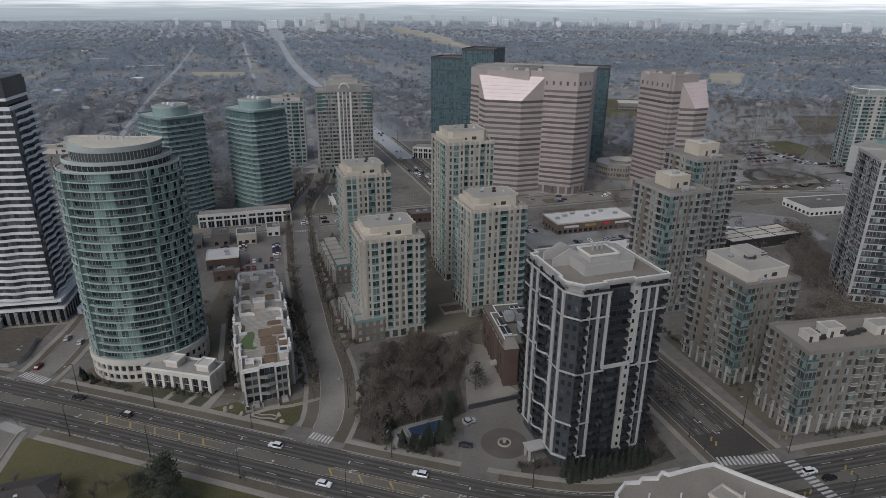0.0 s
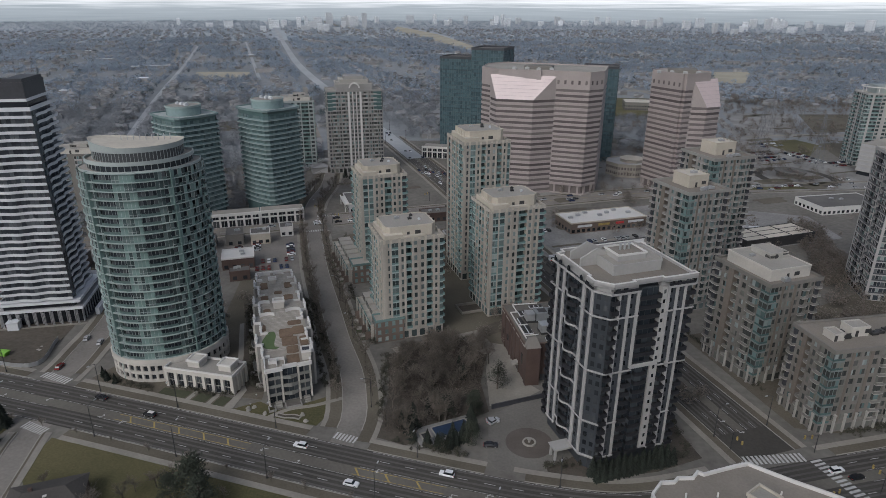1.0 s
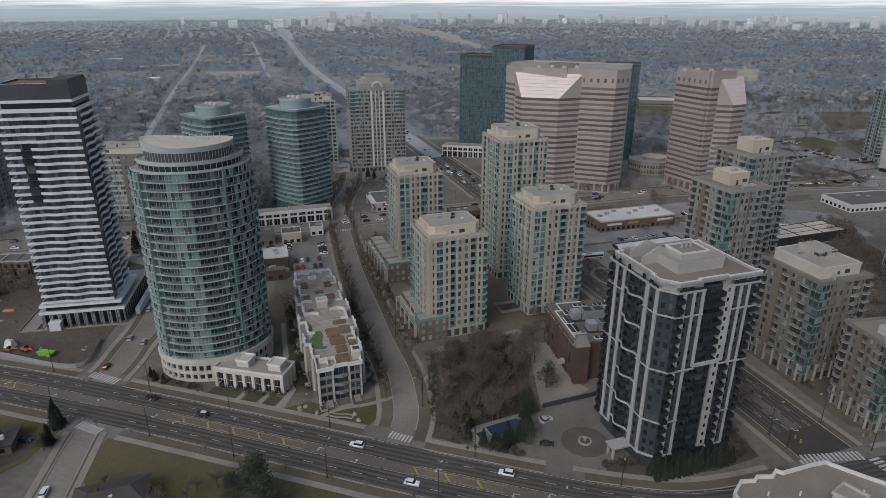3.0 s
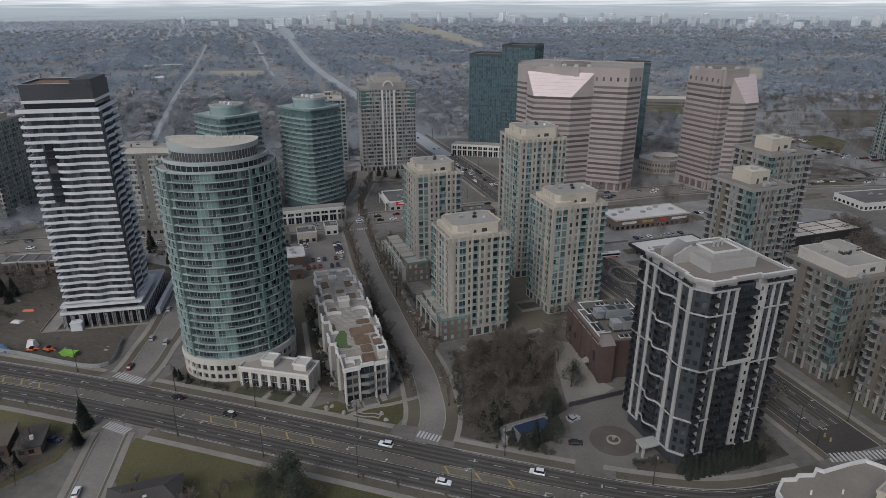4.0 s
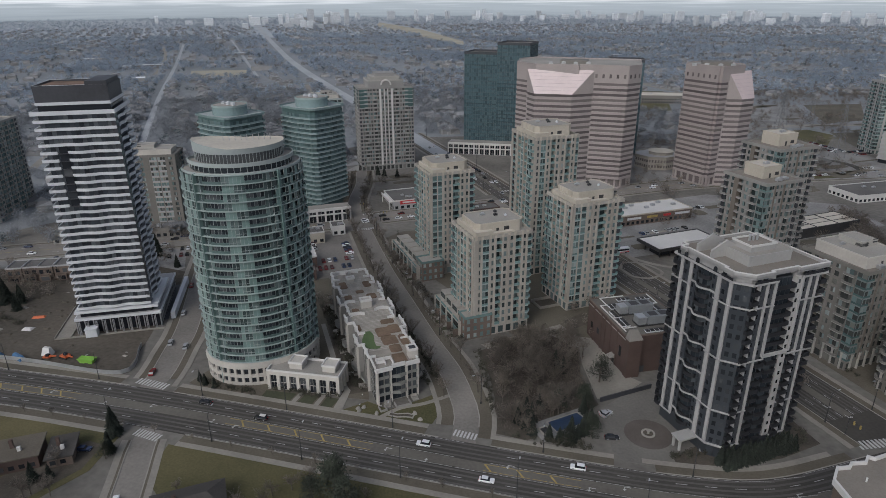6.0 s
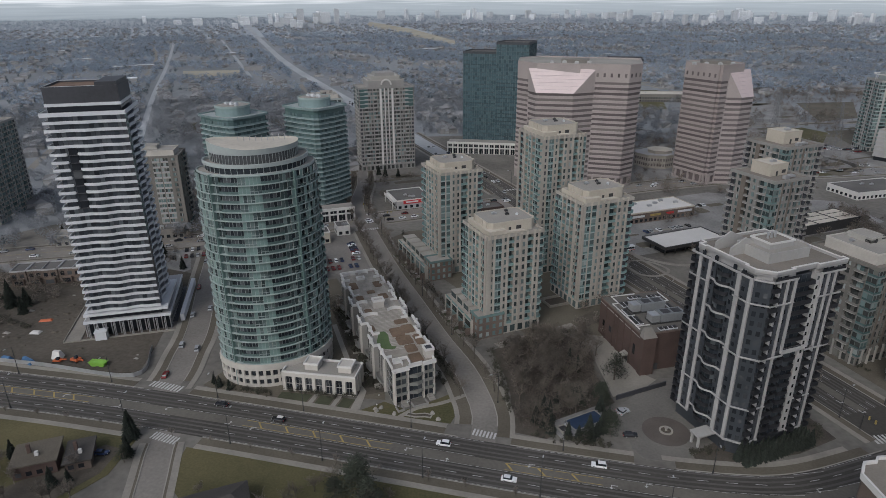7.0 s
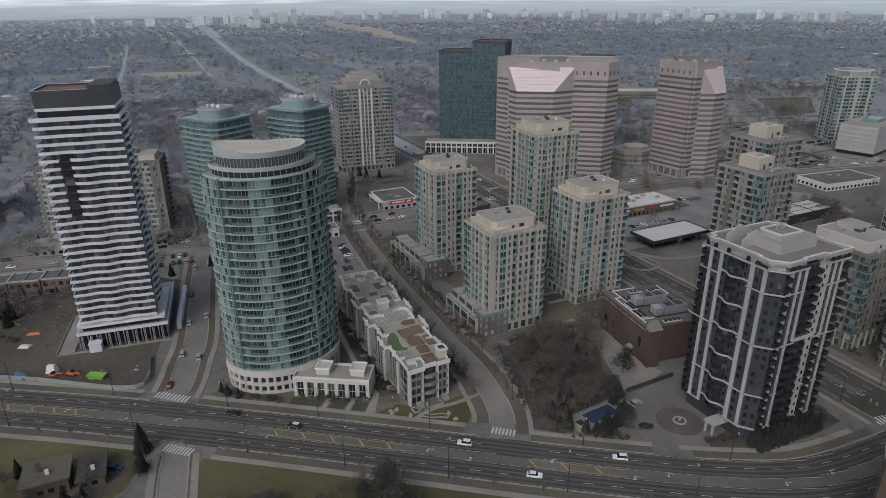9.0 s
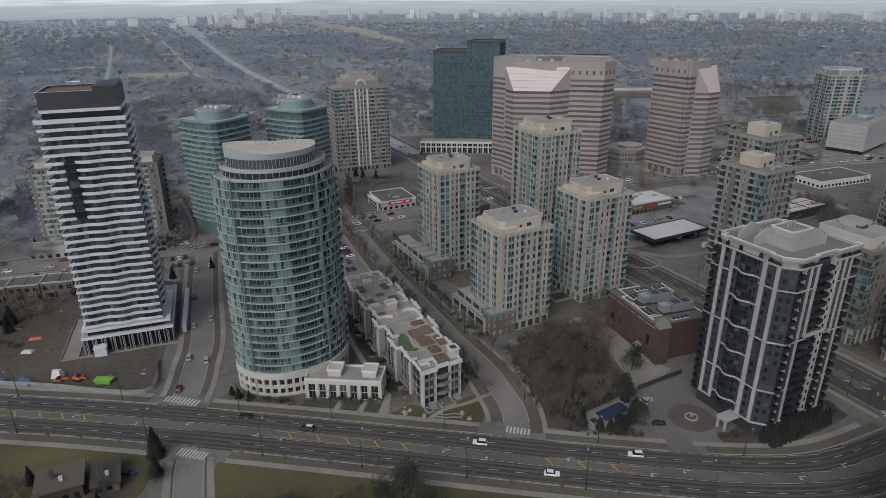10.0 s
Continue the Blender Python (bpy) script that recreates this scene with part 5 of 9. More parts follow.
    for gy in (13.6, 18.8):
        gable = Shape()
        gable.v = [(gx + x, gy, H - 0.1 + z) for x, z in prof] + [(gx + x, gy + 0.5, H - 0.1 + z) for x, z in prof]
        gable.f = [tuple(range(n)), tuple(range(2 * n - 1, n - 1, -1))] + [(i, n + i, n + (i + 1) % n, (i + 1) % n) for i in range(n)]
        gable.m = [0] * len(gable.f)
        part("roof_gable", gable, GREY_STONE, root, "grey gabled screen wall")
    for i in range(3):
        part("flue", Shape().tube(12.0 + 1.3 * i, 12.0, H + 4.0, H + 5.6, 0.3, 10).tube(12.0 + 1.3 * i, 12.0, H + 5.6, H + 5.75, 0.42, 10), METAL, root)
    # entrance canopy
    can = Shape().box(-5.2, 0.9, 7, 10.5, 3.4, 3.9).box(-5.4, 0.9, 6.8, 10.7, 3.9, 4.1).box(-5.0, -4.4, 7.2, 7.8, 0, 3.4).box(-5.0, -4.4, 9.7, 10.3, 0, 3.4)
    part("canopy", can, GREY_STONE, root)
    return root


black_white_tower()


# striped tower with wavy white balconies
def striped_tower():
    W, D, fh = 26.0, 24.0, 2.72
    z0, floors = 10.2, 27
    root = thing("striped_tower", "dark glass tower wrapped in wavy white balcony bands", "tower block", -234.2, 160.3, 0, 28)
    H = z0 + floors * fh
    core = Shape().box(1.6, W - 1.6, 1.6, D - 1.6, 6, H, 0)
    wins = Shape()
    loose = 0
    for k in (0, 1, 3, 2):
        sd = Side(k, W, D)
        n = int((sd.length - 3.2) / 1.5)
        w = (sd.length - 3.2) / n
        for f in range(floors):
            for i in range(n):
                a = 1.6 + i * w
                if k in (0, 1) and loose < 300 and f % 2 == 0:
                    loose += 1
                    me = shared(("window", round(w, 2), "stripe"), lambda s: s.box(-w / 2 + 0.05, w / 2 - 0.05, -0.06, 0.02, 0, fh - 0.35), [GLASS_HAZE])
                    piece("window", me, root, sd.matrix(a + w / 2, -1.6, z0 + f * fh + 0.15))
                else:
                    sd.box(wins, a + 0.05, a + w - 0.05, -1.6, -1.54, z0 + f * fh + 0.15, z0 + (f + 1) * fh - 0.2, 0)
    core.box(W - 1.6, W - 0.15, 0.3, 4.2, z0, H, 0)
    for f in range(floors):
        wins.box(W - 0.15, W - 0.1, 0.6, 2.2, z0 + f * fh + 0.4, z0 + (f + 1) * fh - 0.3).box(W - 0.15, W - 0.1, 2.4, 3.9, z0 + f * fh + 0.4, z0 + (f + 1) * fh - 0.3)
    part("core", core, DARK_PANEL, root)
    part("glazing", wins, GLASS_HAZE, root)["kind"] = "stuff"

    def outline(amp, inset, phase=0.0):
        pts = []
        for k in range(4):
            L = W if k in (0, 2) else D
            for i in range(24):
                s = L * i / 24
                d = amp * math.sin(2 * math.pi * s / L * 2.5 + phase) * math.sin(math.pi * i / 24) - inset
                x, y = ((s, -d), (W + d, s), (W - s, D + d), (-d, D - s))[k]
                c = 1.2
                pts.append((x, y))
        return pts

    def band_run(amp, first, last):
        """A stretch of white balcony front with the slab behind it."""
        def make(s):
            out, inn, deep = outline(amp, 0.0), outline(amp, 0.28), outline(0, 1.9)
            for i in range(first, last):
                i, j = i % 96, (i + 1) % 96
                s.prism([out[i], out[j], inn[j], inn[i]], -0.18, 0.84, 0)
                s.prism([inn[i], inn[j], deep[j], deep[i]], -0.15, 0.1, 1)
        return shared(("balcony_band", amp, first, last), make, [WHITE_METAL, GREY_PANEL])
    for f in range(floors):
        gap = floors - 12 <= f <= floors - 5
        for first, last in ((28, 101), (104, 120)) if gap else ((28, 120),):
            piece("balcony_band", band_run(0.5 if f < floors - 3 else 0.3, first, last), root, pose(0, 0, z0 + f * fh))
    for f in range(floors - 12, floors - 4):
        notch = Shape()
        notch.box(6.0, 8.9, -0.25, 1.6, z0 + f * fh - 0.1, z0 + f * fh + 0.1, 0)
        notch.box(6.0, 8.9, 0.4, 0.5, z0 + f * fh + 0.1, z0 + (f + 1) * fh - 0.1, 1)
        part("recessed_bay", notch, [DARK_PANEL, GLASS_DARK], root)
    # dark crown and its roof
    crown = Shape()
    crown.box(2.2, W - 1.0, 1.2, D - 4.5, H, H + 3.0, 1)
    crown.box(1.6, W - 0.8, 0.8, D - 4.0, H + 2.9, H + 3.9, 2)
    crown.box(1.8, W - 1.0, 1.0, D - 4.2, H + 3.9, H + 8.6, 0)
    crown.rim(rect(1.7, W - 0.9, 0.9, D - 4.1), 0.3, H + 8.6, H + 9.4, 0)
    crown.box(W - 8.0, W - 1.3, 1.4, D - 4.6, H + 8.6, H + 10.6, 0)
    part("crown", crown, [DARK_PANEL, GLASS_DARK, WHITE_METAL], root, "charcoal panelled crown")
    part("roof", Shape().box(2.1, W - 8.1, 1.3, D - 4.5, H + 8.6, H + 8.8), mat("rust_brown_roof", (0.16, 0.105, 0.075), 0.95, 0.4, 0.6, 6), root, "rust-brown unfinished roof")
    edge = Shape().rim(rect(1.65, W - 8.0, 0.85, D - 4.05), 0.25, H + 9.4, H + 9.5)
    part("roof_edge", edge, WHITE_METAL, root)
    terr = Shape().prism([(-0.4, -0.2), (2.0, -0.2), (2.0, D), (-0.4, D)], H + 0.0, H + 0.2).rim(rect(-0.4, W + 0.2, -0.3, D + 0.2), 0.25, H - 0.3, H + 1.1)
    part("terrace", terr, WHITE_METAL, root)
    # podium
    pod = Shape()
    pod.box(-2.0, W + 3.0, -0.5, D + 14, 5.6, 6.6, 0)
    pod.box(-1.2, W + 2.2, 0.6, D + 13, 0, 5.6, 1)
    pod.box(-1.4, W + 2.4, -0.6, D + 2, 8.6, 9.6, 0)
    pod.box(0.2, W - 0.2, 0.8, D - 0.5, 6.6, 8.6, 1)
    for i in range(11):
        s = -1.6 + i * (W + 4.0) / 10
        pod.box(s - 0.12, s + 0.12, -0.2, 0.8, 0, 5.6, 2)
    for i in range(14):
        s = 1 + i * 2.7
        pod.box(W + 2.2, W + 2.5, s, s + 0.5, 0, 5.6, 2)
    part("podium", pod, [WHITE_METAL, GLASS_DARK, GREY_PANEL], root, "white framed podium with dark glazing")
    part("podium_roof", Shape().box(-1.6, W + 2.6, 0, D + 13.6, 6.6, 6.7), GREY_PANEL, root)
    for i in range(10):
        piece("column", shared(("column", "stripe"), lambda s: s.box(-0.32, -0.14, -0.3, 0.3, 0, 5.6).box(0.14, 0.32, -0.3, 0.3, 0, 5.6).box(-0.4, 0.4, -0.35, 0.35, 0, 0.25), [GREY_PANEL]), root, pose(-0.2 + i * 3.0, -1.4, 0))
    part("entrance_box", Shape().box(2, 6, -4, -0.6, 0, 3.2).box(1.8, 6.2, -4.2, -0.4, 3.2, 3.5), WHITE_METAL, root)
    part("side_slab", Shape().box(-9, -3.5, -3, 30, 0, 0.5).box(-9.3, -9, -3, 30, 0, 1.0).box(-3.5, W + 4, -3, -1.9, 0, 0.35), CONCRETE, root)
    return root


striped_tower()


# round teal tower
def round_tower():
    cx, cy = -156.4, 161.0
    root = thing("round_tower", "curved teal glass apartment tower with pale slab edges", "tower block", cx, cy, 0)
    fh, z0, floors = 2.75, 8.5, 23
    rx = ry = 15.6
    N = 44

    def rho(a, half=18.6):
        """The plan is a bowed front on a shallow back, with blunt corners where they meet."""
        c, s = math.cos(a - radians(38)), math.sin(a - radians(38))
        return 1 / math.hypot(c / half, s / (6.0 if s > 0 else 15.6)) / 16

    def ring(r, n=44, a0=0.0, a1=2 * math.pi, cx=0.0, cy=0.0, half=18.6):
        full = a1 - a0 > 6.28
        angles = [a0 + (a1 - a0) * i / (n if full else n - 1) for i in range(n)]
        return [(cx + r * rho(a, half) * math.cos(a), cy + r * rho(a, half) * math.sin(a)) for a in angles]
    step = 2 * math.pi / N
    core = Shape().prism(ring(13.8), 0, z0 + floors * fh, 0)
    part("core", core, DARK_PANEL, root)
    mid_a = radians(-68)
    rest, rails, slabs, cols = Shape(), Shape(), Shape(), Shape()
    loose = 0

    pick = random.Random(8)

    def seg(s, i, r0, r1, z0_, z1_, m=0, pad=0.0):
        a, b = i * step + pad, (i + 1) * step - pad
        ka, kb = rho(a), rho(b)
        s.prism([(r0 * ka * math.cos(a), r0 * ka * math.sin(a)), (r1 * ka * math.cos(a), r1 * ka * math.sin(a)), (r1 * kb * math.cos(b), r1 * kb * math.sin(b)), (r0 * kb * math.cos(b), r0 * kb * math.sin(b))], z0_, z1_, m)

    def arc_seg(s, a, b, r0, r1, z0_, z1_, m=0):
        ka, kb = rho(a), rho(b)
        s.prism([(r0 * ka * math.cos(a), r0 * ka * math.sin(a)), (r1 * ka * math.cos(a), r1 * ka * math.sin(a)), (r1 * kb * math.cos(b), r1 * kb * math.sin(b)), (r0 * kb * math.cos(b), r0 * kb * math.sin(b))], z0_, z1_, m)

    def bay_kind(q, f):
        """What stands q steps from the middle of the front on floor f: o balcony, d dark strip, p teal panel, w window."""
        if abs(q) < 1.5:
            return "pppwww"[int((q + 1.5) * 2 + (0, 3, 1, 2, 0, 4, 2)[f % 7]) % 6]
        if abs(q) < 4.0:
            return "o"
        if abs(q) < 5.0:
            return "d"
        return ("wopwowpow" if q > 0 else "wwpwppwwp")[int((abs(q) - 5.0) * 2 + (0, 0, 1, 0, 7, 1, 0)[(f * 3 + (q > 0)) % 7]) % 9]

    for f in range(floors):
        z = z0 + f * fh
        for i in range(2 * N):
            a, b = i * step / 2, (i + 1) * step / 2
            mid = (a + b) / 2
            if math.sin(mid - radians(38)) > 0.8:
                continue
            q = ((mid - mid_a + math.pi) % (2 * math.pi) - math.pi) / step
            wing = abs(q) > 5
            k = bay_kind(q, f)
            if pick.random() < 0.07 and k in "pw":
                k = "w" if k == "p" else "p"
            R = 15.7 if not wing else 16.05
            off = {"o": 0.75, "d": 0.25}.get(k, 0.08)
            ends = [Vector(((R - off) * rho(g) * math.cos(g), (R - off) * rho(g) * math.sin(g))) for g in (a, b)]
            run = ends[1] - ends[0]
            w, lean, at = run.length - 0.08, math.degrees(math.atan2(run.y, run.x)), (ends[0] + ends[1]) / 2
            zz0, zz1 = z + 0.14, z + fh - 0.16
            if abs(q) < 12 and loose < 300 and f % 3 == 0:
                loose += 1
                me = shared(("window", round(w, 2), k, "round"), lambda s: s.box(-w / 2, w / 2, -0.05, 0.05, 0, zz1 - zz0), [{"w": GLASS_SHADE, "p": TEAL_PALE, "o": GLASS_BLUE, "d": GLASS_SHADE}[k]])
                piece("window", me, root, pose(at.x, at.y, zz0, 0, 0, lean))
            else:
                t = run.normalized()
                n = Vector((t.y, -t.x)) * 0.05
                p, g = at - t * w / 2, at + t * w / 2
                rest.prism([(p - n)[:], (p + n)[:], (g + n)[:], (g - n)[:]], zz0, zz1, {"o": 0, "w": 1, "d": 1, "p": 2}[k])
            if k == "o":
                arc_seg(rails, a, b, R + 0.02, R + 0.08, z + 0.14, z + 0.95, 0)
            elif k == "w":
                arc_seg(rails, a, b, R - 0.1, R + 0.03, z + 0.82, z + 0.9, 1)
            arc_seg(rails, a - 0.002, a + 0.002, R - off - 0.1, R - off + 0.1, z + 0.1, z + fh - 0.12, 1)
    end_balcony = balcony_shape(3.4, 1.0, SLAB_GREY, TEAL_PALE, 1.0, 0.3)
    for f in range(floors - 1):
        for a in (22, 205):
            r = 15.9 * rho(radians(a))
            piece("balcony", end_balcony, root, pose(r * math.cos(radians(a)), r * math.sin(radians(a)), z0 + f * fh, 0, 0, a + 90 + (12 if a < 90 else -12)))
    for f in range(floors + 1):
        z = z0 + f * fh
        a0, a1 = (0.0, 2 * math.pi) if f <= floors - 1 else (mid_a - 5.5 * step, mid_a + 5.5 * step)
        s = Shape()
        if f <= floors - 1:
            s.rim(ring(16.35, 88), 2.6, z - 0.1, z + 0.14)
        else:
            arc = ring(16.1, 30, a0, a1) + ring(13.9, 30, a0, a1)[::-1]
            s.prism(arc, z - 0.13, z + 0.15)
        part("floor_slab", s, SLAB_SEA, root)
    for i in range(N):
        j = round((((i * step) - mid_a + math.pi) % (2 * math.pi) - math.pi) / step)
        if abs(j) in (5,):
            seg(cols, i if j > 0 else i - 1, 15.0, 16.5, 0, z0 + floors * fh + 0.4, 0, step * 0.44)
    part("pier", cols, TEAL_PALE, root)
    part("glazing", rest, [GLASS_BLUE, GLASS_SHADE, TEAL_PALE], root)["kind"] = "stuff"
    part("balcony_rail", rails, [TEAL_RAILING, SLAB_GREY], root)["kind"] = "stuff"
    H = z0 + floors * fh
    top = Shape()
    top.prism(ring(15.2), H - 0.1, H + 0.25, 1)
    top.rim(ring(15.6), 0.25, H - 0.2, H + 0.6, 0)
    part("terrace", top, [SLAB_GREY, GRAVEL], root)
    up = Shape().prism(ring(14.6, half=17.0), H, H + 2.3, 0)
    part("upper_storey", up, GLASS_BLUE, root)
    posts = Shape()
    for i in range(48):
        a = 2 * math.pi * i / 48
        x, y = 14.66 * rho(a, 17.0) * math.cos(a), 14.66 * rho(a, 17.0) * math.sin(a)
        posts.box(x - 0.06, x + 0.06, y - 0.06, y + 0.06, H, H + 2.3)
    part("upper_mullion", posts, SLAB_GREY, root)["kind"] = "stuff"
    rim2 = Shape().prism(ring(14.9, half=17.0), H + 2.3, H + 2.5, 1).rim(ring(15.15, half=17.0), 0.3, H + 2.1, H + 3.3, 0)
    part("upper_terrace", rim2, [SLAB_GREY, GRAVEL], root)
    H2 = H + 2.5
    crown = Shape().prism(ring(12.6, 44, 0.0, 2 * math.pi, -0.8, 0.6, 17.0), H2, H2 + 3.7, 0)
    part("crown_wall", crown, GLASS_DARK, root)
    mull = Shape()
    for i in range(72):
        a = 2 * math.pi * i / 72
        x, y = -0.8 + 12.7 * rho(a, 17.0) * math.cos(a), 0.6 + 12.7 * rho(a, 17.0) * math.sin(a)
        mull.box(x - 0.05, x + 0.05, y - 0.05, y + 0.05, H2, H2 + 3.0)
    part("crown_mullion", mull, SLAB_GREY, root)["kind"] = "stuff"
    lid = Shape()
    lo, hi = ring(12.9, 44, 0.0, 2 * math.pi, -0.8, 0.6, 17.0), ring(13.1, 44, 0.0, 2 * math.pi, -0.8, 0.6, 17.0)
    n0 = len(lo)
    lid.v = [(x, y, H2 + 2.8) for x, y in lo] + [(x, y, H2 + 4.5 + max(0.0, -0.055 * (x + y * 0.25)) * 2.4) for x, y in hi] + [(0.93 * x, 0.93 * y, H2 + 4.2 + max(0.0, -0.055 * (x + y * 0.25)) * 1.9) for x, y in hi]
    for i in range(n0):
        j = (i + 1) % n0
        lid.f += [(i, j, n0 + j, n0 + i), (n0 + i, n0 + j, 2 * n0 + j, 2 * n0 + i)]
    lid.f += [tuple(2 * n0 + i for i in range(n0)), tuple(range(n0 - 1, -1, -1))]
    lid.m = [1, 0] * n0 + [0, 0]
    part("crown_fascia", lid, [CREAM_ROOF, SLAB_GREY], root, "cream sloped roof with a grey fascia")
    for i in range(9):
        part("antenna", Shape().tube(-4 + 1.4 * i, 0.5 + 1.1 * i - 3, H2 + 4.2, H2 + 6.2, 0.12, 6), METAL, root)
    # stone base with square windows
    base = Shape()
    for i in range(N):
        seg(base, i, 14.0, 16.75, 6.4, z0 + 0.1)
        seg(base, i, 14.0, 16.5, 0, 1.1)
        seg(base, i, 14.0, 16.5, 3.0, 4.2)
        seg(base, i, 14.0, 16.5, 1.1, 6.4, 0, step * 0.32)
    part("base_wall", base, PALE_STONE, root, "pale stone base")
    bw = Shape().prism(ring(16.0), 0.2, 6.6)
    part("base_glazing", bw, GLASS_DARK, root)["kind"] = "stuff"
    return root


round_tower()


def podium_villa(x, y, turn, n, label):
    """Low cream pavilion with tall windows and two roof boxes, beside the round tower."""
    root = thing("cream_pavilion", label, "low building", x, y, 0, turn)
    L = n * 3.4
    s = Shape()
    s.box(0, L, 0.5, 9, 0, 6.6, 0)
    for i in range(n + 1):
        s.box(i * 3.4 - 0.55, i * 3.4 + 0.55, 0, 0.6, 0, 6.0, 0)
    s.box(-0.6, L + 0.6, -0.05, 0.7, 5.6, 6.9, 0)
    for i in range(4):
        s.box(L - 0.1, L + 0.5, 0.6 + i * 2.6, 1.6 + i * 2.6, 0, 6, 0)
    s.rim(rect(-0.5, L + 0.55, 0, 9.3), 0.35, 6.4, 7.5, 1)
    part("body", s, [PALE_STONE, WHITE], root)
    w = Shape()
    for i in range(n):
        for z0, z1 in ((0.3, 2.6), (2.9, 5.4)):
            w.box(i * 3.4 + 0.75, i * 3.4 + 1.65, 0.42, 0.5, z0, z1)
            w.box(i * 3.4 + 1.75, i * 3.4 + 2.65, 0.42, 0.5, z0, z1)
    part("glazing", w, GLASS_DARK, root)["kind"] = "stuff"
    part("roof", Shape().box(0, L, 0.6, 9, 6.6, 6.72), GRAVEL, root)
    for cx in (L * 0.36, L * 0.84):
        b = Shape().box(cx - 2.2, cx + 2.2, 3, 7.5, 6.7, 9.0, 0).rim(rect(cx - 2.5, cx + 2.5, 2.7, 7.8), 0.4, 8.7, 9.4, 1)
        part("stair_box", b, [PALE_STONE, WHITE], root)
    return root


podium_villa(-146, 144.6, 4, 7, "cream pavilion with tall dark windows and white parapets")


# low terrace building with roof garden
def terrace_building():
    root = thing("terrace_building", "long cream townhouse block with a planted roof terrace", "low building", -111.1, 148.5, 0, 34)
    H = 12.4
    glass = Shape()

    def wall(name, m, *dims):
        part(name, Shape().box(*dims), m, root)
    y = 0.0
    for i, (x0, x1, L) in enumerate(((0.0, 13.5, 10), (-1.3, 12.8, 9), (0.2, 14.3, 10), (-1.5, 12.6, 8), (0.3, 14.2, 10), (-1.2, 13.0, 9), (0.5, 14.0, 10), (-0.6, 13.0, 8), (0.2, 12.4, 9))):
        body = Shape().box(x0, x1, y, y + L, 0, H, 0)
        for side_x, sg in ((x0, -1), (x1, 1)):
            for j in range(3):
                yy = y + 0.6 + j * (L - 1.0) / 3
                for z in (0.4, 3.3, 6.3, 9.3):
                    glass.box(side_x, side_x + sg * 0.08, yy, yy + (L - 1.6) / 3 + 0.1, z, z + 2.6)
                wall("buttress", TERRACE_WALL if j else PALE_STONE, side_x, side_x + sg * (0.35 if j else 0.6), yy - 0.3, yy, 0, H - 0.2)
            part("balcony", Shape().prism([(side_x, y + 0.6), (side_x + sg * 1.3, y + 1.0), (side_x + sg * 1.7, y + L / 2), (side_x + sg * 1.3, y + L - 1.0), (side_x, y + L - 0.6)][::sg], 2.85, 3.1, 0)
                 .prism([(side_x + sg * 1.25, y + 1.0), (side_x + sg * 1.65, y + L / 2), (side_x + sg * 1.25, y + L - 1.0), (side_x + sg * 1.2, y + L - 1.0), (side_x + sg * 1.58, y + L / 2), (side_x + sg * 1.2, y + 1.0)][::sg], 3.1, 4.0, 1), [TERRACE_WALL, RAIL_GREY], root)
            wall("porch", KERB, side_x, side_x + sg * 2.6, y + L * 0.3, y + L * 0.55, 0, 0.9)
            wall("parapet", WHITE, side_x - 0.25, side_x + 0.25, y - 0.1, y + L - 0.1, H, H + 1.0)
            wall("parapet_return", WHITE, side_x + (0.25 if sg < 0 else -1.9), side_x + (1.9 if sg < 0 else -0.25), y - 0.12, y + 0.28, H, H + 1.0)
            wall("parapet_pier", WHITE, side_x - 0.45, side_x + 0.45, y + L / 2 - 0.5, y + L / 2 + 0.5, H - 0.5, H + 1.35)
        part("house_section", body, [TERRACE_WALL], root)
        y += L
    wall("parapet", WHITE, 0.2, 12.2, y - 0.2, y + 0.25, H, H + 1.0)
    for yy, xa, xb in ((35.5, 0.2, 4.6), (37.5, 8.0, 12.6), (80.0, 1, 5), (48.0, 0, 3.6), (80.5, 6, 9.6)):
        bow = [(xa + (xb - xa) * k / 8, yy + 1.2 * math.sin(math.pi * k / 8)) for k in range(9)]
        part("bowed_parapet", Shape().prism([(p, q - 0.4) for p, q in bow] + bow[::-1], H, H + 1.3), WHITE, root)
    part("glazing", glass, [GLASS_BLUE], root)["kind"] = "stuff"
    part("roof", Shape().box(0.2, 13.2, 0.2, y - 0.2, H, H + 0.1), PAVER, root)
    slats = Shape()
    for i in range(0, 69):
        yy = 5 + i * 1.1
        slats.box(1.0 + 0.3 * math.sin(i), 12.5 + 0.3 * math.sin(i * 0.7), yy, yy + 0.4, H + 0.1, H + 0.15)
    part("paver_band", slats, PAVER_PALE, root)["kind"] = "stuff"
    for x0, x1, y0, y1 in ((6.6, 9.8, 1.2, 6.6), (5.6, 10.0, 7.4, 14.0), (5.2, 9.0, 14.4, 21.5), (10.6, 12.8, 5.5, 13.5), (9.0, 12.4, 16, 22.5), (0.4, 1.6, 22, 27), (8.0, 12.0, 24.5, 28), (1.4, 3.6, 38, 42), (8.2, 11.2, 50, 55), (1.0, 3.4, 52, 56), (5.4, 8.0, 57, 60), (9.0, 11.5, 63, 69), (1.2, 3.6, 64, 71)):
        part("planter", Shape().prism([(x0 + 0.4, y0), (x1 - 0.4, y0), (x1, y0 + 0.5), (x1, y1 - 0.5), (x1 - 0.6, y1), (x0 + 0.6, y1), (x0, y1 - 0.7), (x0, y0 + 0.6)], H + 0.1, H + 0.4), TIMBER, root)
    spine = smooth_line([(4.4, 6.6), (2.3, 8.0), (1.9, 12.2), (2.7, 16.8), (3.1, 20.6)], 0.5)
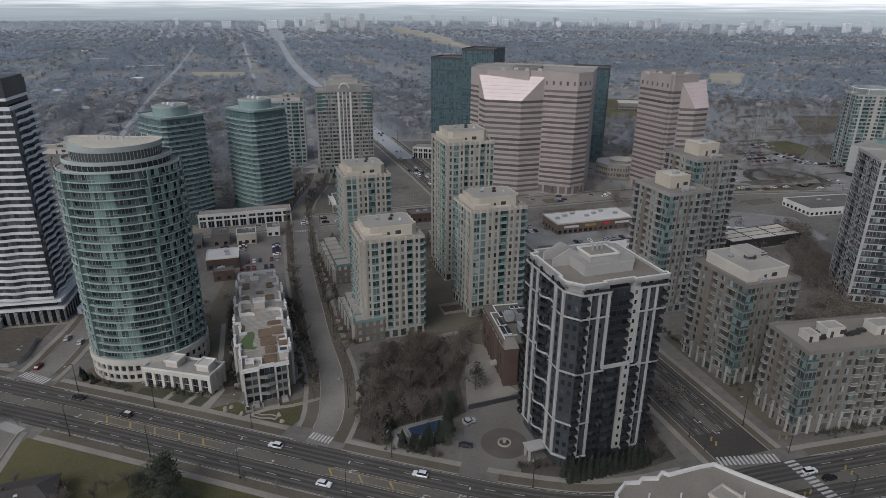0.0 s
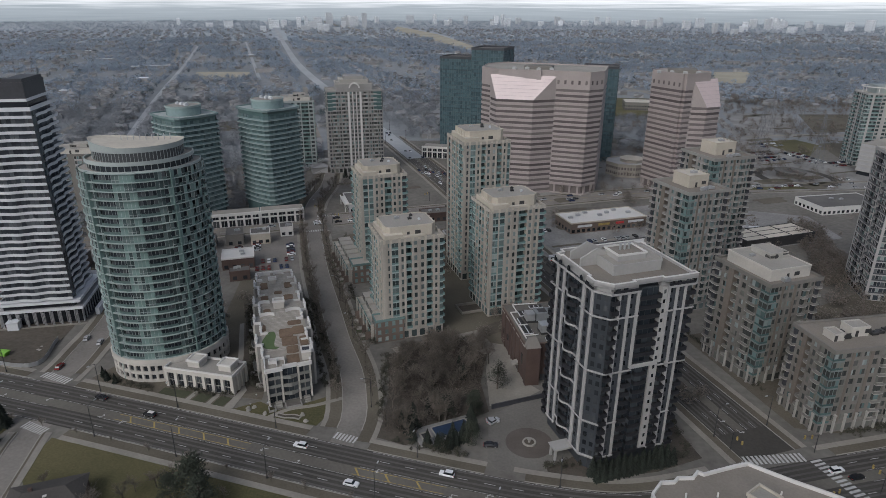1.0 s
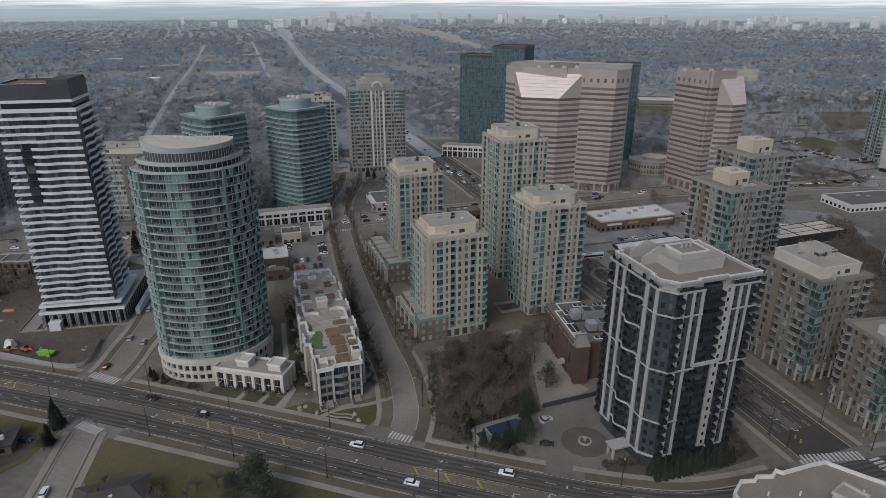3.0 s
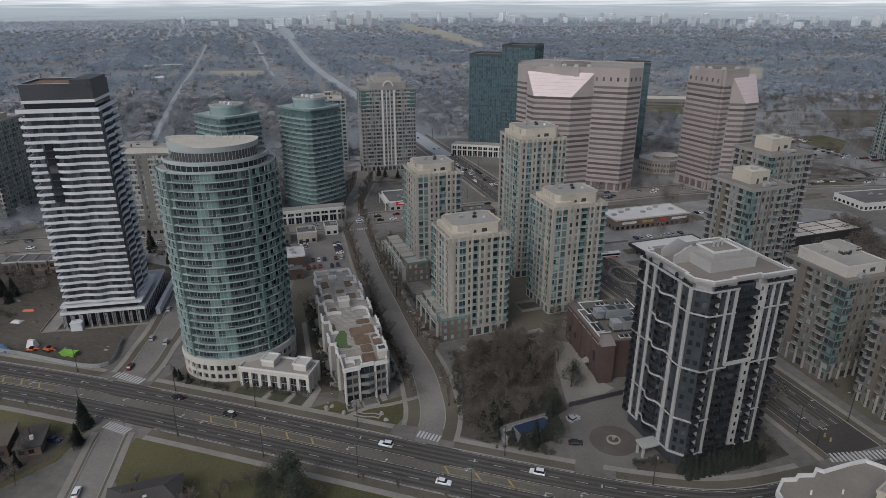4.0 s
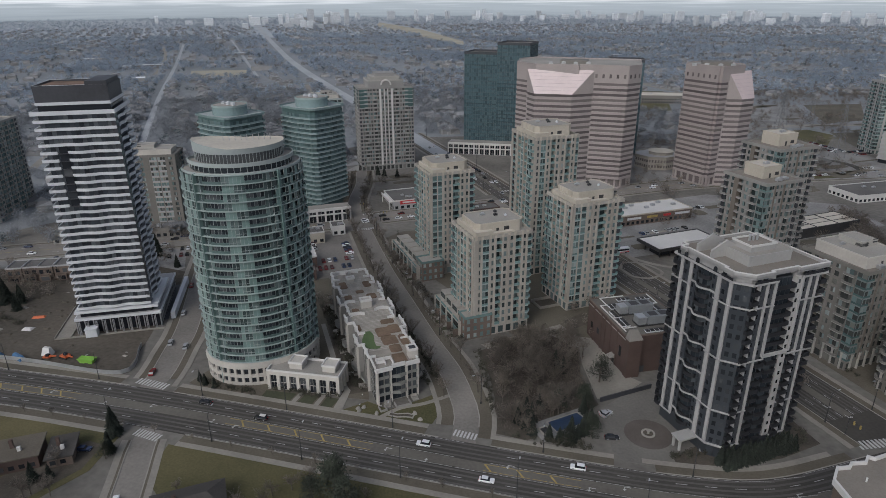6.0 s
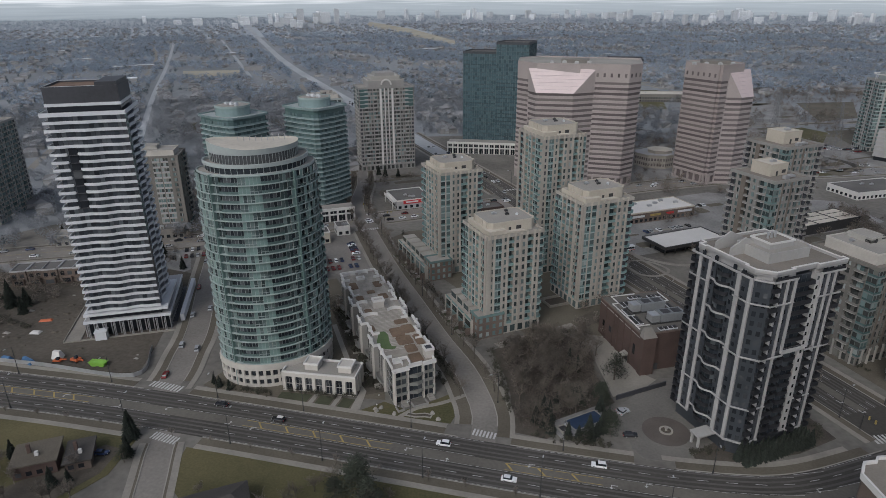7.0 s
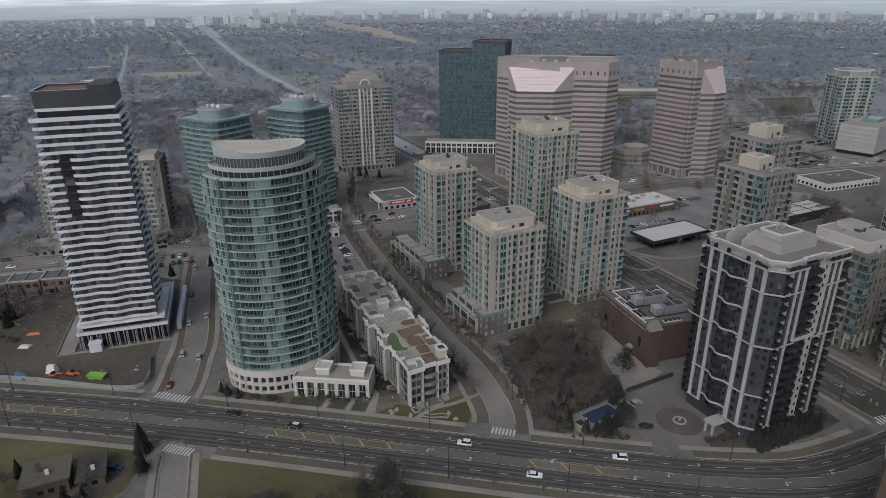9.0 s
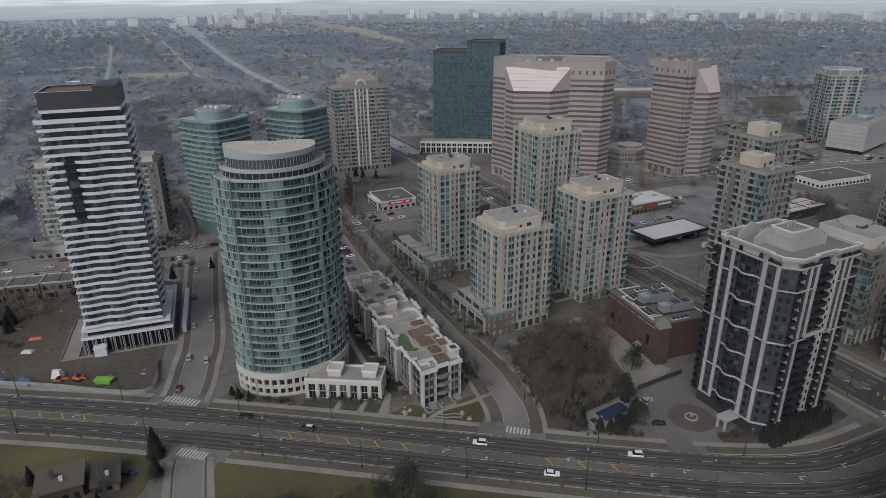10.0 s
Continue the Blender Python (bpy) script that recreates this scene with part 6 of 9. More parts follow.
    taper = lambda k: 0.35 + 1.1 * math.sin(math.pi * (k + 0.5) / len(spine)) ** 0.6
    turf = [(p - (p - q) * taper(k))[:] for k, (p, q) in enumerate(zip(spine, sides(spine, -1.2)))] + [(p - (p - q) * taper(k))[:] for k, (p, q) in enumerate(zip(spine, sides(spine, 1.2)))][::-1]
    part("turf", Shape().prism(turf, H + 0.1, H + 0.2), TURF, root, "green artificial turf")
    for x, yy, s, hh in ((4.6, 41.5, 3.3, 3.2), (4.2, 69.5, 2.4, 2.2)):
        b = Shape().box(x, x + s, yy, yy + s, H, H + hh, 0).rim(rect(x - 0.2, x + s + 0.2, yy - 0.2, yy + s + 0.2), 0.5, H + hh - 0.5, H + hh + 0.35, 1)
        part("stair_box", b, [PALE_STONE, WHITE], root)
    # the rows are drawn narrower and longer than they are
    for ob in root.children:
        ob.matrix_local = pose(0, 3.5, 0) @ Matrix.Diagonal((1.185, 0.85, 1, 1))
    rows = set(root.children)
    part("house_section", Shape().prism([(0.35, -3.55), (14.6, -2.35), (14.6, 3.6), (0.35, 3.6)], 0, H), TERRACE_WALL, root)
    part("front_roof", Shape().prism([(0.5, -3.4), (14.4, -2.2), (14.4, 3.8), (0.5, 3.8)], H, H + 0.1), PAVER, root)
    part("stair_box", Shape().box(12.2, 15.0, -0.9, 2.2, H - 1.2, H + 3.2, 0).rim(rect(12.0, 15.2, -1.1, 2.4), 0.45, H + 2.8, H + 3.55, 1), [PALE_STONE, WHITE], root)
    part("stair_well", Shape().box(12.5, 14.7, -0.6, 1.9, H + 3.2, H + 3.24), DARK_PANEL, root)
    for x0, x1, y0, y1 in ((14.2, 14.7, -2.3, -0.9), (14.2, 14.7, 2.2, 3.6), (0.2, 0.6, -3.4, 3.6)):
        wall("parapet", WHITE, x0, x1, y0, y1, H, H + 1.0)
    for x0, x1, y0, y1 in ((1.6, 6.6, 1.0, 1.25), (6.4, 6.65, -2.2, 1.0), (4.0, 4.25, -2.2, 1.0), (1.6, 4.0, -0.7, -0.45), (1.6, 1.85, -0.45, 1.0)):
        wall("terrace_screen", WHITE, x0, x1, y0, y1, H, H + 1.2)
    part("planter", Shape().box(7.4, 11.4, -1.8, 3.2, H + 0.1, H + 0.42), TIMBER, root)
    side_glass = Shape()
    for z in (0.4, 3.4, 6.4, 9.4):
        for y0, y1 in ((-2.6, -0.2), (0.4, 3.0)):
            side_glass.box(0.27, 0.36, y0, y1, z, z + 2.4)
            side_glass.box(14.58, 14.68, y0, y1, z, z + 2.4)
    part("glazing", side_glass, [GLASS_BLUE], root)["kind"] = "stuff"
    rows |= set(ob for ob in root.children if ob not in rows)
    # street front: three stepped bays of glass between pale piers
    for s, out in ((0, 1.7), (4.3, 1.2), (9.3, 1.2), (12.9, 0.9)):
        wall("front_pier", PALE_STONE, s, s + 0.45, -out, 0.1, 0, H + 0.3)
    wall("front_pier", TERRACE_WALL, 2.4, 2.7, -0.5, 0.1, 0, H - 0.3)
    wall("front_pier", TERRACE_WALL, 11.2, 11.5, -0.5, 0.1, 0, H - 0.3)
    glass = Shape()
    for z in (0.3, 3.3, 6.3, 9.3):
        for a, b in ((0.6, 2.35), (2.75, 4.2), (5.0, 6.4), (6.5, 7.9), (8.0, 9.2), (10.0, 11.15), (11.55, 12.85)):
            glass.box(a, b, -0.12, 0.0, z - 0.15, z + 2.5)
        wall("floor_band", TERRACE_WALL, 0.6, 12.9, -0.25, -0.02, z - 0.45, z - 0.15)
        if z > 1:
            part("front_balcony", Shape().prism([(4.9, 0), (4.9, -1.5), (7.0, -2.3), (9.2, -1.5), (9.2, 0)], z - 0.3, z - 0.1, 0).prism([(4.9, -1.5), (7.0, -2.3), (9.2, -1.5), (9.15, -1.42), (7.0, -2.2), (4.95, -1.42)], z - 0.1, z + 0.85, 1), [TERRACE_WALL, RAIL_GREY], root)
            for a, b in ((0.66, 4.2), (9.96, 12.8)):
                part("front_balcony", Shape().box(a, b, -1.2, 0, z - 0.3, z - 0.12, 0).box(a, b, -1.2, -1.13, z - 0.12, z + 0.8, 1), [TERRACE_WALL, RAIL_GREY], root)
    for a, b, out in ((-0.3, 4.9, 1.8), (4.95, 9.25, 0.7), (9.3, 13.7, 1.3)):
        wall("front_cornice", WHITE, a, b, -out, 0.0, H - 0.35, H + 0.05)
        wall("parapet", WHITE, a + 0.1, b, -out + 0.1, -out + 0.5, H + 0.05, H + 1.0)
    for a in (2.0, 10.5):
        part("front_steps", Shape().box(a, a + 1.8, -3.6, -1, 0, 0.35).box(a, a + 1.8, -2.8, -1, 0.35, 0.7).box(a, a + 1.8, -2.0, -1, 0.7, 1.05), KERB, root)
    for a, b in ((4.6, 9.4), (-0.4, 1.8)):
        part("garden_wall", Shape().box(a, b, -5.2, -4.9, 0, 0.8).box(a, a + 0.3, -4.9, -2.4, 0, 0.8).box(b - 0.3, b, -4.9, -2.4, 0, 0.8), TERRACE_WALL, root)
    part("glazing", glass, [GLASS_BLUE], root)["kind"] = "stuff"
    for ob in root.children:
        if ob not in rows:
            ob.matrix_local = pose(0.35, -3.55, 0, 0, 0, 4.8) @ Matrix.Diagonal((1.06, 1, 1, 1))
    return root


terrace_building()


# rounded teal towers with a drum on top
def teal_tower(x, y, turn, H, label):
    root = thing("teal_tower", label, "tower block", x, y, 0, turn, "teal glass towers")
    W, D, fh = 28.5, 26.0, 2.72
    corner = lambda w, d, c: [(-w / 2 + c, -d / 2), (0, -d / 2 - 1.1), (w / 2 - c, -d / 2), (w / 2, -d / 2 + c), (w / 2 + 1.0, 0), (w / 2, d / 2 - c), (w / 2 - c, d / 2), (0, d / 2 + 1.0), (-w / 2 + c, d / 2), (-w / 2, d / 2 - c), (-w / 2 - 1.0, 0), (-w / 2, -d / 2 + c)]
    part("core", Shape().prism(corner(W - 1.4, D - 1.4, 1.9), 0, H, 0), TEAL_DEEP, root)
    rest, rails = Shape(), Shape()
    n = int((H - 8) / fh)
    for f in range(n):
        z = 8 + f * fh
        part("floor_slab", Shape().prism(corner(W + 0.5, D + 0.5, 2.0), z - 0.14, z + 0.14), SLAB_TEAL, root)
        poly, inner = corner(W + 0.2, D + 0.2, 2.0), corner(W - 1.3, D - 1.3, 1.9)
        for a, b in zip(poly, poly[1:] + poly[:1]):
            dx, dy = b[0] - a[0], b[1] - a[1]
            L = math.hypot(dx, dy)
            nx, ny = dy / L * -0.08, -dx / L * -0.08
            rails.prism([a, b, (b[0] + nx, b[1] + ny), (a[0] + nx, a[1] + ny)], z + 0.12, z + 0.95)
        for a, b in zip(inner, inner[1:] + inner[:1]):
            L = math.hypot(b[0] - a[0], b[1] - a[1])
            m = max(1, int(L / 1.5))
            for i in range(m):
                p = [a[0] + (b[0] - a[0]) * (i + 0.05) / m, a[1] + (b[1] - a[1]) * (i + 0.05) / m]
                q = [a[0] + (b[0] - a[0]) * (i + 0.95) / m, a[1] + (b[1] - a[1]) * (i + 0.95) / m]
                out = 0.3 if (i * 7 + f // 6) % 9 == 0 else 0.08
                ex, ey = (b[1] - a[1]) / L * out, -(b[0] - a[0]) / L * out
                rest.prism([tuple(p), (p[0] + ex, p[1] + ey), (q[0] + ex, q[1] + ey), tuple(q)][::-1], z + 0.14, z + fh - 0.14)
    part("balcony_rail", rails, SPANDREL, root)["kind"] = "stuff"
    part("glazing", rest, GLASS_DEEP, root)["kind"] = "stuff"
    part("roof", Shape().prism(corner(W + 0.4, D + 0.4, 2.0), H - 0.2, H + 0.3, 0, 1).rim(corner(W + 0.6, D + 0.6, 2.0), 0.3, H, H + 1.0, 0), [SPANDREL, SLAB_GREY], root)
    drum = Shape().prism(ellipse(0, 0, 9.2, 9.2, 40), H + 0.3, H + 5.2, 0, 1).rim(ellipse(0, 0, 9.4, 9.4, 40), 0.3, H + 4.6, H + 5.6, 2)
    part("drum", drum, [SPANDREL, GRAVEL, SLAB_TEAL], root, "round teal mechanical drum")
    for i in range(5):
        roof_unit(root, -5 + 2.1 * i, -1.5 + 1.5 * (i % 2), H + 5.2, 1.8, 1.6, 1.2, WHITE_METAL)
    return root


teal_tower(-213, 328, -22, 62, "rounded teal glass tower ringed by balconies")
teal_tower(-247, 297, -22, 61, "rounded teal glass tower ringed by balconies")


def link_podium(corner, turn, W, D, H, label):
    """White two-storey shop front in square frames."""
    root = thing("white_podium", label, "podium building", *corner, 0, turn, "white podiums")
    s, g = Shape().box(0, W, 0.4, D, 0, H, 0), Shape()
    n = int(W / 4.2)
    for i in range(n + 1):
        s.box(W * i / n - 0.35, W * i / n + 0.35, 0, 0.5, 0, H, 0)
    s.box(-0.3, W + 0.3, -0.1, 0.5, H - 1.0, H + 0.6, 0)
    s.box(-0.3, W + 0.3, -0.05, 0.5, H * 0.52, H * 0.52 + 0.7, 0)
    for i in range(n):
        for z0, z1 in ((0.2, H * 0.5), (H * 0.52 + 0.9, H - 1.2)):
            for h in (0, 1):
                a = W * i / n + 0.5 + h * (W / n - 1) / 2
                g.box(a, a + (W / n - 1) / 2 - 0.15, 0.3, 0.4, z0, z1)
    part("body", s, WHITE, root)
    part("glazing", g, GLASS_DARK, root)["kind"] = "stuff"
    part("roof", Shape().box(0.2, W - 0.2, 0.6, D - 0.2, H, H + 0.1), GRAVEL, root)
    return root


link_podium((-228, 284), 33, 26, 10, 7.5, "white shop podium in square frames")
link_podium((-206, 299), 33, 24, 10, 7.5, "white shop podium in square frames")


# grey-beige tower with white central piers
def arch_tower():
    W, D, H = 40.0, 22.0, 60.0
    st = style(GLASS_GREY, GREY_WARM, GREY_PANEL, GREY_STONE, GREY_STONE, 0.6, 0.9, False, pier=WHITE, glass2=GLASS_PALE, mix=0.25)
    front = [("W", 1.8), ("W", 1.8), ("B", 2.4), ("W", 1.6), ("W", 1.6), ("P", 0.5), ("B", 2.4), ("W", 1.8), ("Q", 1.2), ("W", 1.9), ("Q", 0.5), ("W", 1.9), ("Q", 0.5), ("W", 1.9), ("Q", 1.2), ("W", 1.8), ("B", 2.4), ("P", 0.5), ("W", 1.6), ("W", 1.6), ("B", 2.4), ("W", 1.8), ("W", 1.8)]
    left = [("W", 2), ("B", 2.4), ("W", 2), ("B", 2.4), ("W", 2), ("W", 2), ("B", 2.4), ("W", 2)]

    def crown(root):
        s = Shape().box(7, W - 7, 0.3, D - 2, H, H + 5, 0).box(10, W - 10, 0.6, D - 3, H + 5, H + 7.6, 1).box(13, 27, 4, D - 5, H + 7.6, H + 10, 0)
        s.rim(rect(6.8, W - 6.8, 0.1, D - 1.8), 0.3, H + 4.7, H + 5.5, 1).rim(rect(9.6, W - 9.6, 0.4, D - 2.8), 0.3, H + 7.3, H + 8.1, 1)
        part("crown", s, [GREY_WARM, BEIGE_LIGHT], root)
        a = Shape()
        for k in range(10):
            t0, t1 = math.pi * k / 10, math.pi * (k + 1) / 10
            for r0, r1 in ((3.0, 4.0),):
                q = [(20 + r0 * math.cos(t0), H + 2 + r0 * math.sin(t0)), (20 + r1 * math.cos(t0), H + 2 + r1 * math.sin(t0)), (20 + r1 * math.cos(t1), H + 2 + r1 * math.sin(t1)), (20 + r0 * math.cos(t1), H + 2 + r0 * math.sin(t1))]
                a.face([(x, -0.6, z) for x, z in q])
                a.face([(x, 0.2, z) for x, z in q][::-1])
                a.face([(q[1][0], -0.6, q[1][1]), (q[1][0], 0.2, q[1][1]), (q[2][0], 0.2, q[2][1]), (q[2][0], -0.6, q[2][1])])
        part("arch", a, WHITE, root)
        for k, L in ((0, W), (3, D), (1, D)):
            for s0, s1 in ((0.6, 6.4), (L - 6.4, L - 0.6)):
                g = Side(k, W, D).box(Shape(), s0, s1, 0.3, 0.5, H - 14, H - 0.7)
                for z in range(5):
                    Side(k, W, D).box(g, s0, s1, 0.5, 0.62, H - 14 + 2.75 * z, H - 13.6 + 2.75 * z, 1)
                part("corner_glass", g, [TEAL_DEEP, SLAB_GREY], root)
    return block_tower("arch_tower", "grey-beige apartment tower with white piers and arch", (-220, 417), 30, W, D, H, 2.75, 4, {0: front, 1: left, 2: front, 3: left}, st, 0, crown)


arch_tower()
st = style(GLASS_TEAL, SLAB_GREY, TEAL_PANEL, SLAB_TEAL, TEAL_RAIL, 0.8, 0.95)
block_tower("rear_tower", "grey-green apartment tower behind the teal ones", (-262, 420), 30, 26, 22, 50, 2.8, 3, {k: [("W", 2), ("B", 2.5), ("W", 2), ("W", 2), ("B", 2.5), ("W", 2)] for k in range(4)}, st, 0, beige_crown(26, 22, 50, 3))


# dark teal office slabs
def glass_slab(corner, turn, W, D, H, label, cap=None):
    root = thing("glass_slab_tower", label, "tower block", *corner, 0, turn, "dark glass towers")
    rest, mull = Shape(), Shape()
    fh = 3.0
    n = int(H / fh)
    for k in range(4):
        sd = Side(k, W, D)
        m = int(sd.length / 2.0)
        for f in range(n):
            z = f * H / n
            for i in range(m):
                sd.box(rest, sd.length * i / m + 0.08, sd.length * (i + 1) / m - 0.08, -0.05, 0.08, z + 0.8, z + H / n - 0.1, 0)
            sd.box(mull, 0, sd.length, -0.1, 0.12, z + 0.1, z + 0.75, 0)
        for i in range(m + 1):
            s = sd.length * i / m
            sd.box(mull, s - 0.1, s + 0.1, -0.1, 0.25, 0, H, 1)
    part("core", Shape().box(0.3, W - 0.3, 0.3, D - 0.3, 0, H, 0), DARK_PANEL, root)
    part("glazing", rest, GLASS_SLAB, root)["kind"] = "stuff"
    part("spandrel_grid", mull, [GLASS_SLAB, SLAB_GRID], root)["kind"] = "stuff"
    part("roof", Shape().box(0, W, 0, D, H, H + 0.3, 1).rim(rect(-0.3, W + 0.3, -0.3, D + 0.3), 0.3, H - 0.5, H + 1.4, 0), [DARK_PANEL, GRAVEL_DARK], root)
    return root


glass_slab((-165, 516), -6, 30, 26, 77.5, "dark teal glass office tower")
glass_slab((-136, 506), -6, 26, 28, 85.5, "taller dark glass office slab")
glass_slab((-50, 520), 0, 27, 22, 73, "dark teal glass tower behind the pink offices")
link_podium((-172, 488), 4, 60, 14, 9, "pale columned podium of the glass tower")


# pink banded offices
def banded(root, poly, z0, n, fh, wall, glass):
    """Storeys of solid band below and glass band above, each a part."""
    data = [Shape().prism(poly, 0, fh * 0.5).mesh("granite_band", [wall]), Shape().prism(shrink(poly, 0.35), fh * 0.5, fh).mesh("glass_band", [glass])]
    for f in range(n):
        for name, me in zip(("granite_band", "glass_band"), data):
            piece(name, me, root, pose(0, 0, z0 + f * fh))


def pink_office(x, y, main, H, dots_on, label):
    """Banded granite and tinted glass over a colonnade, with a crown of small windows. main: outline round (x, y)."""
    root = thing("pink_office_tower", label, "office tower", x, y, 0, 0, "pink office towers")
    fh = 3.3
    n = int((H - 14) / fh)
    banded(root, main, 6, n, fh, PINK, GLASS_BROWN)
    part("crown_band", Shape().prism(main, 6 + n * fh, H), PINK, root)
    part("plinth", Shape().prism(main, 0, 0.8), PINK, root)
    part("lobby", Shape().prism(shrink(main, 1.4), 0.8, 6), GLASS_BROWN, root)
    m = len(main)
    for i in range(m):
        a, b = Vector(main[i]), Vector(main[(i + 1) % m])
        L = (b - a).length
        turn = math.degrees(math.atan2(b.y - a.y, b.x - a.x))
        for k in range(max(1, int(L / 4.5))):
            p = a.lerp(b, (k + 0.5) / max(1, int(L / 4.5)))
            piece("column", shared(("column", "pink"), lambda s: s.box(-0.6, 0.6, 0.05, 1.2, 0.8, 6), [PINK]), root, pose(p.x, p.y, 0, 0, 0, turn))
        if i in dots_on:
            for k in range(int(L / 4.2)):
                p = a.lerp(b, (k + 0.5) / int(L / 4.2))
                piece("crown_window", shared(("crown_window",), lambda s: s.box(-0.7, 0.7, -0.06, 0.1, 0, 2.4), [GLASS_BROWN]), root, pose(p.x, p.y, H - 7.2, 0, 0, turn))
    part("roof", Shape().prism(shrink(main, 0.4), H, H + 0.15, 0).rim(main, 0.5, H - 0.2, H + 0.9, 1), [GRAVEL, PINK], root)
    c = sum((Vector(p) for p in main), Vector((0, 0))) / m
    part("penthouse", Shape().box(c.x - 9, c.x + 9, c.y - 6, c.y + 6, H, H + 2.4), BEIGE, root)
    for k in range(4):
        roof_unit(root, c.x - 16 + 8 * k, c.y - 12 + 3 * (k % 2), H + 0.15, 2.6, 2, 1.5)
    return root


def sloped_wing(x, y, turn, W, inner, depth, z_low, z_high, label):
    """A wing in front whose top slopes back, glazed in pale pink. inner: (left, right) insets of its lower edge."""
    root = thing("sloped_wing", label, "office wing", x, y, 0, turn, "pink office towers")
    poly = [(0, depth), (inner[0], 0), (W - inner[1], 0), (W, depth)]
    n = int(z_low / 3.3)
    fh = z_low / n
    banded(root, poly, 0, n, fh, PINK, GLASS_BROWN)
    a = [(inner[0], 0, z_low), (W - inner[1], 0, z_low), (W, depth, z_high), (0, depth, z_high)]
    s = Shape()
    s.v = a + [(0, depth, z_low), (W, depth, z_low)]
    s.f = [(0, 1, 2, 3), (0, 3, 4), (1, 5, 2), (0, 4, 5, 1), (3, 2, 5, 4)]
    s.m = [0, 1, 1, 1, 1]
    part("slope", s, [PINK_GLASS, PINK], root, "sloped pale pink glazed roof")
    for i in range(1, 7):
        t = i / 7
        p, q = Vector(a[0]).lerp(Vector(a[3]), t), Vector(a[1]).lerp(Vector(a[2]), t)
        bar = Shape()
        branch(bar, p + Vector((0, -0.05, 0.1)), q + Vector((0, -0.05, 0.1)), 0.07, 0.07)
        part("glazing_bar", bar, PINK, root)
    return root


pink_office(-66, 415, [(-29, 1), (-1, 0), (-1, 2.2), (30, 0), (38, 10), (38, 48), (-34, 55), (-45, 40), (-43, 14)], 79, (0, 2, 3), "pink granite and tinted glass office tower")
sloped_wing(-100, 407, 1, 43, (6, 13), 9, 62, 76.5, "lower office wing with sloped pale pink roof")
R45 = lambda p: (p[0] * math.cos(radians(43)) - p[1] * math.sin(radians(43)), p[0] * math.sin(radians(43)) + p[1] * math.cos(radians(43)))
pink_office(19.5, 434.5, [R45(p) for p in [(0, 0), (1.5, 0), (1.5, -2), (22, -2), (28, 4), (28, 26), (22, 32), (6, 32), (0, 27)]], 78, (6, 8), "pink granite banded office tower with a sloped corner")
wing = sloped_wing(*(Vector((19.5, 434.5)) + Vector(R45((8, -8)))), 43, 21, (8, 1.0), 6.5, 58, 75, "slanted pale glazed corner of the office tower")

octagon = thing("octagon_pavilion", "low octagonal granite pavilion with pale roof", "office pavilion", -8.5, 487)
oc = ellipse(0, 0, 16.5, 15.5, 8, radians(22.5), radians(22.5) + 2 * math.pi)
part("wall", Shape().prism(oc, 0, 9.0).rim(shrink(oc, -0.3), 0.6, 8.6, 9.8), PINK_DULL, octagon)
for k in range(8):
    p, q = Vector(oc[k]), Vector(oc[(k + 1) % 8])
    run = (q - p).normalized()
    for f in range(2):
        for i in range(6):
            c = p.lerp(q, (i + 0.5) / 6)
            piece("window", shared(("window", "octagon"), lambda s: s.box(-0.62, 0.62, -0.06, 0.06, 0, 1.9), [GLASS_BROWN]), octagon, pose(c.x, c.y, 1.6 + 3.9 * f, 0, 0, math.degrees(math.atan2(run.y, run.x))))
part("roof", Shape().prism(shrink(oc, 0.5), 9.0, 9.15), GREY_PANEL, octagon, "grey flat roof")
part("lantern_roof", Shape().prism([(x * 0.56 + 3.0, y * 0.56 + 2.0) for x, y in oc], 9.15, 11.4, 0).loft([(x * 0.6 + 3.0, y * 0.6 + 2.0) for x, y in oc], [(x * 0.2 + 3.0, y * 0.2 + 2.0) for x, y in oc], 11.4, 12.6, 1), [PINK_DULL, CREAM_ROOF], octagon, "pale raised octagonal roof")


# blocks at the edges of the view
st = style(GLASS_PALE, BEIGE, GREY_PANEL, BEIGE_LIGHT, BEIGE_LIGHT, 0.9, 1.0, mix=0.45, glass2=GLASS_GREY)
block_tower("slab_block", "long beige apartment slab with dark window bays", (-327, 254), 23, 60, 18, 41, 2.8, 3.5, {0: [("P", 1.2), ("G", 2.8), ("P", 0.4), ("G", 2.8), ("P", 1.0), ("W", 1.8), ("P", 1.0)] * 4, 1: [("W", 2.5), ("P", 1), ("W", 2.5), ("B", 3)], 2: [("W", 2)] * 14, 3: [("W", 2.5), ("P", 1), ("W", 2.5), ("B", 3)]}, st, 0, beige_crown(60, 18, 41, 3), category="apartment block")
st = style(GLASS_PALE, BEIGE_LIGHT, BEIGE_LIGHT, CREAM, RAIL_GREY, 0.8, 0.9)
block_tower("gridded_block", "old beige block with a grid of balconies", (-400, 250), 20, 22, 40, 54, 2.8, 3, {k: [("B", 3), ("W", 2)] * 5 for k in range(4)}, st, 0, beige_crown(22, 40, 54, 3), category="apartment block")
st = style(GLASS_BLUE, GREY_STONE, SLATE, STONE_PALE, SLATE, 0.6, 1.0, pier=STONE_PALE, mix=0.25, glass2=GLASS_PALE)
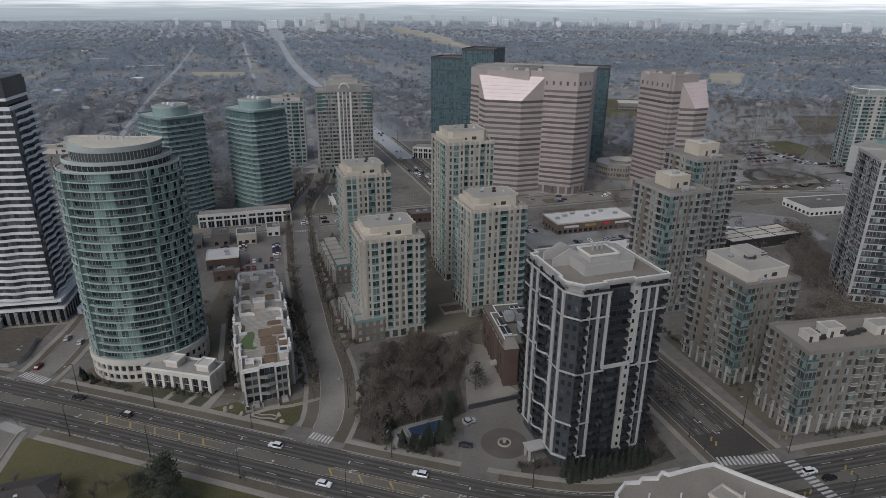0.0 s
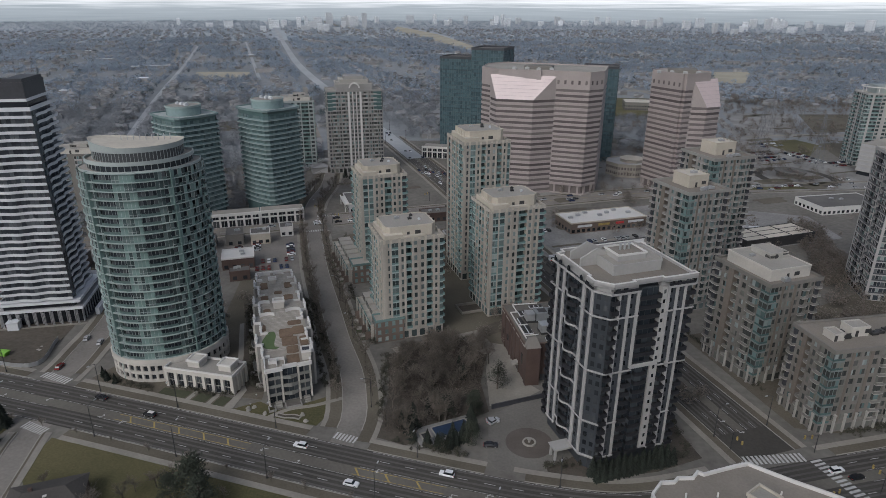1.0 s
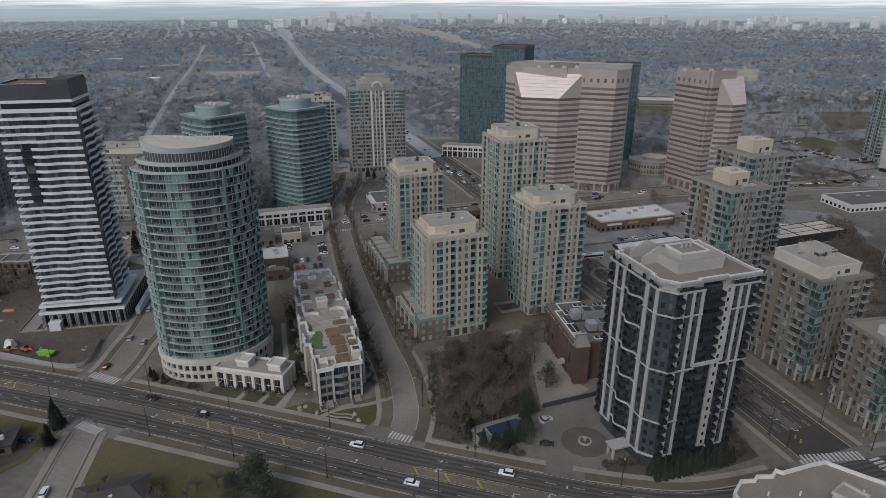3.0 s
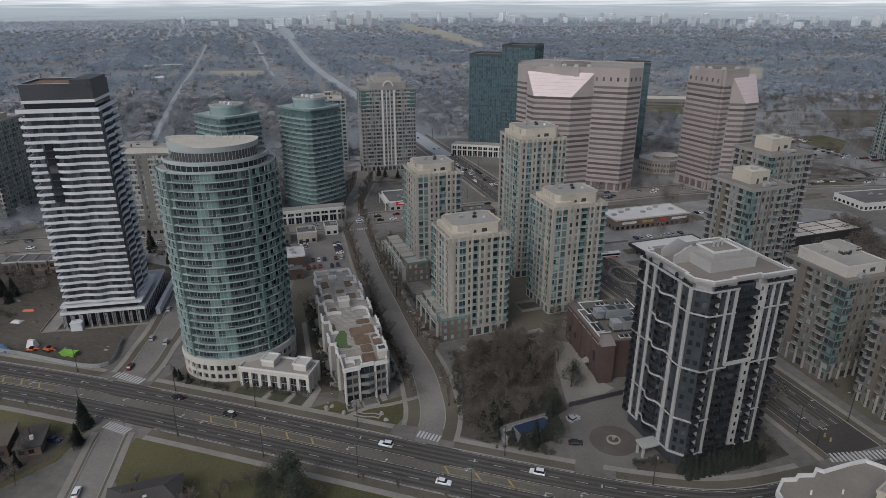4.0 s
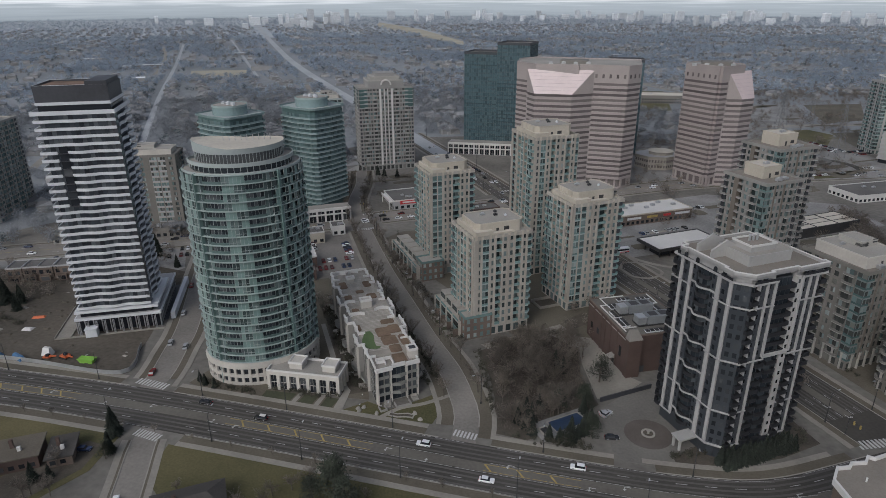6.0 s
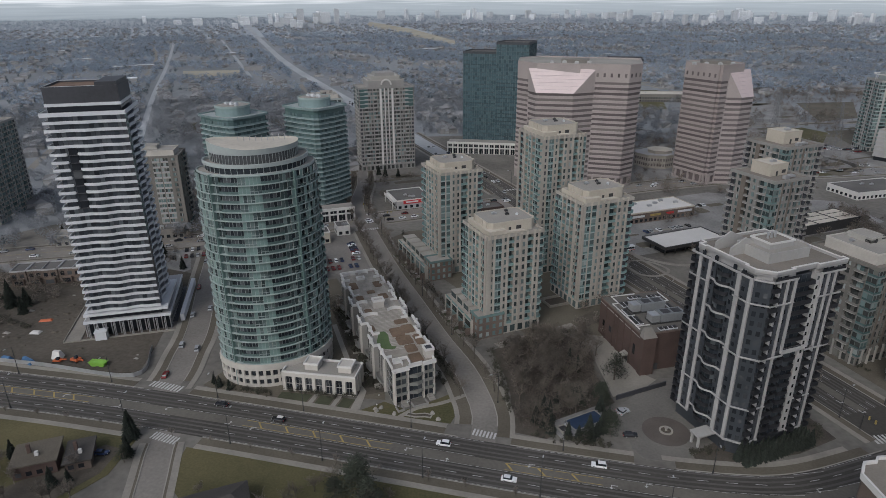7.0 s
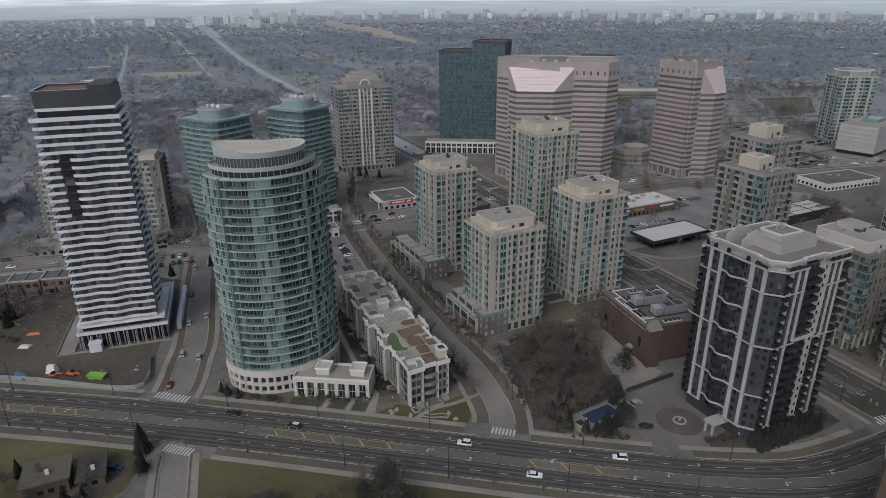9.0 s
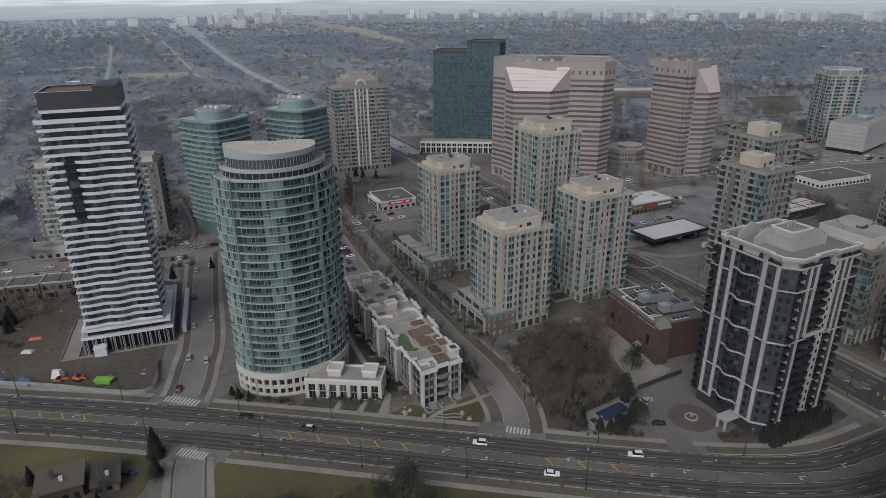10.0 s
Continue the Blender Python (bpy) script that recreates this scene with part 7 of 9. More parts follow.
block_tower("grey_tower", "dark glass apartment tower with pale slab edges", (97, 290), 4, 30, 24, 62, 2.8, 3.5, {k: [("Q", 0.6), ("G", 2.2), ("G", 2.0), ("B", 2.4), ("G", 1.8), ("W", 1.4), ("Q", 0.5), ("B", 2.4), ("G", 2.2), ("G", 2.0)] for k in range(4)}, st, 0, beige_crown(30, 24, 62, 4))
st = style(GLASS_TEAL, GREY_STONE, TEAL_PANEL, SLAB_GREY, TEAL_RAIL, 0.9, 1.0, pier=SLAB_GREY)


def disc_crown(root):
    part("crown", Shape().box(7, 22, 4, 19, 56, 62), SLAB_GREY, root)
    part("disc", Shape().rim(ellipse(14.5, 11.5, 15, 13, 40), 1.2, 60.5, 61.1), WHITE, root, "white ring above the roof")
    for a in range(0, 360, 60):
        part("strut", Shape().tube(14.5 + 14 * math.cos(radians(a)), 11.5 + 12 * math.sin(radians(a)), 56, 60.5, 0.25, 6), WHITE, root)


block_tower("ringed_tower", "teal and pale tower under a white roof ring", (162.6, 567), 8, 29, 23, 56, 2.8, 4, {k: [("G", 2), ("P", 1), ("B", 3), ("W", 2), ("P", 1), ("W", 2), ("B", 3), ("P", 1), ("G", 2)] for k in range(4)}, st, 0, disc_crown)
office = thing("white_office", "white banded office block", "office block", 178.1, 519.5, 0, 49)
banded(office, rect(0, 54, 0, 28), 3, 6, 3.4, STONE_PALE, GREY_PANEL)
part("roof", Shape().box(0.2, 53.8, 0.2, 27.8, 23.4, 23.8, 0).box(20, 36, 8, 20, 23.8, 26.5, 1), [GRAVEL, TEAL_PANEL], office)
part("ground_floor", Shape().box(1, 53, 1, 27, 0, 3), GLASS_DARK, office)


# ---- low buildings ----
def low_block(name, label, corner, turn, W, D, H, wall, roof, category="shop building", windows=True, band=None, rimh=0.5, units=2, group=""):
    root = thing(name, label, category, *corner, 0, turn, group)
    s = Shape().box(0, W, 0, D, 0, H, 0).rim(rect(-0.1, W + 0.1, -0.1, D + 0.1), 0.35, H - 0.2, H + rimh, 2)
    part("body", s, [wall, roof, band or wall], root)
    part("roof", Shape().box(0.2, W - 0.2, 0.2, D - 0.2, H, H + 0.1), roof, root)
    if windows:
        g = Shape()
        for k in range(4):
            sd = Side(k, W, D)
            n = max(1, int(sd.length / 3.2))
            for f in range(max(1, int(H / 3.4))):
                for i in range(n):
                    c = sd.length * (i + 0.5) / n
                    sd.box(g, c - 0.9, c + 0.9, 0, 0.06, f * 3.3 + 0.7, f * 3.3 + 2.4)
        part("glazing", g, GLASS_DARK, root)["kind"] = "stuff"
    for i in range(units):
        roof_unit(root, W * (0.2 + 0.5 * random.random()), D * (0.2 + 0.5 * random.random()), H + 0.1, 1.6 + random.random(), 1.3, 0.9)
    return root


def brick_school():
    root = low_block("brick_building", "red brick building with crowded rooftop plant", (-33, 182.4), 27, 24, 29.5, 14.4, BRICK_RED, SCHOOL_ROOF, "brick building", False, BRICK_BROWN, 0.3, 0)
    for x0, x1, y0, y1, z0, z1 in ((-0.08, 0.0, 3.0, 4.4, 5.2, 9.0), (-0.08, 0.0, 20.0, 21.6, 4.6, 6.8), (-0.08, 0.0, 25.0, 26.6, 4.6, 6.8), (-0.08, 0.0, 7.0, 8.6, 0.2, 2.6), (5.5, 7.5, -0.08, 0.0, 0.2, 2.6)):
        part("window", Shape().box(x0, x1, y0, y1, z0, z1), GLASS_DARK, root)
    for yy in (6.0, 11.0, 15.1, 18.0, 24.0):
        part("pilaster", Shape().box(-0.35, 0.0, yy, yy + 0.5, 0, 14.3), BRICK_RED, root)
    part("stone_course", Shape().box(-0.14, 0, 0, 29.5, 12.9, 13.15), KERB, root, "thin pale stone course")
    for x, y, nx, ny in ((2.2, 7.5, 2, 3), (3.0, 13.5, 1, 3), (4.6, 20.5, 3, 2), (14.0, 21.5, 3, 2), (17.5, 25.4, 3, 1), (20.6, 12, 1, 4), (8.4, 2.0, 4, 1), (10, 26.0, 3, 1)):
        for i in range(nx):
            for j in range(ny):
                roof_unit(root, x + i * 1.75 - 0.6, y + j * 1.9 - 0.75, 14.5, 1.2, 1.5, 0.6, METAL_DARK)
                part("unit_frame", Shape().rim(rect(x + i * 1.75 - 0.75, x + i * 1.75 + 0.75, y + j * 1.9 - 0.9, y + j * 1.9 + 0.9), 0.16, 14.5, 14.82), WHITE_METAL, root)
    part("entry_canopy", Shape().loft(rect(-2.2, 0, 6.4, 9.2), rect(-0.6, 0, 6.4, 9.2), 2.8, 3.6), KERB, root, "small pale entrance canopy")
    for x, y in ((7.2, 5.6), (4.8, 14.4)):
        part("unit_base", Shape().box(x - 0.2, x + 13.0, y - 0.2, y + 4.6, 14.5, 15.0), METAL_DARK, root)
        part("plant_box", Shape().box(x, x + 3.0, y + 0.4, y + 4.0, 15.0, 17.5).box(x - 0.1, x + 3.1, y + 0.3, y + 4.1, 17.5, 17.62), METAL, root, "pale metal fan housing")
        b = Shape().box(x + 3.4, x + 12.6, y, y + 4.4, 15.0, 17.9)
        for i in range(9):
            b.box(x + 3.7 + i, x + 3.8 + i, y - 0.07, y + 4.47, 15.05, 17.97)
        part("plant_housing", b, PLANT_GREY, root, "grey ribbed metal plant housing")
        part("plant_grille", Shape().box(x + 4.4, x + 7.4, y + 0.8, y + 3.6, 17.97, 18.05).box(x + 8.4, x + 11.6, y + 0.8, y + 3.6, 17.97, 18.05), METAL_DARK, root)
        part("cross_duct", Shape().box(x + 9, x + 12.4, y + 4.5, y + 5.6, 15.4, 16.4).box(x + 9, x + 10.2, y + 5.6, y + 7.4, 14.5, 16.0), METAL, root)
    part("corner_stair", Shape().box(-0.4, 4.4, -2.4, 0, 0, 14.2), BRICK_RED, root)
    part("stair_roof", Shape().loft(rect(-0.6, 4.6, -2.6, 0.2), rect(0.6, 3.4, -0.4, 0.2), 14.2, 17.2), BEIGE, root, "sloped tan stair roof")
    for x0, x1, y0, y1 in ((0.9, 1.25, 3, 22.4), (0.9, 3.6, 22.4, 22.75), (3.3, 3.65, 22.75, 28.6), (3.65, 13, 28.25, 28.6), (1.25, 6.0, 5.0, 5.3), (1.25, 4.4, 12.6, 12.9), (20.8, 21.1, 3, 11), (14, 22.5, 20.2, 20.5), (22.2, 22.5, 20.5, 28)):
        part("pipe_run", Shape().box(x0, x1, y0, y1, 14.8, 15.1), WHITE, root)


brick_school()

mall = low_block("shop_strip", "low shop strip with a pale flat roof", (-34, 336), 34, 48, 19, 6, BRICK_BROWN, WHITE, "shops", True, CREAM, 0.5, 0)
for i in range(7):
    roof_unit(mall, 3 + i * 6.2, 8 + 3 * (i % 3), 6.1, 2.4, 1.8, 1.2)
for a, b, m in ((4, 13, WHITE_METAL), (17, 24, PAINT_YELLOW), (28, 33, PAINT_RED), (36, 46, WHITE_METAL)):
    part("shop_sign", Shape().box(a, b, -0.4, -0.1, 3.6, 4.8), m, mall)
shelter = thing("bus_shelter_roof", "wide flat white bus station canopy", "canopy", -16, 291, 0, 36)
part("canopy", Shape().box(0, 38, 0, 17, 4.6, 5.4, 0).rim(rect(-0.3, 38.3, -0.3, 17.3), 0.5, 4.2, 5.8, 1), [WHITE, METAL_DARK], shelter)
for i in range(6):
    for y in (3, 14):
        part("column", Shape().tube(3 + i * 6.4, y, 0, 4.6, 0.3, 8), METAL_DARK, shelter)
part("glass_hall", Shape().box(4, 34, 5, 12, 0, 4.0), GLASS_DARK, shelter)
shelter2 = low_block("station_hall", "low station hall with pale ribbed roof", (56, 338), 36, 46, 16, 5.2, METAL_DARK, CREAM_ROOF, "station hall", False, METAL_DARK, 0.4, 0)
part("roof_ribs", Shape().box(0.5, 45.5, 5, 5.25, 5.3, 5.5).box(0.5, 45.5, 10.5, 10.75, 5.3, 5.5).box(14, 14.3, 0.5, 15.5, 5.3, 5.6).box(30, 30.3, 0.5, 15.5, 5.3, 5.6), METAL_DARK, shelter2)

pharmacy = low_block("corner_shop", "grey corner shop with red sign panels", (-167, 334), 34, 22, 24, 5.5, GREY_PANEL, GRAVEL_DARK, "shop", True, WHITE, 0.6, 3)
part("sign_panel", Shape().box(4, 19, -0.25, -0.1, 3.4, 5.6), PAINT_RED, pharmacy, "red shop sign")
part("sign_bars", Shape().box(5.5, 13.5, -0.32, -0.25, 4.1, 5.0).box(15, 17.5, -0.32, -0.25, 4.0, 5.1), WHITE, pharmacy)
part("white_canopy", Shape().box(-2.5, 0, 2, 20, 4.6, 5.2).box(-2.5, -2.2, 2, 20, 5.2, 6.2).box(-2.3, -1.9, 2.4, 2.8, 0, 4.6).box(-2.3, -1.9, 19.2, 19.6, 0, 4.6), WHITE, pharmacy)

for nm, lb, c, t, W, D, H, wl_, rf in (("small_shop", "old white rendered corner shop", (-193, 268), 33, 10, 9, 6, CREAM, GRAVEL_DARK), ("small_shop", "pale brick shop with flat roof", (-204, 262), 33, 9, 12, 6, BEIGE, GRAVEL_DARK),
                                       ("small_shop", "small white shop with a dark flat roof", (-185, 284), 33, 7, 9, 5, WHITE, GRAVEL_DARK), ("brick_shop", "dark brick shop with a white patched roof", (-187, 234), 33, 15, 13, 5.5, BRICK_RED, WHITE),
                                       ("brick_shop", "dark brick garage building", (-176, 224), 33, 9, 6, 4.5, BRICK_RED, GRAVEL_DARK), ("small_shop", "pale low shop row", (-215, 252), 33, 10, 10, 5, BEIGE, GRAVEL_DARK),
                                       ("corner_store", "beige corner store beneath the slab block", (-322, 236), 24, 22, 9, 6, BEIGE_LIGHT, GRAVEL), ("corner_store", "dark glazed shop row", (-288, 252), 26, 26, 8, 5, BEIGE, GRAVEL_DARK),
                                       ("white_store", "small white building beside the avenue", (-95, 300), 34, 12, 8, 5, CREAM, GRAVEL), ("restaurant", "red-roofed restaurant by the avenue", (-118, 330), 34, 18, 10, 5, BRICK_RED, GRAVEL_DARK),
                                       ("school", "long low school with a pale roof", (-20, 800), 8, 90, 30, 9, BEIGE, CREAM_ROOF),
                                       ("shed", "low dark-roofed hall with a white roof edge", (108.8, 416.8), 29, 46, 24, 4.6, WHITE, GRAVEL_DARK)):
    low_block(nm, lb, c, t, W, D, H, wl_, rf, "low building", True, WHITE if "white" in lb else None, 0.5, 2, "low shops")


disc = thing("round_pavilion", "low round pavilion with a dark disc roof", "pavilion", 109, 517)
part("wall", Shape().prism(ellipse(0, 0, 9, 9, 28), 0, 3.2), GLASS_GREY, disc)
part("roof", Shape().prism(ellipse(0, 0, 11, 11, 32), 3.2, 4.2), GRAVEL_DARK, disc, "dark disc roof")


def pylon(x, y, turn):
    """Lattice power pylon: four leaning legs, rings of struts and three cross arms."""
    root = thing("pylon", "tall grey lattice power pylon", "pylon", x, y, 0, turn, "power pylons")
    H = 42
    half = lambda z: 3.6 * (1 - z / H) ** 1.2 + 0.5
    levels = [0, 8, 15, 21, 26, 30, 34, 38, 42]
    for sx, sy in ((-1, -1), (1, -1), (1, 1), (-1, 1)):
        leg = Shape()
        for a in levels:
            p, q = sx * half(a), sy * half(a)
            leg.v.extend([(p - 0.1, q - 0.1, a), (p + 0.1, q - 0.1, a), (p + 0.1, q + 0.1, a), (p - 0.1, q + 0.1, a)])
        for k in range(0, 4 * (len(levels) - 1), 4):
            for i in range(4):
                j = (i + 1) % 4
                leg.f.append((k + i, k + j, k + 4 + j, k + 4 + i))
                leg.m.append(0)
        part("leg", leg, PYLON_STEEL, root)
    lattice = Shape()
    for a, b in zip(levels, levels[1:]):
        for (p, q), (r, t) in (((-1, -1), (1, -1)), ((1, -1), (1, 1)), ((1, 1), (-1, 1)), ((-1, 1), (-1, -1))):
            branch(lattice, Vector((p * half(a), q * half(a), a)), Vector((r * half(b), t * half(b), b)), 0.05, 0.05)
            branch(lattice, Vector((r * half(a), t * half(a), a)), Vector((p * half(b), q * half(b), b)), 0.05, 0.05)
    part("lattice", lattice, PYLON_STEEL, root)["kind"] = "stuff"
    for z, w in ((28, 7), (33, 6), (38, 5)):
        arm = Shape()
        branch(arm, Vector((-w, 0, z)), Vector((w, 0, z)), 0.1, 0.1)
        branch(arm, Vector((-w, 0, z)), Vector((0, 0, z + 2)), 0.1, 0.1)
        branch(arm, Vector((w, 0, z)), Vector((0, 0, z + 2)), 0.07, 0.07)
        part("cross_arm", arm, PYLON_STEEL, root)
    return root


py = pylon(96.4, 588.8, 20)
for x, y in ((132.6, 548.7), (120.7, 689), (149.4, 704.8)):
    copy_thing(py, pose(x, y, 0, 0, 0, 20))


def row_house(x, y, turn):
    """One of a row of narrow dark brick houses with flat roofs."""
    root = thing("row_house", "narrow dark brick row house with a flat roof", "house", x, y, 0, turn, "row houses")
    part("body", Shape().box(0, 6.4, 0, 10, 0, 6.6).box(1.0, 5.4, -1.2, 0, 0, 3.0), BRICK_BROWN, root)
    part("roof", Shape().rim(rect(-0.1, 6.5, -0.1, 10.1), 0.3, 6.5, 7.2, 0).box(0.2, 6.2, 0.2, 9.8, 6.6, 6.7, 1), [GREY_PANEL, GRAVEL_DARK], root)
    part("glazing", Shape().box(0.8, 2.4, -0.06, 0, 3.6, 5.4).box(3.8, 5.6, -0.06, 0, 3.6, 5.4).box(1.5, 4.9, -1.26, -1.2, 0.6, 2.4), GLASS_DARK, root)["kind"] = "stuff"
    return root


rh = row_house(-303, 191, 24)
for k in range(1, 9):
    copy_thing(rh, pose(-303 + 6.5 * k * math.cos(radians(24)), 191 + 6.5 * k * math.sin(radians(24)) + 0.5 * (k % 2), 0, 0, 0, 24))


def villa(x, y, turn, w, d, h, wall, label, flat=False, rise=2.2):
    root = thing("house", label, "house", x, y, 0, turn, "houses south of the road")
    s = Shape().box(0, w, 0, d, 0, h)
    part("body", s, wall, root)
    r = Shape()
    if flat:
        r.box(-0.6, w + 0.6, -0.6, d + 0.6, h, h + 0.4)
    else:
        e = 0.6
        r.v = [(-e, -e, h), (w + e, -e, h), (w + e, d + e, h), (-e, d + e, h), (d * 0.35, d / 2, h + rise), (w - d * 0.35, d / 2, h + rise)]
        r.f = [(0, 1, 5, 4), (1, 2, 5), (2, 3, 4, 5), (3, 0, 4), (3, 2, 1, 0)]
        r.m = [0] * 5
    part("roof", r, ROOF_TAUPE if flat and w > 8 else SHINGLE, root)
    g = Shape()
    for i in range(int(w / 2.5)):
        g.box(0.6 + i * 2.5, 2.0 + i * 2.5, d, d + 0.05, 0.9, 2.2)
        g.box(0.6 + i * 2.5, 2.0 + i * 2.5, -0.05, 0, 0.9, 2.2)
    part("glazing", g, GLASS_DARK, root)["kind"] = "stuff"
    part("chimney", Shape().box(w * 0.3, w * 0.3 + 0.9, d * 0.5, d * 0.5 + 0.7, h, h + rise + 0.9), BRICK_RED, root)
    part("skylight", Shape().box(w * 0.5, w * 0.5 + 0.9, d * 0.3, d * 0.3 + 0.8, h + 0.35, h + rise * 0.75), WHITE, root)
    return root


villa(-197.2, 88.9, 34, 10.5, 9.6, 4.2, BRICK_RED, "brick bungalow with a flat brown roof", True)
villa(-185.9, 94.9, 34, 6.2, 9.6, 3.0, BRICK_BROWN, "low garage wing with dark openings", True)
villa(-141, 80, 36, 17, 11, 4.4, BRICK_RED, "bungalow with a dark shingle roof")
villa(-117, 79, 33, 14, 10, 3.6, WHITE, "white bungalow with a grey roof")
villa(-90, 88, 30, 13, 9, 4.0, BRICK_BROWN, "brick bungalow with a pale roof")
villa(-250, 86, 28, 16, 11, 4.0, BRICK_BROWN, "brown brick bungalow with shingle roof")
villa(-64, 90, 20, 12, 9, 4.0, BRICK_RED, "bungalow with a brown roof")

# large flat roof close under the camera
front_roof = thing("front_block", "brick apartment block with a broad stepped grey roof", "apartment block", 0, 0)
outline = [(4.5, 104.5), (8, 92), (36, 84), (62, 96), (52, 110), (40, 114.6), (32, 117.0), (27.5, 118.6), (24, 120.0), (21, 118.2), (14.8, 113.8), (13.5, 114.2), (12.5, 112.0), (9.5, 111.0), (8.8, 109.6), (6.2, 108.6)]
part("body", Shape().prism(shrink(outline, 0.5), 0, 29.4), BRICK_BROWN, front_roof, "brown brick wall")
fr = Shape().prism(shrink(outline, 0.3), 29.4, 29.7, 1).rim(outline, 0.5, 29.0, 30.4, 0)
part("roof", fr, [WHITE, GRAVEL_TAN], front_roof)
part("penthouse", Shape().prism([(21.5, 105.5), (25, 103), (27.5, 106.3), (24, 108.8)], 29.6, 33.6, 0, 1).rim([(21.2, 105.5), (25, 102.7), (27.8, 106.3), (24, 109.1)], 0.35, 33.4, 34.1, 0), [CREAM, GRAVEL], front_roof)
for x, y in ((17, 108), (29, 112), (11, 106), (36, 109)):
    part("vent_pipe", Shape().tube(x, y, 29.6, 30.7, 0.18, 8), WHITE, front_roof)

# ---- trees ----
def bare_tree(seed, height, spread):
    """Trunk and three orders of limbs that end in fine twigs."""
    rng = random.Random(seed)
    trunk, crown = Shape(), Shape()
    top = Vector((rng.uniform(-0.3, 0.3), rng.uniform(-0.3, 0.3), height * 0.45))
    branch(trunk, Vector((0, 0, -0.2)), top, 0.22 * height / 9, 0.12 * height / 9)
    for i in range(11):
        a = Vector((0, 0, 0)).lerp(top, rng.uniform(0.5, 1.0))
        ang, up = rng.uniform(0, 6.28), rng.uniform(0.35, 1.0)
        b = a + Vector((math.cos(ang) * spread * (1.15 - up * 0.7), math.sin(ang) * spread * (1.15 - up * 0.7), height * 0.5 * up)) * rng.uniform(0.7, 1.0)
        branch(crown, a, b, 0.09 * height / 9, 0.03)
        for j in range(7):
            c = a.lerp(b, rng.uniform(0.3, 1.0))
            d = c + Vector((rng.gauss(0, 1), rng.gauss(0, 1), rng.uniform(0.1, 1.4))).normalized() * rng.uniform(0.8, 1.8) * height / 9
            branch(crown, c, d, 0.035, 0.012)
            for k in range(5):
                e = c.lerp(d, rng.uniform(0.3, 1.0))
                g = e + Vector((rng.gauss(0, 1), rng.gauss(0, 1), rng.uniform(-0.2, 1.3))).normalized() * rng.uniform(0.4, 1.0) * height / 9
                side = (g - e).orthogonal().normalized() * rng.uniform(0.025, 0.055)
                crown.face([tuple(e - side), tuple(e + side), tuple(g)])
    return trunk.mesh("trunk", [BARK]), crown.mesh("crown", [TWIGS])


def conifer(seed, height, spread):
    rng = random.Random(seed)
    trunk, crown = Shape(), Shape()
    trunk.tube(0, 0, -0.2, height * 0.95, 0.2, 6, 0, 0.03)
    z = height * 0.08
    while z < height:
        r = spread * (1 - z / height) ** 0.8 + 0.12
        n = int(7 + 9 * r / spread)
        for i in range(n):
            a = rng.uniform(0, 6.28)
            rr = r * rng.uniform(0.65, 1.1)
            tip = Vector((math.cos(a) * rr, math.sin(a) * rr, z - rr * rng.uniform(0.15, 0.4)))
            w = Vector((-math.sin(a), math.cos(a), 0)) * rr * rng.uniform(0.16, 0.28)
            root_ = Vector((0, 0, z + 0.15))
            mid = root_.lerp(tip, 0.55)
            crown.face([tuple(root_), tuple(mid + w), tuple(tip), tuple(mid - w + Vector((0, 0, 0.1)))])
            crown.face([tuple(root_), tuple(mid + Vector((0, 0, 0.35))), tuple(tip), tuple(mid - Vector((0, 0, 0.35)))])
        z += height * 0.035
    return trunk.mesh("trunk", [BARK]), crown.mesh("crown", [NEEDLES])


def pine(seed, height, spread):
    """A spreading pine: leaning trunk, bare limbs, and clumps of long needles at their ends."""
    rng = random.Random(seed)
    trunk, crown = Shape(), Shape()
    trunk.tube(0, 0, -0.2, height * 0.92, 0.24, 7, 0, 0.06)
    for i in range(34):
        z = height * rng.uniform(0.25, 0.97)
        reach = spread * (1.08 - (z / height) ** 1.6) * rng.uniform(0.45, 1.0)
        a = rng.uniform(0, 6.28)
        tip = Vector((math.cos(a) * reach, math.sin(a) * reach, z + rng.uniform(-0.3, 0.7)))
        branch(trunk, Vector((0, 0, z - 0.3)), tip, 0.06, 0.03)
        for j in range(70):
            c = tip + Vector((rng.gauss(0, 0.7), rng.gauss(0, 0.7), rng.gauss(0, 0.4)))
            d = Vector((rng.gauss(0, 1), rng.gauss(0, 1), rng.gauss(0.3, 0.8))).normalized() * rng.uniform(0.3, 0.6)
            e = d.orthogonal().normalized() * rng.uniform(0.07, 0.15)
            crown.face([tuple(c - e), tuple(c + e), tuple(c + d)])
    return trunk.mesh("trunk", [BARK]), crown.mesh("crown", [NEEDLES_PINE])


NEEDLES_PINE = mat("pine_needles", (0.042, 0.049, 0.036), 1.0, 0.3, 0.6, 6, rand=0.3)
PINES = [pine(s, 8, 3.4) for s in (15, 16)]
BARE = [bare_tree(s, 9, 3.4) for s in (1, 2, 3, 4)]
FIRS = [conifer(s, 8, 2.5) for s in (5, 6, 7)]


def on_pool(x, y):
    """True over the pool and its deck."""
    dx, dy = x + 51.9, y - 145.2
    return -5 < dx * 0.755 + dy * 0.656 < 12.5 and -1 < dy * 0.755 - dx * 0.656 < 6.4


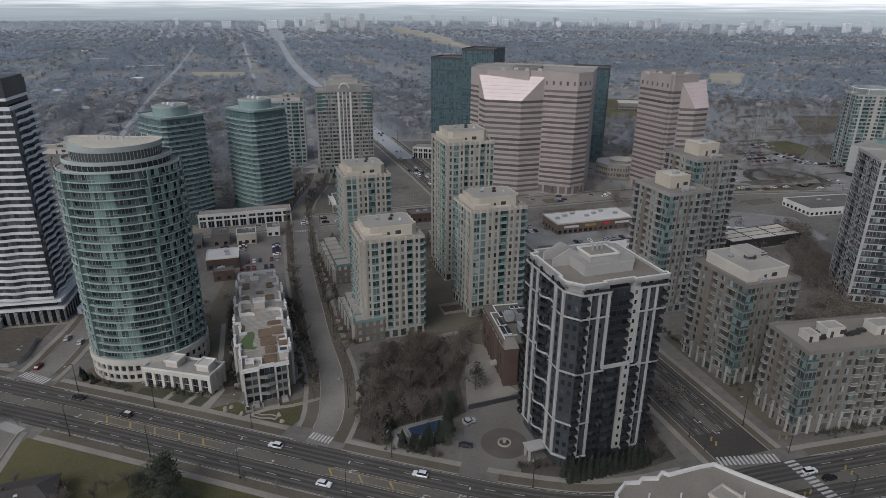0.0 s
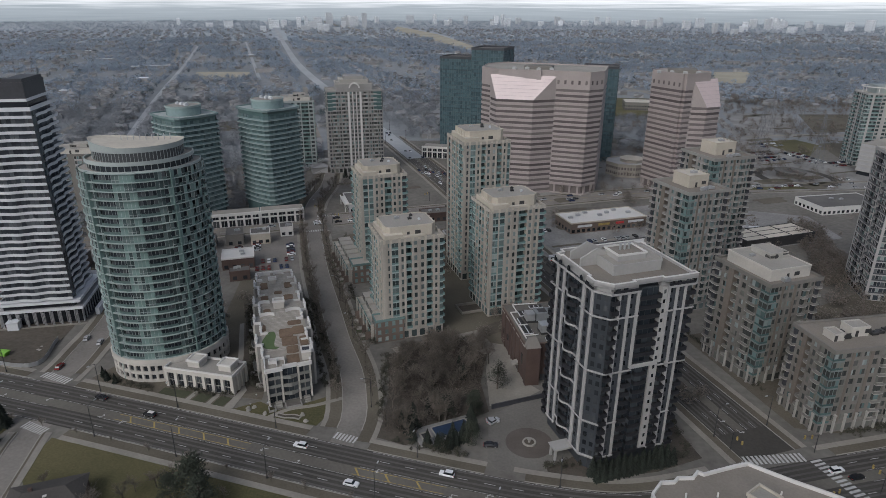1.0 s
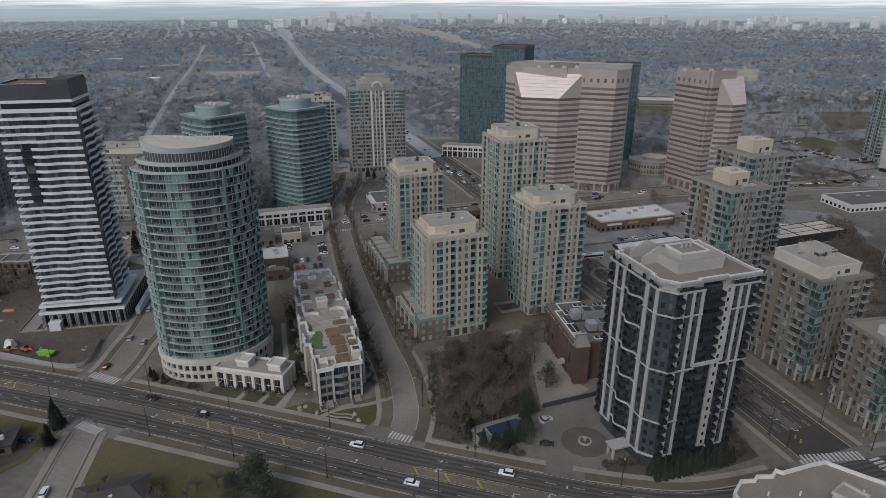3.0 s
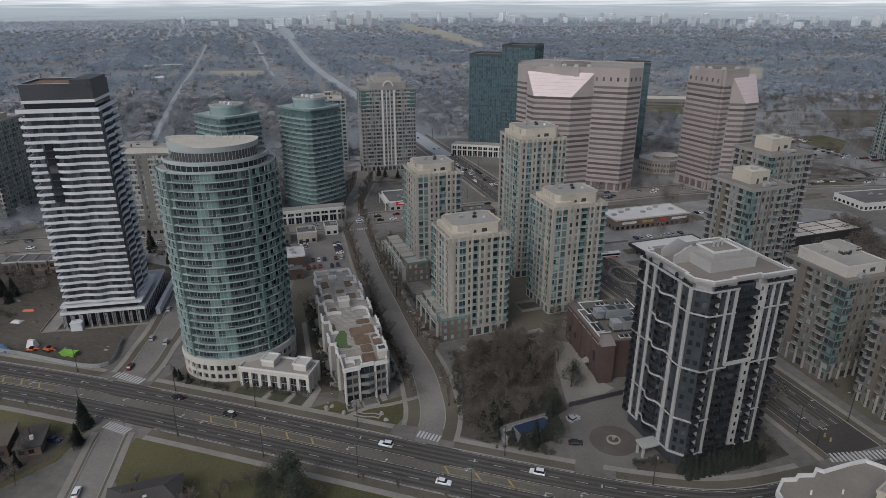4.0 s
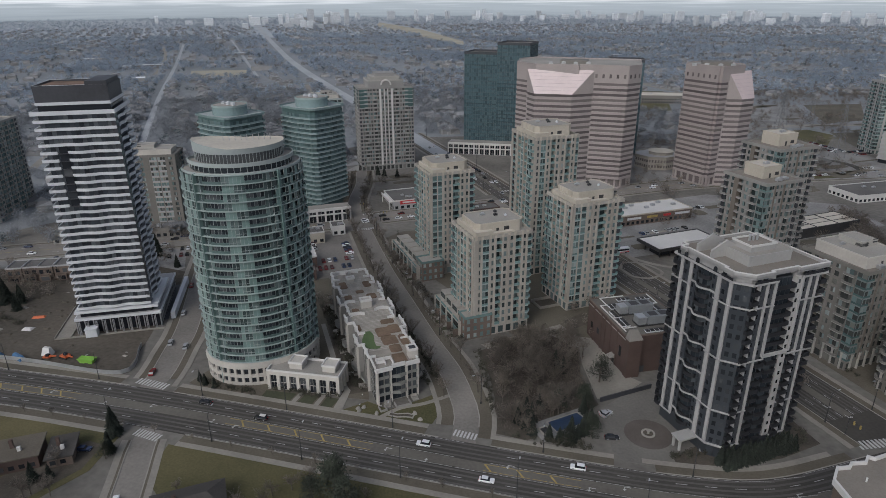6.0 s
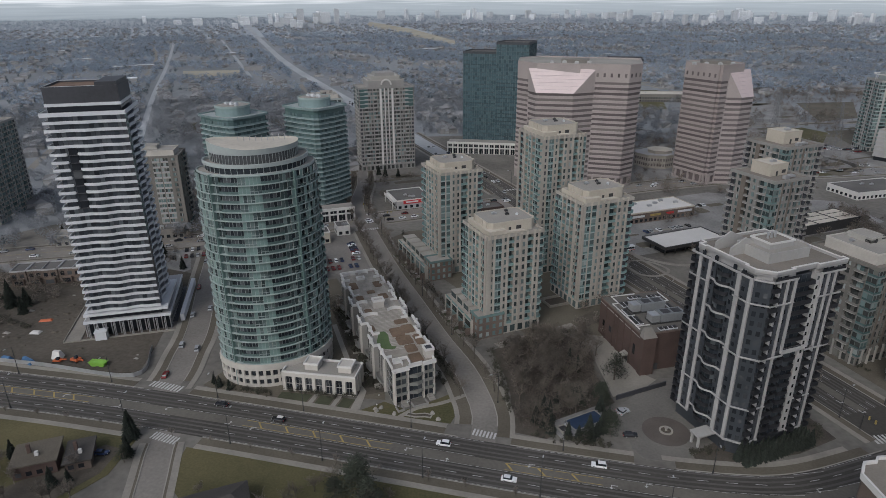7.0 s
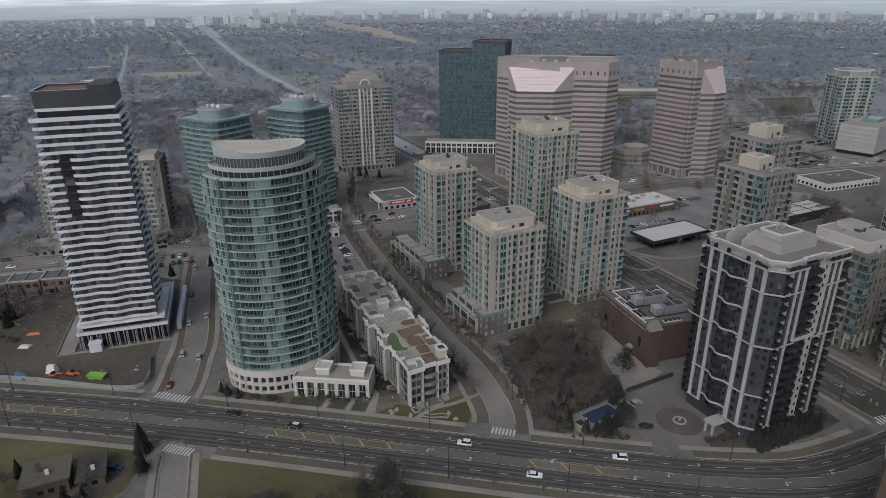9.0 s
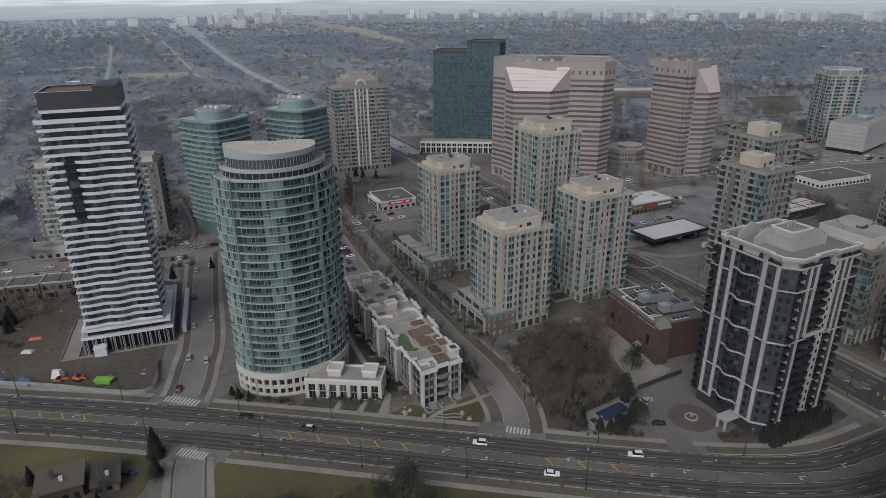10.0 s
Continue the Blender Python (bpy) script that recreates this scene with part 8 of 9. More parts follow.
def tree(x, y, size, kind, i, label, group):
    if on_pool(x, y):
        return
    t, c = {"bare": BARE, "fir": FIRS, "pine": PINES}[kind][i % {"bare": 4, "fir": 3, "pine": 2}[kind]]
    root = thing({"bare": "bare_tree", "fir": "conifer", "pine": "pine_tree"}[kind], label, "tree", x, y, 0.05, (i * 77) % 360, group)
    root.scale = (size, size, size)
    part("trunk", t, None, root)
    part("crown", c, None, root)


def inside(p, poly):
    r, n = False, len(poly)
    for i in range(n):
        (x1, y1), (x2, y2) = poly[i], poly[(i + 1) % n]
        if (y1 > p[1]) != (y2 > p[1]) and p[0] < (x2 - x1) * (p[1] - y1) / (y2 - y1) + x1:
            r = not r
    return r


count = 0
WOOD = [(-69, 142), (-58, 142), (-46, 160), (-47, 178), (-52, 204), (-70, 199), (-82, 186), (-75, 170), (-71, 158)]
rng = random.Random(11)
tries = 0
while count < 88 and tries < 3000:
    tries += 1
    p = (rng.uniform(-84, -40), rng.uniform(140, 206))
    if inside(p, WOOD):
        tree(*p, rng.uniform(0.8, 1.25), "bare", count, "leafless grey-brown tree in a dense grove", "trees of the grove")
        count += 1
for x, y, s in ((-173.6, 102.3, 0.7), (-105, 104.0, 1.5), (-101, 101, 1.2), (-110, 101, 1.0), (-40.7, 175.5, 1.25), (-45, 161, 0.9), (-52.6, 156, 0.9), (-42, 146, 0.9), (-49, 139.4, 0.8), (-44.0, 158.5, 0.75)):
    tree(x, y, s, "pine", count, "dark green spreading pine with clumped needles", "pines")
    count += 1
for x, y, s in ((-50.3, 182.3, 1.5), (-62.2, 189.6, 1.4), (-66, 194, 1.2), (-47, 190, 1.2), (-113, 106, 1.1), (-117, 104, 0.9), (-110.5, 103, 0.8), (-101, 102, 0.9), (-97, 105, 0.7), (-121, 101, 0.8)):
    tree(x, y, s, "bare", count, "tall leafless tree with a spreading crown", "garden trees")
    count += 1
run = 0.0
for a, b in zip(STREET_M[4:70], STREET_M[5:71]):
    run += (b - a).length
    if run > 6.5:
        run = 0
        for sg, o in ((1, 5.6), (-1, 5.8)):
            q = sides([a, b], sg * o)[0]
            tree(q.x, q.y, rng.uniform(0.8, 1.35), "bare", count, "leafless street tree on the verge", "street trees")
            count += 1
for i, p in enumerate(MAIN):
    if -330 < p.x < -20 and i % 3 == 0:
        q = sides(MAIN[i:i + 2], -10.6)[0]
        tree(q.x + rng.uniform(-1, 1), q.y, rng.uniform(0.32, 0.5), "bare", count, "young leafless tree on the road verge", "verge trees")
        count += 1
for x, y, s in ((-178.7, 111.8, 1.25), (-174.5, 105, 0.9), (-44, 149.5, 0.75), (-48, 147, 0.7), (-52.5, 145.5, 0.8), (-57, 147, 0.7), (-46, 144, 0.65), (-61, 145, 0.8), (-51, 141.8, 0.6), (-168, 141.5, 0.55), (-164, 140.8, 0.5), (-171, 143, 0.5),
                (-280, 176, 1.1), (-286, 174, 1.3), (-292, 179, 1.2), (-276, 170, 1.0), (-298, 178, 1.2), (-186, 90, 0.8), (-42.5, 152, 0.7), (-62, 152, 0.8), (-45, 157, 0.8), (-53, 178, 0.8), (-56, 183, 0.75), (-62, 172, 0.6), (-59, 142.5, 0.8), (-54, 141.6, 0.7), (-47.5, 141.8, 0.8), (-44.5, 146.5, 0.9), (-60, 148.5, 0.9), (-58.5, 156, 0.7), (-64, 147, 0.75), (31, 228, 0.9), (84, 236, 1.0), (-326, 246, 1.0), (-262, 240, 1.3), (-258, 236, 1.0), (-240, 226, 0.8), (-228, 240, 0.7), (-205, 410, 0.9), (-199, 407, 0.9), (-190, 409, 0.8)):
    tree(x, y, s, "fir", count, "dark green conifer with drooping boughs", "conifers")
    count += 1
for i in range(26):
    d = 1.0 + i * 1.0
    q = Vector((-9, 143.5)) + Vector((math.cos(radians(35)), math.sin(radians(35)))) * (1 + (i % 13) * 2.0) + Vector((0.57, -0.82)) * (1.6 + 2.6 * (i // 13))
    tree(q.x, q.y, rng.uniform(0.5, 0.8), "fir", count, "dark conifer in a dense row below the tower", "row of conifers")
    count += 1
for i in range(70):
    x, y = rng.uniform(-230, -60), rng.uniform(70, 100)
    if abs(x + 160 - (98 - y) * 0.5) < 9 or -172 < x < -150 or any(abs(x - a) < 9 and abs(y - b) < 8 for a, b in ((-194, 97), (-135, 95), (-112, 92), (-185, 101))):
        continue
    tree(x, y, rng.uniform(0.5, 1.0), "bare", count, "leafless garden tree beside the houses", "garden trees")
    count += 1
for x, y, k in ((-214, 84, 1.0), (-203, 83, 0.9), (-222, 96, 1.0), (-196, 88, 0.8), (-228, 104, 0.8), (-184, 96, 0.9), (-183, 84, 1.0), (-236, 92, 1.1), (-146, 96, 0.6), (-126, 92, 1.1), (-121, 97, 0.9)):
    tree(x, y, k, "bare", count, "leafless garden tree beside the houses", "garden trees")
    count += 1
for i in range(34):
    x, y = rng.uniform(-228, -180), rng.uniform(68, 98)
    if abs(x + 160 - (98 - y) * 0.5) > 12 and not any(abs(x - a) < 10 and abs(y - b) < 8 for a, b in ((-194, 97), (-185, 101))):
        tree(x, y, rng.uniform(0.45, 0.8), ("bare", "bare", "fir")[i % 3], count, "small dark garden tree by the brick house", "garden trees")
        count += 1
TOWN_TREES = []
for x0, x1, y0, y1, n in ((-360, -272, 160, 206, 90), (-258, -215, 385, 420, 10), (66, 150, 236, 325, 150), (84, 100, 300, 390, 160), (-60, -22, 205, 235, 12), (-165, -150, 175, 215, 8), (-60, 70, 398, 440, 26), (-30, 60, 440, 480, 16), (-60, 60, 340, 380, 14), (40, 120, 300, 380, 18), (88, 150, 470, 560, 34), (-40, 40, 490, 600, 26), (60, 96, 560, 700, 40), (60, 130, 500, 520, 14), (175, 330, 640, 760, 40), (100, 300, 720, 880, 40), (60, 320, 890, 960, 260), (100, 200, 640, 720, 14), (120, 160, 380, 440, 20), (96, 112, 520, 600, 14), (40, 70, 475, 520, 24), (-36, 20, 505, 560, 40), (-20, 90, 300, 318, 8), (-104, -86, 270, 330, 10), (-300, -230, 330, 400, 30), (-200, -170, 350, 420, 10), (15, 26, 180, 200, 3), (90, 280, 800, 930, 190), (80, 160, 590, 760, 70), (150, 260, 640, 760, 90), (-30, 10, 660, 740, 40), (-300, -240, 205, 330, 40), (-90, -30, 215, 300, 30)):
    for i in range(n):
        TOWN_TREES.append((rng.uniform(x0, x1), rng.uniform(y0, y1)))

# ---- suburb: thousands of bare trees and small houses out to the haze ----
def tri_field(name, verts, label, category, m):
    me = bpy.data.meshes.new(name)
    n = len(verts)
    me.vertices.add(n)
    me.vertices.foreach_set("co", verts.astype(np.float32).ravel())
    me.loops.add(n)
    me.loops.foreach_set("vertex_index", np.arange(n, dtype=np.int32))
    me.polygons.add(n // 3)
    me.polygons.foreach_set("loop_start", np.arange(0, n, 3, dtype=np.int32))
    me.materials.append(m)
    me.update(calc_edges=True)
    ob = new(name, me)
    return tagged(ob, label, category, "", "stuff")


def land_points(n, rmin, rmax, gen, power=1.0):
    """Points over the land that the lens can sweep, thinner with distance."""
    a = np.radians(gen.uniform(-36, 68, n))
    r = rmin + (rmax - rmin) * gen.random(n) ** power
    return np.stack([-35 - np.sin(a) * r, np.cos(a) * r - 10], 1), r


gen = np.random.default_rng(5)


def gap_to(line, x, y):
    """Distance from each point to a line's nearest stretch."""
    best = np.full(len(x), 1e9)
    for a, b in zip(line[::4], line[4::4]):
        d = b - a
        t = np.clip(((x - a.x) * d.x + (y - a.y) * d.y) / d.length_squared, 0, 1)
        best = np.minimum(best, np.hypot(x - a.x - t * d.x, y - a.y - t * d.y))
    return best


def in_outline(x, y, edge):
    """True for the points inside an outline."""
    hit = np.zeros(len(x), bool)
    for (x1, y1), (x2, y2) in zip(edge, edge[1:] + edge[:1]):
        if y1 != y2:
            hit ^= ((y1 > y) != (y2 > y)) & (x < (x2 - x1) * (y - y1) / (y2 - y1) + x1)
    return hit


def clear_of_town(p):
    """True where the suburb stands: away from the towers, the avenue and the open lots."""
    x, y = p[:, 0], p[:, 1]
    along = x * U.x + y * U.y
    back = x * V.x + y * V.y
    town = (y < 330 + 0.62 * (x + 150)) & (x > -420) | ((x > -230) & (x < 150) & (y < 560)) | (x > 40) & (y < 900) & (x < 420)
    ave = gap_to(AVENUE, x, y) < 12 + 0.003 * r_of(x, y)
    st_s = (gap_to(STREET_S, x, y) < 7) | (gap_to(FAR_STREETS[0], x, y) < 6) | (gap_to(FAR_STREETS[1], x, y) < 7)
    field = (x > -50) & (x < 27) & (y > 735) & (y < 920)
    for edge in TAN_FIELDS:
        field |= in_outline(x, y, edge)
    cross = np.abs(np.mod(back + 30 * np.sin(along / 250.0), 460) - 115) < 5
    lanes = (np.abs(np.mod(along + 40 + 25 * np.sin(back / 300.0), 240) - 120) < 4.5) & (r_of(x, y) < 1900)
    return ~(town | ave | st_s | field | cross | lanes)


def r_of(x, y):
    return np.hypot(x + 35, y + 10)


def crowns(p, size, bits, gen, grain=0.15):
    """Each tree: a loose round crown of small twig tufts above a bare stem."""
    n = len(p) * bits
    base, s = np.repeat(np.c_[p, np.zeros(len(p))], bits, 0), np.repeat(size, bits)
    d = gen.normal(0, 1, (n, 3))
    d /= np.linalg.norm(d, axis=1)[:, None]
    r = gen.random(n) ** 0.45
    wide = np.repeat(gen.uniform(0.34, 0.5, len(p)), bits)
    mid = base + np.c_[d[:, 0] * r * s * wide, d[:, 1] * r * s * wide, s * (0.58 + 0.4 * d[:, 2] * r)]
    up = np.c_[np.zeros(n), np.zeros(n), np.ones(n)] + 0.5 * d + gen.normal(0, 0.38, (n, 3))
    up /= np.linalg.norm(up, axis=1)[:, None]
    e = np.cross(up, gen.normal(0, 1, (n, 3)))
    e /= np.linalg.norm(e, axis=1)[:, None]
    g = np.cross(up, e)
    size = (s * grain)[:, None] * gen.uniform(0.6, 1.4, (n, 1))
    tri = np.stack([e * size, (-0.6 * e + 0.75 * g) * size * gen.uniform(0.6, 1.2, (n, 1)), (-0.5 * e - 0.8 * g) * size * gen.uniform(0.6, 1.2, (n, 1))], 1)
    return (mid[:, None, :] + tri).reshape(-1, 3)


def shrub_rows(rows, gap, spread):
    """Points of low planting along stretches of the plan."""
    out = []
    for (x1, y1), (x2, y2) in rows:
        k = int(math.hypot(x2 - x1, y2 - y1) / gap)
        t = gen.random(k)
        out.append(np.c_[x1 + (x2 - x1) * t, y1 + (y2 - y1) * t] + gen.normal(0, spread, (k, 2)))
    return np.concatenate(out)


pts = shrub_rows([((-116, 152), (-152, 205)), ((-118.5, 152), (-155, 206)), ((-96, 160), (-134, 217)), ((-93, 163), (-131, 218)), ((-91, 190), (-122, 236)), ((-118, 246), (-152, 296)), ((-170, 142), (-147, 141)), ((-146, 144), (-122, 145.4)),
                  ((-64, 140.5), (-42, 139.5)), ((-20, 142), (18, 158)), ((18, 160), (14, 176)), ((-72, 150), (-84, 184)), ((44, 200), (16, 244)), ((62, 182), (102, 204)), ((-80, 190), (-50, 210)), ((-300, 168), (-262, 160))], 0.55, 0.7)
tri_field("shrubs", crowns(pts, gen.uniform(0.9, 2.2, len(pts)), 60, gen, 0.11), "low dark shrubs and hedges in planting beds", "shrubs", SHRUBS)
pts = np.array([p for p in zip(gen.uniform(-84, -40, 330), gen.uniform(140, 206, 330)) if inside(p, WOOD) and not on_pool(*p)])
tri_field("grove_thicket", crowns(pts, gen.uniform(3.5, 6.5, len(pts)), 170, gen, 0.035), "tangled bare saplings filling the grove", "thicket", THICKET)
pts = np.array(TOWN_TREES)
tri_field("town_trees", crowns(pts, gen.uniform(4, 8.5, len(pts)), 150, gen, 0.055), "leafless trees between the buildings", "trees", TWIGS)
# Each band of trees takes a colour with haze painted into it.
pts, rr = land_points(8200, 330, 900, gen, 0.7)
keep = clear_of_town(pts)
pts = pts[keep]
tall = gen.uniform(6, 12, len(pts))
tri_field("near_woods", crowns(pts, tall, 170, gen, 0.05), "leafless trees near the towers in a painted haze tint", "trees", WOODS_NEAR)
def clumps(p, share):
    """Keeps points in irregular patches of woodland."""
    x, y = p[:, 0], p[:, 1]
    v = np.sin(x / 61 + 2.1 * np.sin(y / 97)) + np.sin(y / 53 + 1.7 * np.sin(x / 83)) + 0.8 * np.sin(x / 23 + y / 31) + 0.6 * gen.normal(0, 1, len(p))
    return v > np.quantile(v, 1 - share)


pts, rr = land_points(40000, 800, 2400, gen, 0.72)
pts = pts[clear_of_town(pts)]
pts = pts[clumps(pts, 0.62)]
tall = gen.uniform(7, 12, len(pts))
tri_field("middle_woods", crowns(pts, tall, 44, gen, 0.1), "leafless trees over the suburb in a painted haze tint", "trees", TWIGS_FAR)
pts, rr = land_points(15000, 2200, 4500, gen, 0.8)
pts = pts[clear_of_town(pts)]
tri_field("far_woods", crowns(pts, gen.uniform(8, 15, len(pts)), 18, gen, 0.17), "hazy woods in the far distance", "trees", WOODS_HAZED)
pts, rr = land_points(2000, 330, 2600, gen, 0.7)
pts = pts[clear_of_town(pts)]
tri_field("far_conifers", crowns(pts, gen.uniform(7, 12, len(pts)), 50, gen, 0.1), "conifers among the suburb's trees, paled by painted haze", "trees", NEEDLES_FAR)


def houses(n, rmin, rmax, power, gen):
    p, r = land_points(n, rmin, rmax, gen, power)
    p = p[clear_of_town(p)]
    # rows along the streets
    al = p[:, 0] * U.x + p[:, 1] * U.y
    bk = p[:, 0] * V.x + p[:, 1] * V.y
    row = np.floor((al + 40) / 40)
    al = row * 40 - 20 + gen.normal(0, 5, len(al)) + 25 * np.sin(bk / 300.0)
    bk = np.round(bk / 17) * 17 + gen.normal(0, 2, len(bk))
    p = np.stack([al * U.x + bk * V.x, al * U.y + bk * V.y], 1)
    p = p[clear_of_town(p)]
    k = len(p)
    w, d, h = gen.uniform(4.2, 6.5, k), gen.uniform(3.6, 5, k), gen.uniform(2.8, 5.0, k)
    up = h + gen.uniform(1.6, 2.8, k)
    turn = np.radians(34) + (gen.random(k) < 0.4) * np.pi / 2
    c, s = np.cos(turn), np.sin(turn)

    def corner(sx, sy, z):
        return np.stack([p[:, 0] + c * w * sx - s * d * sy, p[:, 1] + s * w * sx + c * d * sy, z], 1)
    z0 = np.zeros(k)
    A, B, C, D = (corner(x, y, z0) for x, y in ((-1, -1), (1, -1), (1, 1), (-1, 1)))
    a, b, cc, dd = (corner(x, y, h) for x, y in ((-1, -1), (1, -1), (1, 1), (-1, 1)))
    e, f = corner(-0.75, 0, up), corner(0.75, 0, up)
    walls = np.stack([A, B, b, A, b, a, B, C, cc, B, cc, b, C, D, dd, C, dd, cc, D, A, a, D, a, dd], 1).reshape(-1, 3)
    ra, rb, rc, rd = (corner(x, y, h - 0.1) for x, y in ((-1.1, -1.12), (1.1, -1.12), (1.1, 1.12), (-1.1, 1.12)))
    roof = np.stack([ra, rb, f, ra, f, e, rb, rc, f, rc, rd, e, rc, e, f, rd, ra, e], 1).reshape(-1, 3)
    return walls, roof


for tag, n, r0, r1, pw in (("near", 2600, 330, 1100, 0.7), ("far", 6500, 1000, 3200, 0.7)):
    wv, rv = houses(n, r0, r1, pw, gen)
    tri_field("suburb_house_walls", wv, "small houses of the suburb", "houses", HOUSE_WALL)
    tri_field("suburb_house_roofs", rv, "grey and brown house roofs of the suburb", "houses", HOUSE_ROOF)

lanes = Shape()
for k in range(-8, 15):
    o = k * 240 - 40 + 120
    pts = [Vector((U * (o - 25 * math.sin(b / 300.0)) + V * b)[:]) for b in range(-300, 1900, 24)]
    ribbon(lanes, pts, 3.2, -3.2, 0, 0.05, 0, lambda p: not (420 < p.length < 1900) or not clear_of_town(np.array([[p.x + 7 * U.x, p.y + 7 * U.y]]))[0])
solid("suburb_streets", lanes, CONCRETE, "pale suburban streets between the trees", "road", "stuff")

halls = Shape()
rng = random.Random(52)
for i in range(80):
    a, r = radians(rng.uniform(-34, 60)), rng.uniform(1000, 3200)
    c = Vector((-35 - math.sin(a) * r, math.cos(a) * r))
    if clear_of_town(np.array([[c.x, c.y]]))[0]:
        w, d, h = rng.uniform(8, 22), rng.uniform(6, 11), rng.uniform(4, 7)
        q = [(c + U * sx * w + V * sy * d)[:] for sx, sy in ((-1, -1), (1, -1), (1, 1), (-1, 1))]
        halls.prism(q, 0, h, 0, rng.choice((1, 1, 2)))
solid("far_halls", halls, [HOUSE_WALL, BLOCK_HAZED, HOUSE_ROOF], "low flat-roofed schools and halls in the suburb", "buildings", "stuff")

far = Shape()
rng = random.Random(21)
for cx, cy, n, sp, hmin, hmax in ((-1750, 2850, 16, 200, 20, 55), (-1350, 2550, 9, 120, 18, 35), (-900, 3700, 12, 260, 20, 60), (-250, 3900, 14, 300, 25, 45), (500, 3600, 22, 420, 25, 55), (1200, 3300, 16, 300, 25, 50), (1900, 3000, 12, 260, 20, 45), (-1450, 3100, 5, 90, 40, 75)):
    for i in range(n):
        x, y = cx + rng.gauss(0, sp), cy + rng.gauss(0, sp * 0.5)
        w, d, h = rng.uniform(14, 45), rng.uniform(12, 22), rng.uniform(hmin, hmax)
        a = radians(34 + rng.choice((0, 90)))
        c, s = math.cos(a), math.sin(a)
        q = [(x + c * u - s * v, y + s * u + c * v) for u, v in ((-w / 2, -d / 2), (w / 2, -d / 2), (w / 2, d / 2), (-w / 2, d / 2))]
        far.prism(q, 0, h)
        for z in range(1, int(h / 3)):
            if w > 18:
                far.prism(shrink(q, -0.2), z * 3, z * 3 + 1.0, 1)
solid("far_blocks", far, [BLOCK_HAZED, BLOCK_BAND], "apartment blocks in the far distance, paled by painted haze", "buildings", "stuff")

# ---- vehicles ----
def car(paint, x, y, turn, label, tall=0.0, close=True):
    root = thing("car", label, "car", x, y, 0.05, turn, "cars on the roads")
    h = 1.45 + tall
    b = Shape()
    low = [(-2.25, -0.78), (-2.05, -0.9), (2.0, -0.9), (2.25, -0.7), (2.25, 0.7), (2.0, 0.9), (-2.05, 0.9), (-2.25, 0.78)]
    b.prism(low, 0.28, 0.72)
    b.loft(low, shrink(low, 0.1), 0.72, 0.92)
    part("body", b, paint, root)
    back = -2.1 if tall else -1.75
    cab0 = [(back, -0.8), (1.0, -0.8), (1.0, 0.8), (back, 0.8)]
    cab1 = [(back + 0.35, -0.64), (0.35, -0.64), (0.35, 0.64), (back + 0.35, 0.64)]
    part("cabin_glass", Shape().loft(cab0, cab1, 0.9, h - 0.06), GLASS_DARK, root)
    part("roof", Shape().prism(shrink(cab1, -0.03), h - 0.08, h), paint, root)
    wheel = shared(("wheel",), lambda s: [s.v.extend([(0.33 * math.cos(a * 0.6283), yy, 0.33 + 0.33 * math.sin(a * 0.6283)) for yy in (-0.11, 0.11) for a in range(10)]), s.f.extend([tuple(range(10)), tuple(range(19, 9, -1))] + [(i, 10 + i, 10 + (i + 1) % 10, (i + 1) % 10) for i in range(10)]), s.m.extend([0] * 12)], [RUBBER])
    rim = shared(("rim",), lambda s: s.v.extend([(0.2 * math.cos(a * 0.7854), yy, 0.33 + 0.2 * math.sin(a * 0.7854)) for yy in (-0.125, 0.125) for a in range(8)]) or s.f.extend([tuple(range(8)), tuple(range(15, 7, -1))] + [(i, 8 + i, 8 + (i + 1) % 8, (i + 1) % 8) for i in range(8)]) or s.m.extend([0] * 10), [METAL])
    for wx in (-1.35, 1.4):
        for wy in (-0.84, 0.84):
            w = piece("wheel", wheel, root, pose(wx, wy, 0))
            if close:
                piece("rim", rim, w, pose(0, 0, 0))
    for wy in (-0.6, 0.6) if close else ():
        part("headlight", Shape().box(2.2, 2.27, wy - 0.2, wy + 0.2, 0.62, 0.78), LAMP_GLOW, root)
        part("tail_light", Shape().box(-2.28, -2.2, wy - 0.2, wy + 0.2, 0.66, 0.82), PAINT_RED, root)
    return root


suv = car(CAR_WHITE, -88.7, 130, 180, "white sport utility car on the main road", 0.25)
copy_thing(suv, pose(-45, 131, 0.05, 0, 0, 180))
copy_thing(suv, pose(57, 164, 0.05, 0, 0, 30))
sedan = car(CAR_WHITE, -68.3, 120, 0, "white saloon car on grey asphalt")
dark = car(CAR_BLACK, -161.6, 132.2, 180, "black saloon car on grey asphalt")
pick = car(CAR_BLACK, -140.4, 129.3, 180, "black car with a pale roof load", 0.2)
part("load_cover", Shape().box(-1.7, 0.3, -0.6, 0.6, 1.66, 1.74), WHITE, pick)
silver = car(CAR_SILVER, -38, 157.6, 58, "silver saloon car on grey asphalt")
navy = car(CAR_BLUE, -182.2, 103.8, 12, "navy blue car beside the brick bungalow")
forecourt_car = car(CAR_BLACK, -36.3, 146.4, 12, "black car on the grey forecourt")
red = car(CAR_RED, -189.8, 143, 110, "maroon car on grey asphalt")
copy_thing(silver, pose(-38.3, 157.8, 0.1, 0, 0, 20))
copy_thing(sedan, pose(-158.8, 88.6, 0.1, 0, 0, 120))
copy_thing(dark, pose(61.5, 162.5, 0.05, 0, 0, 30))
rng = random.Random(4)
spots = []
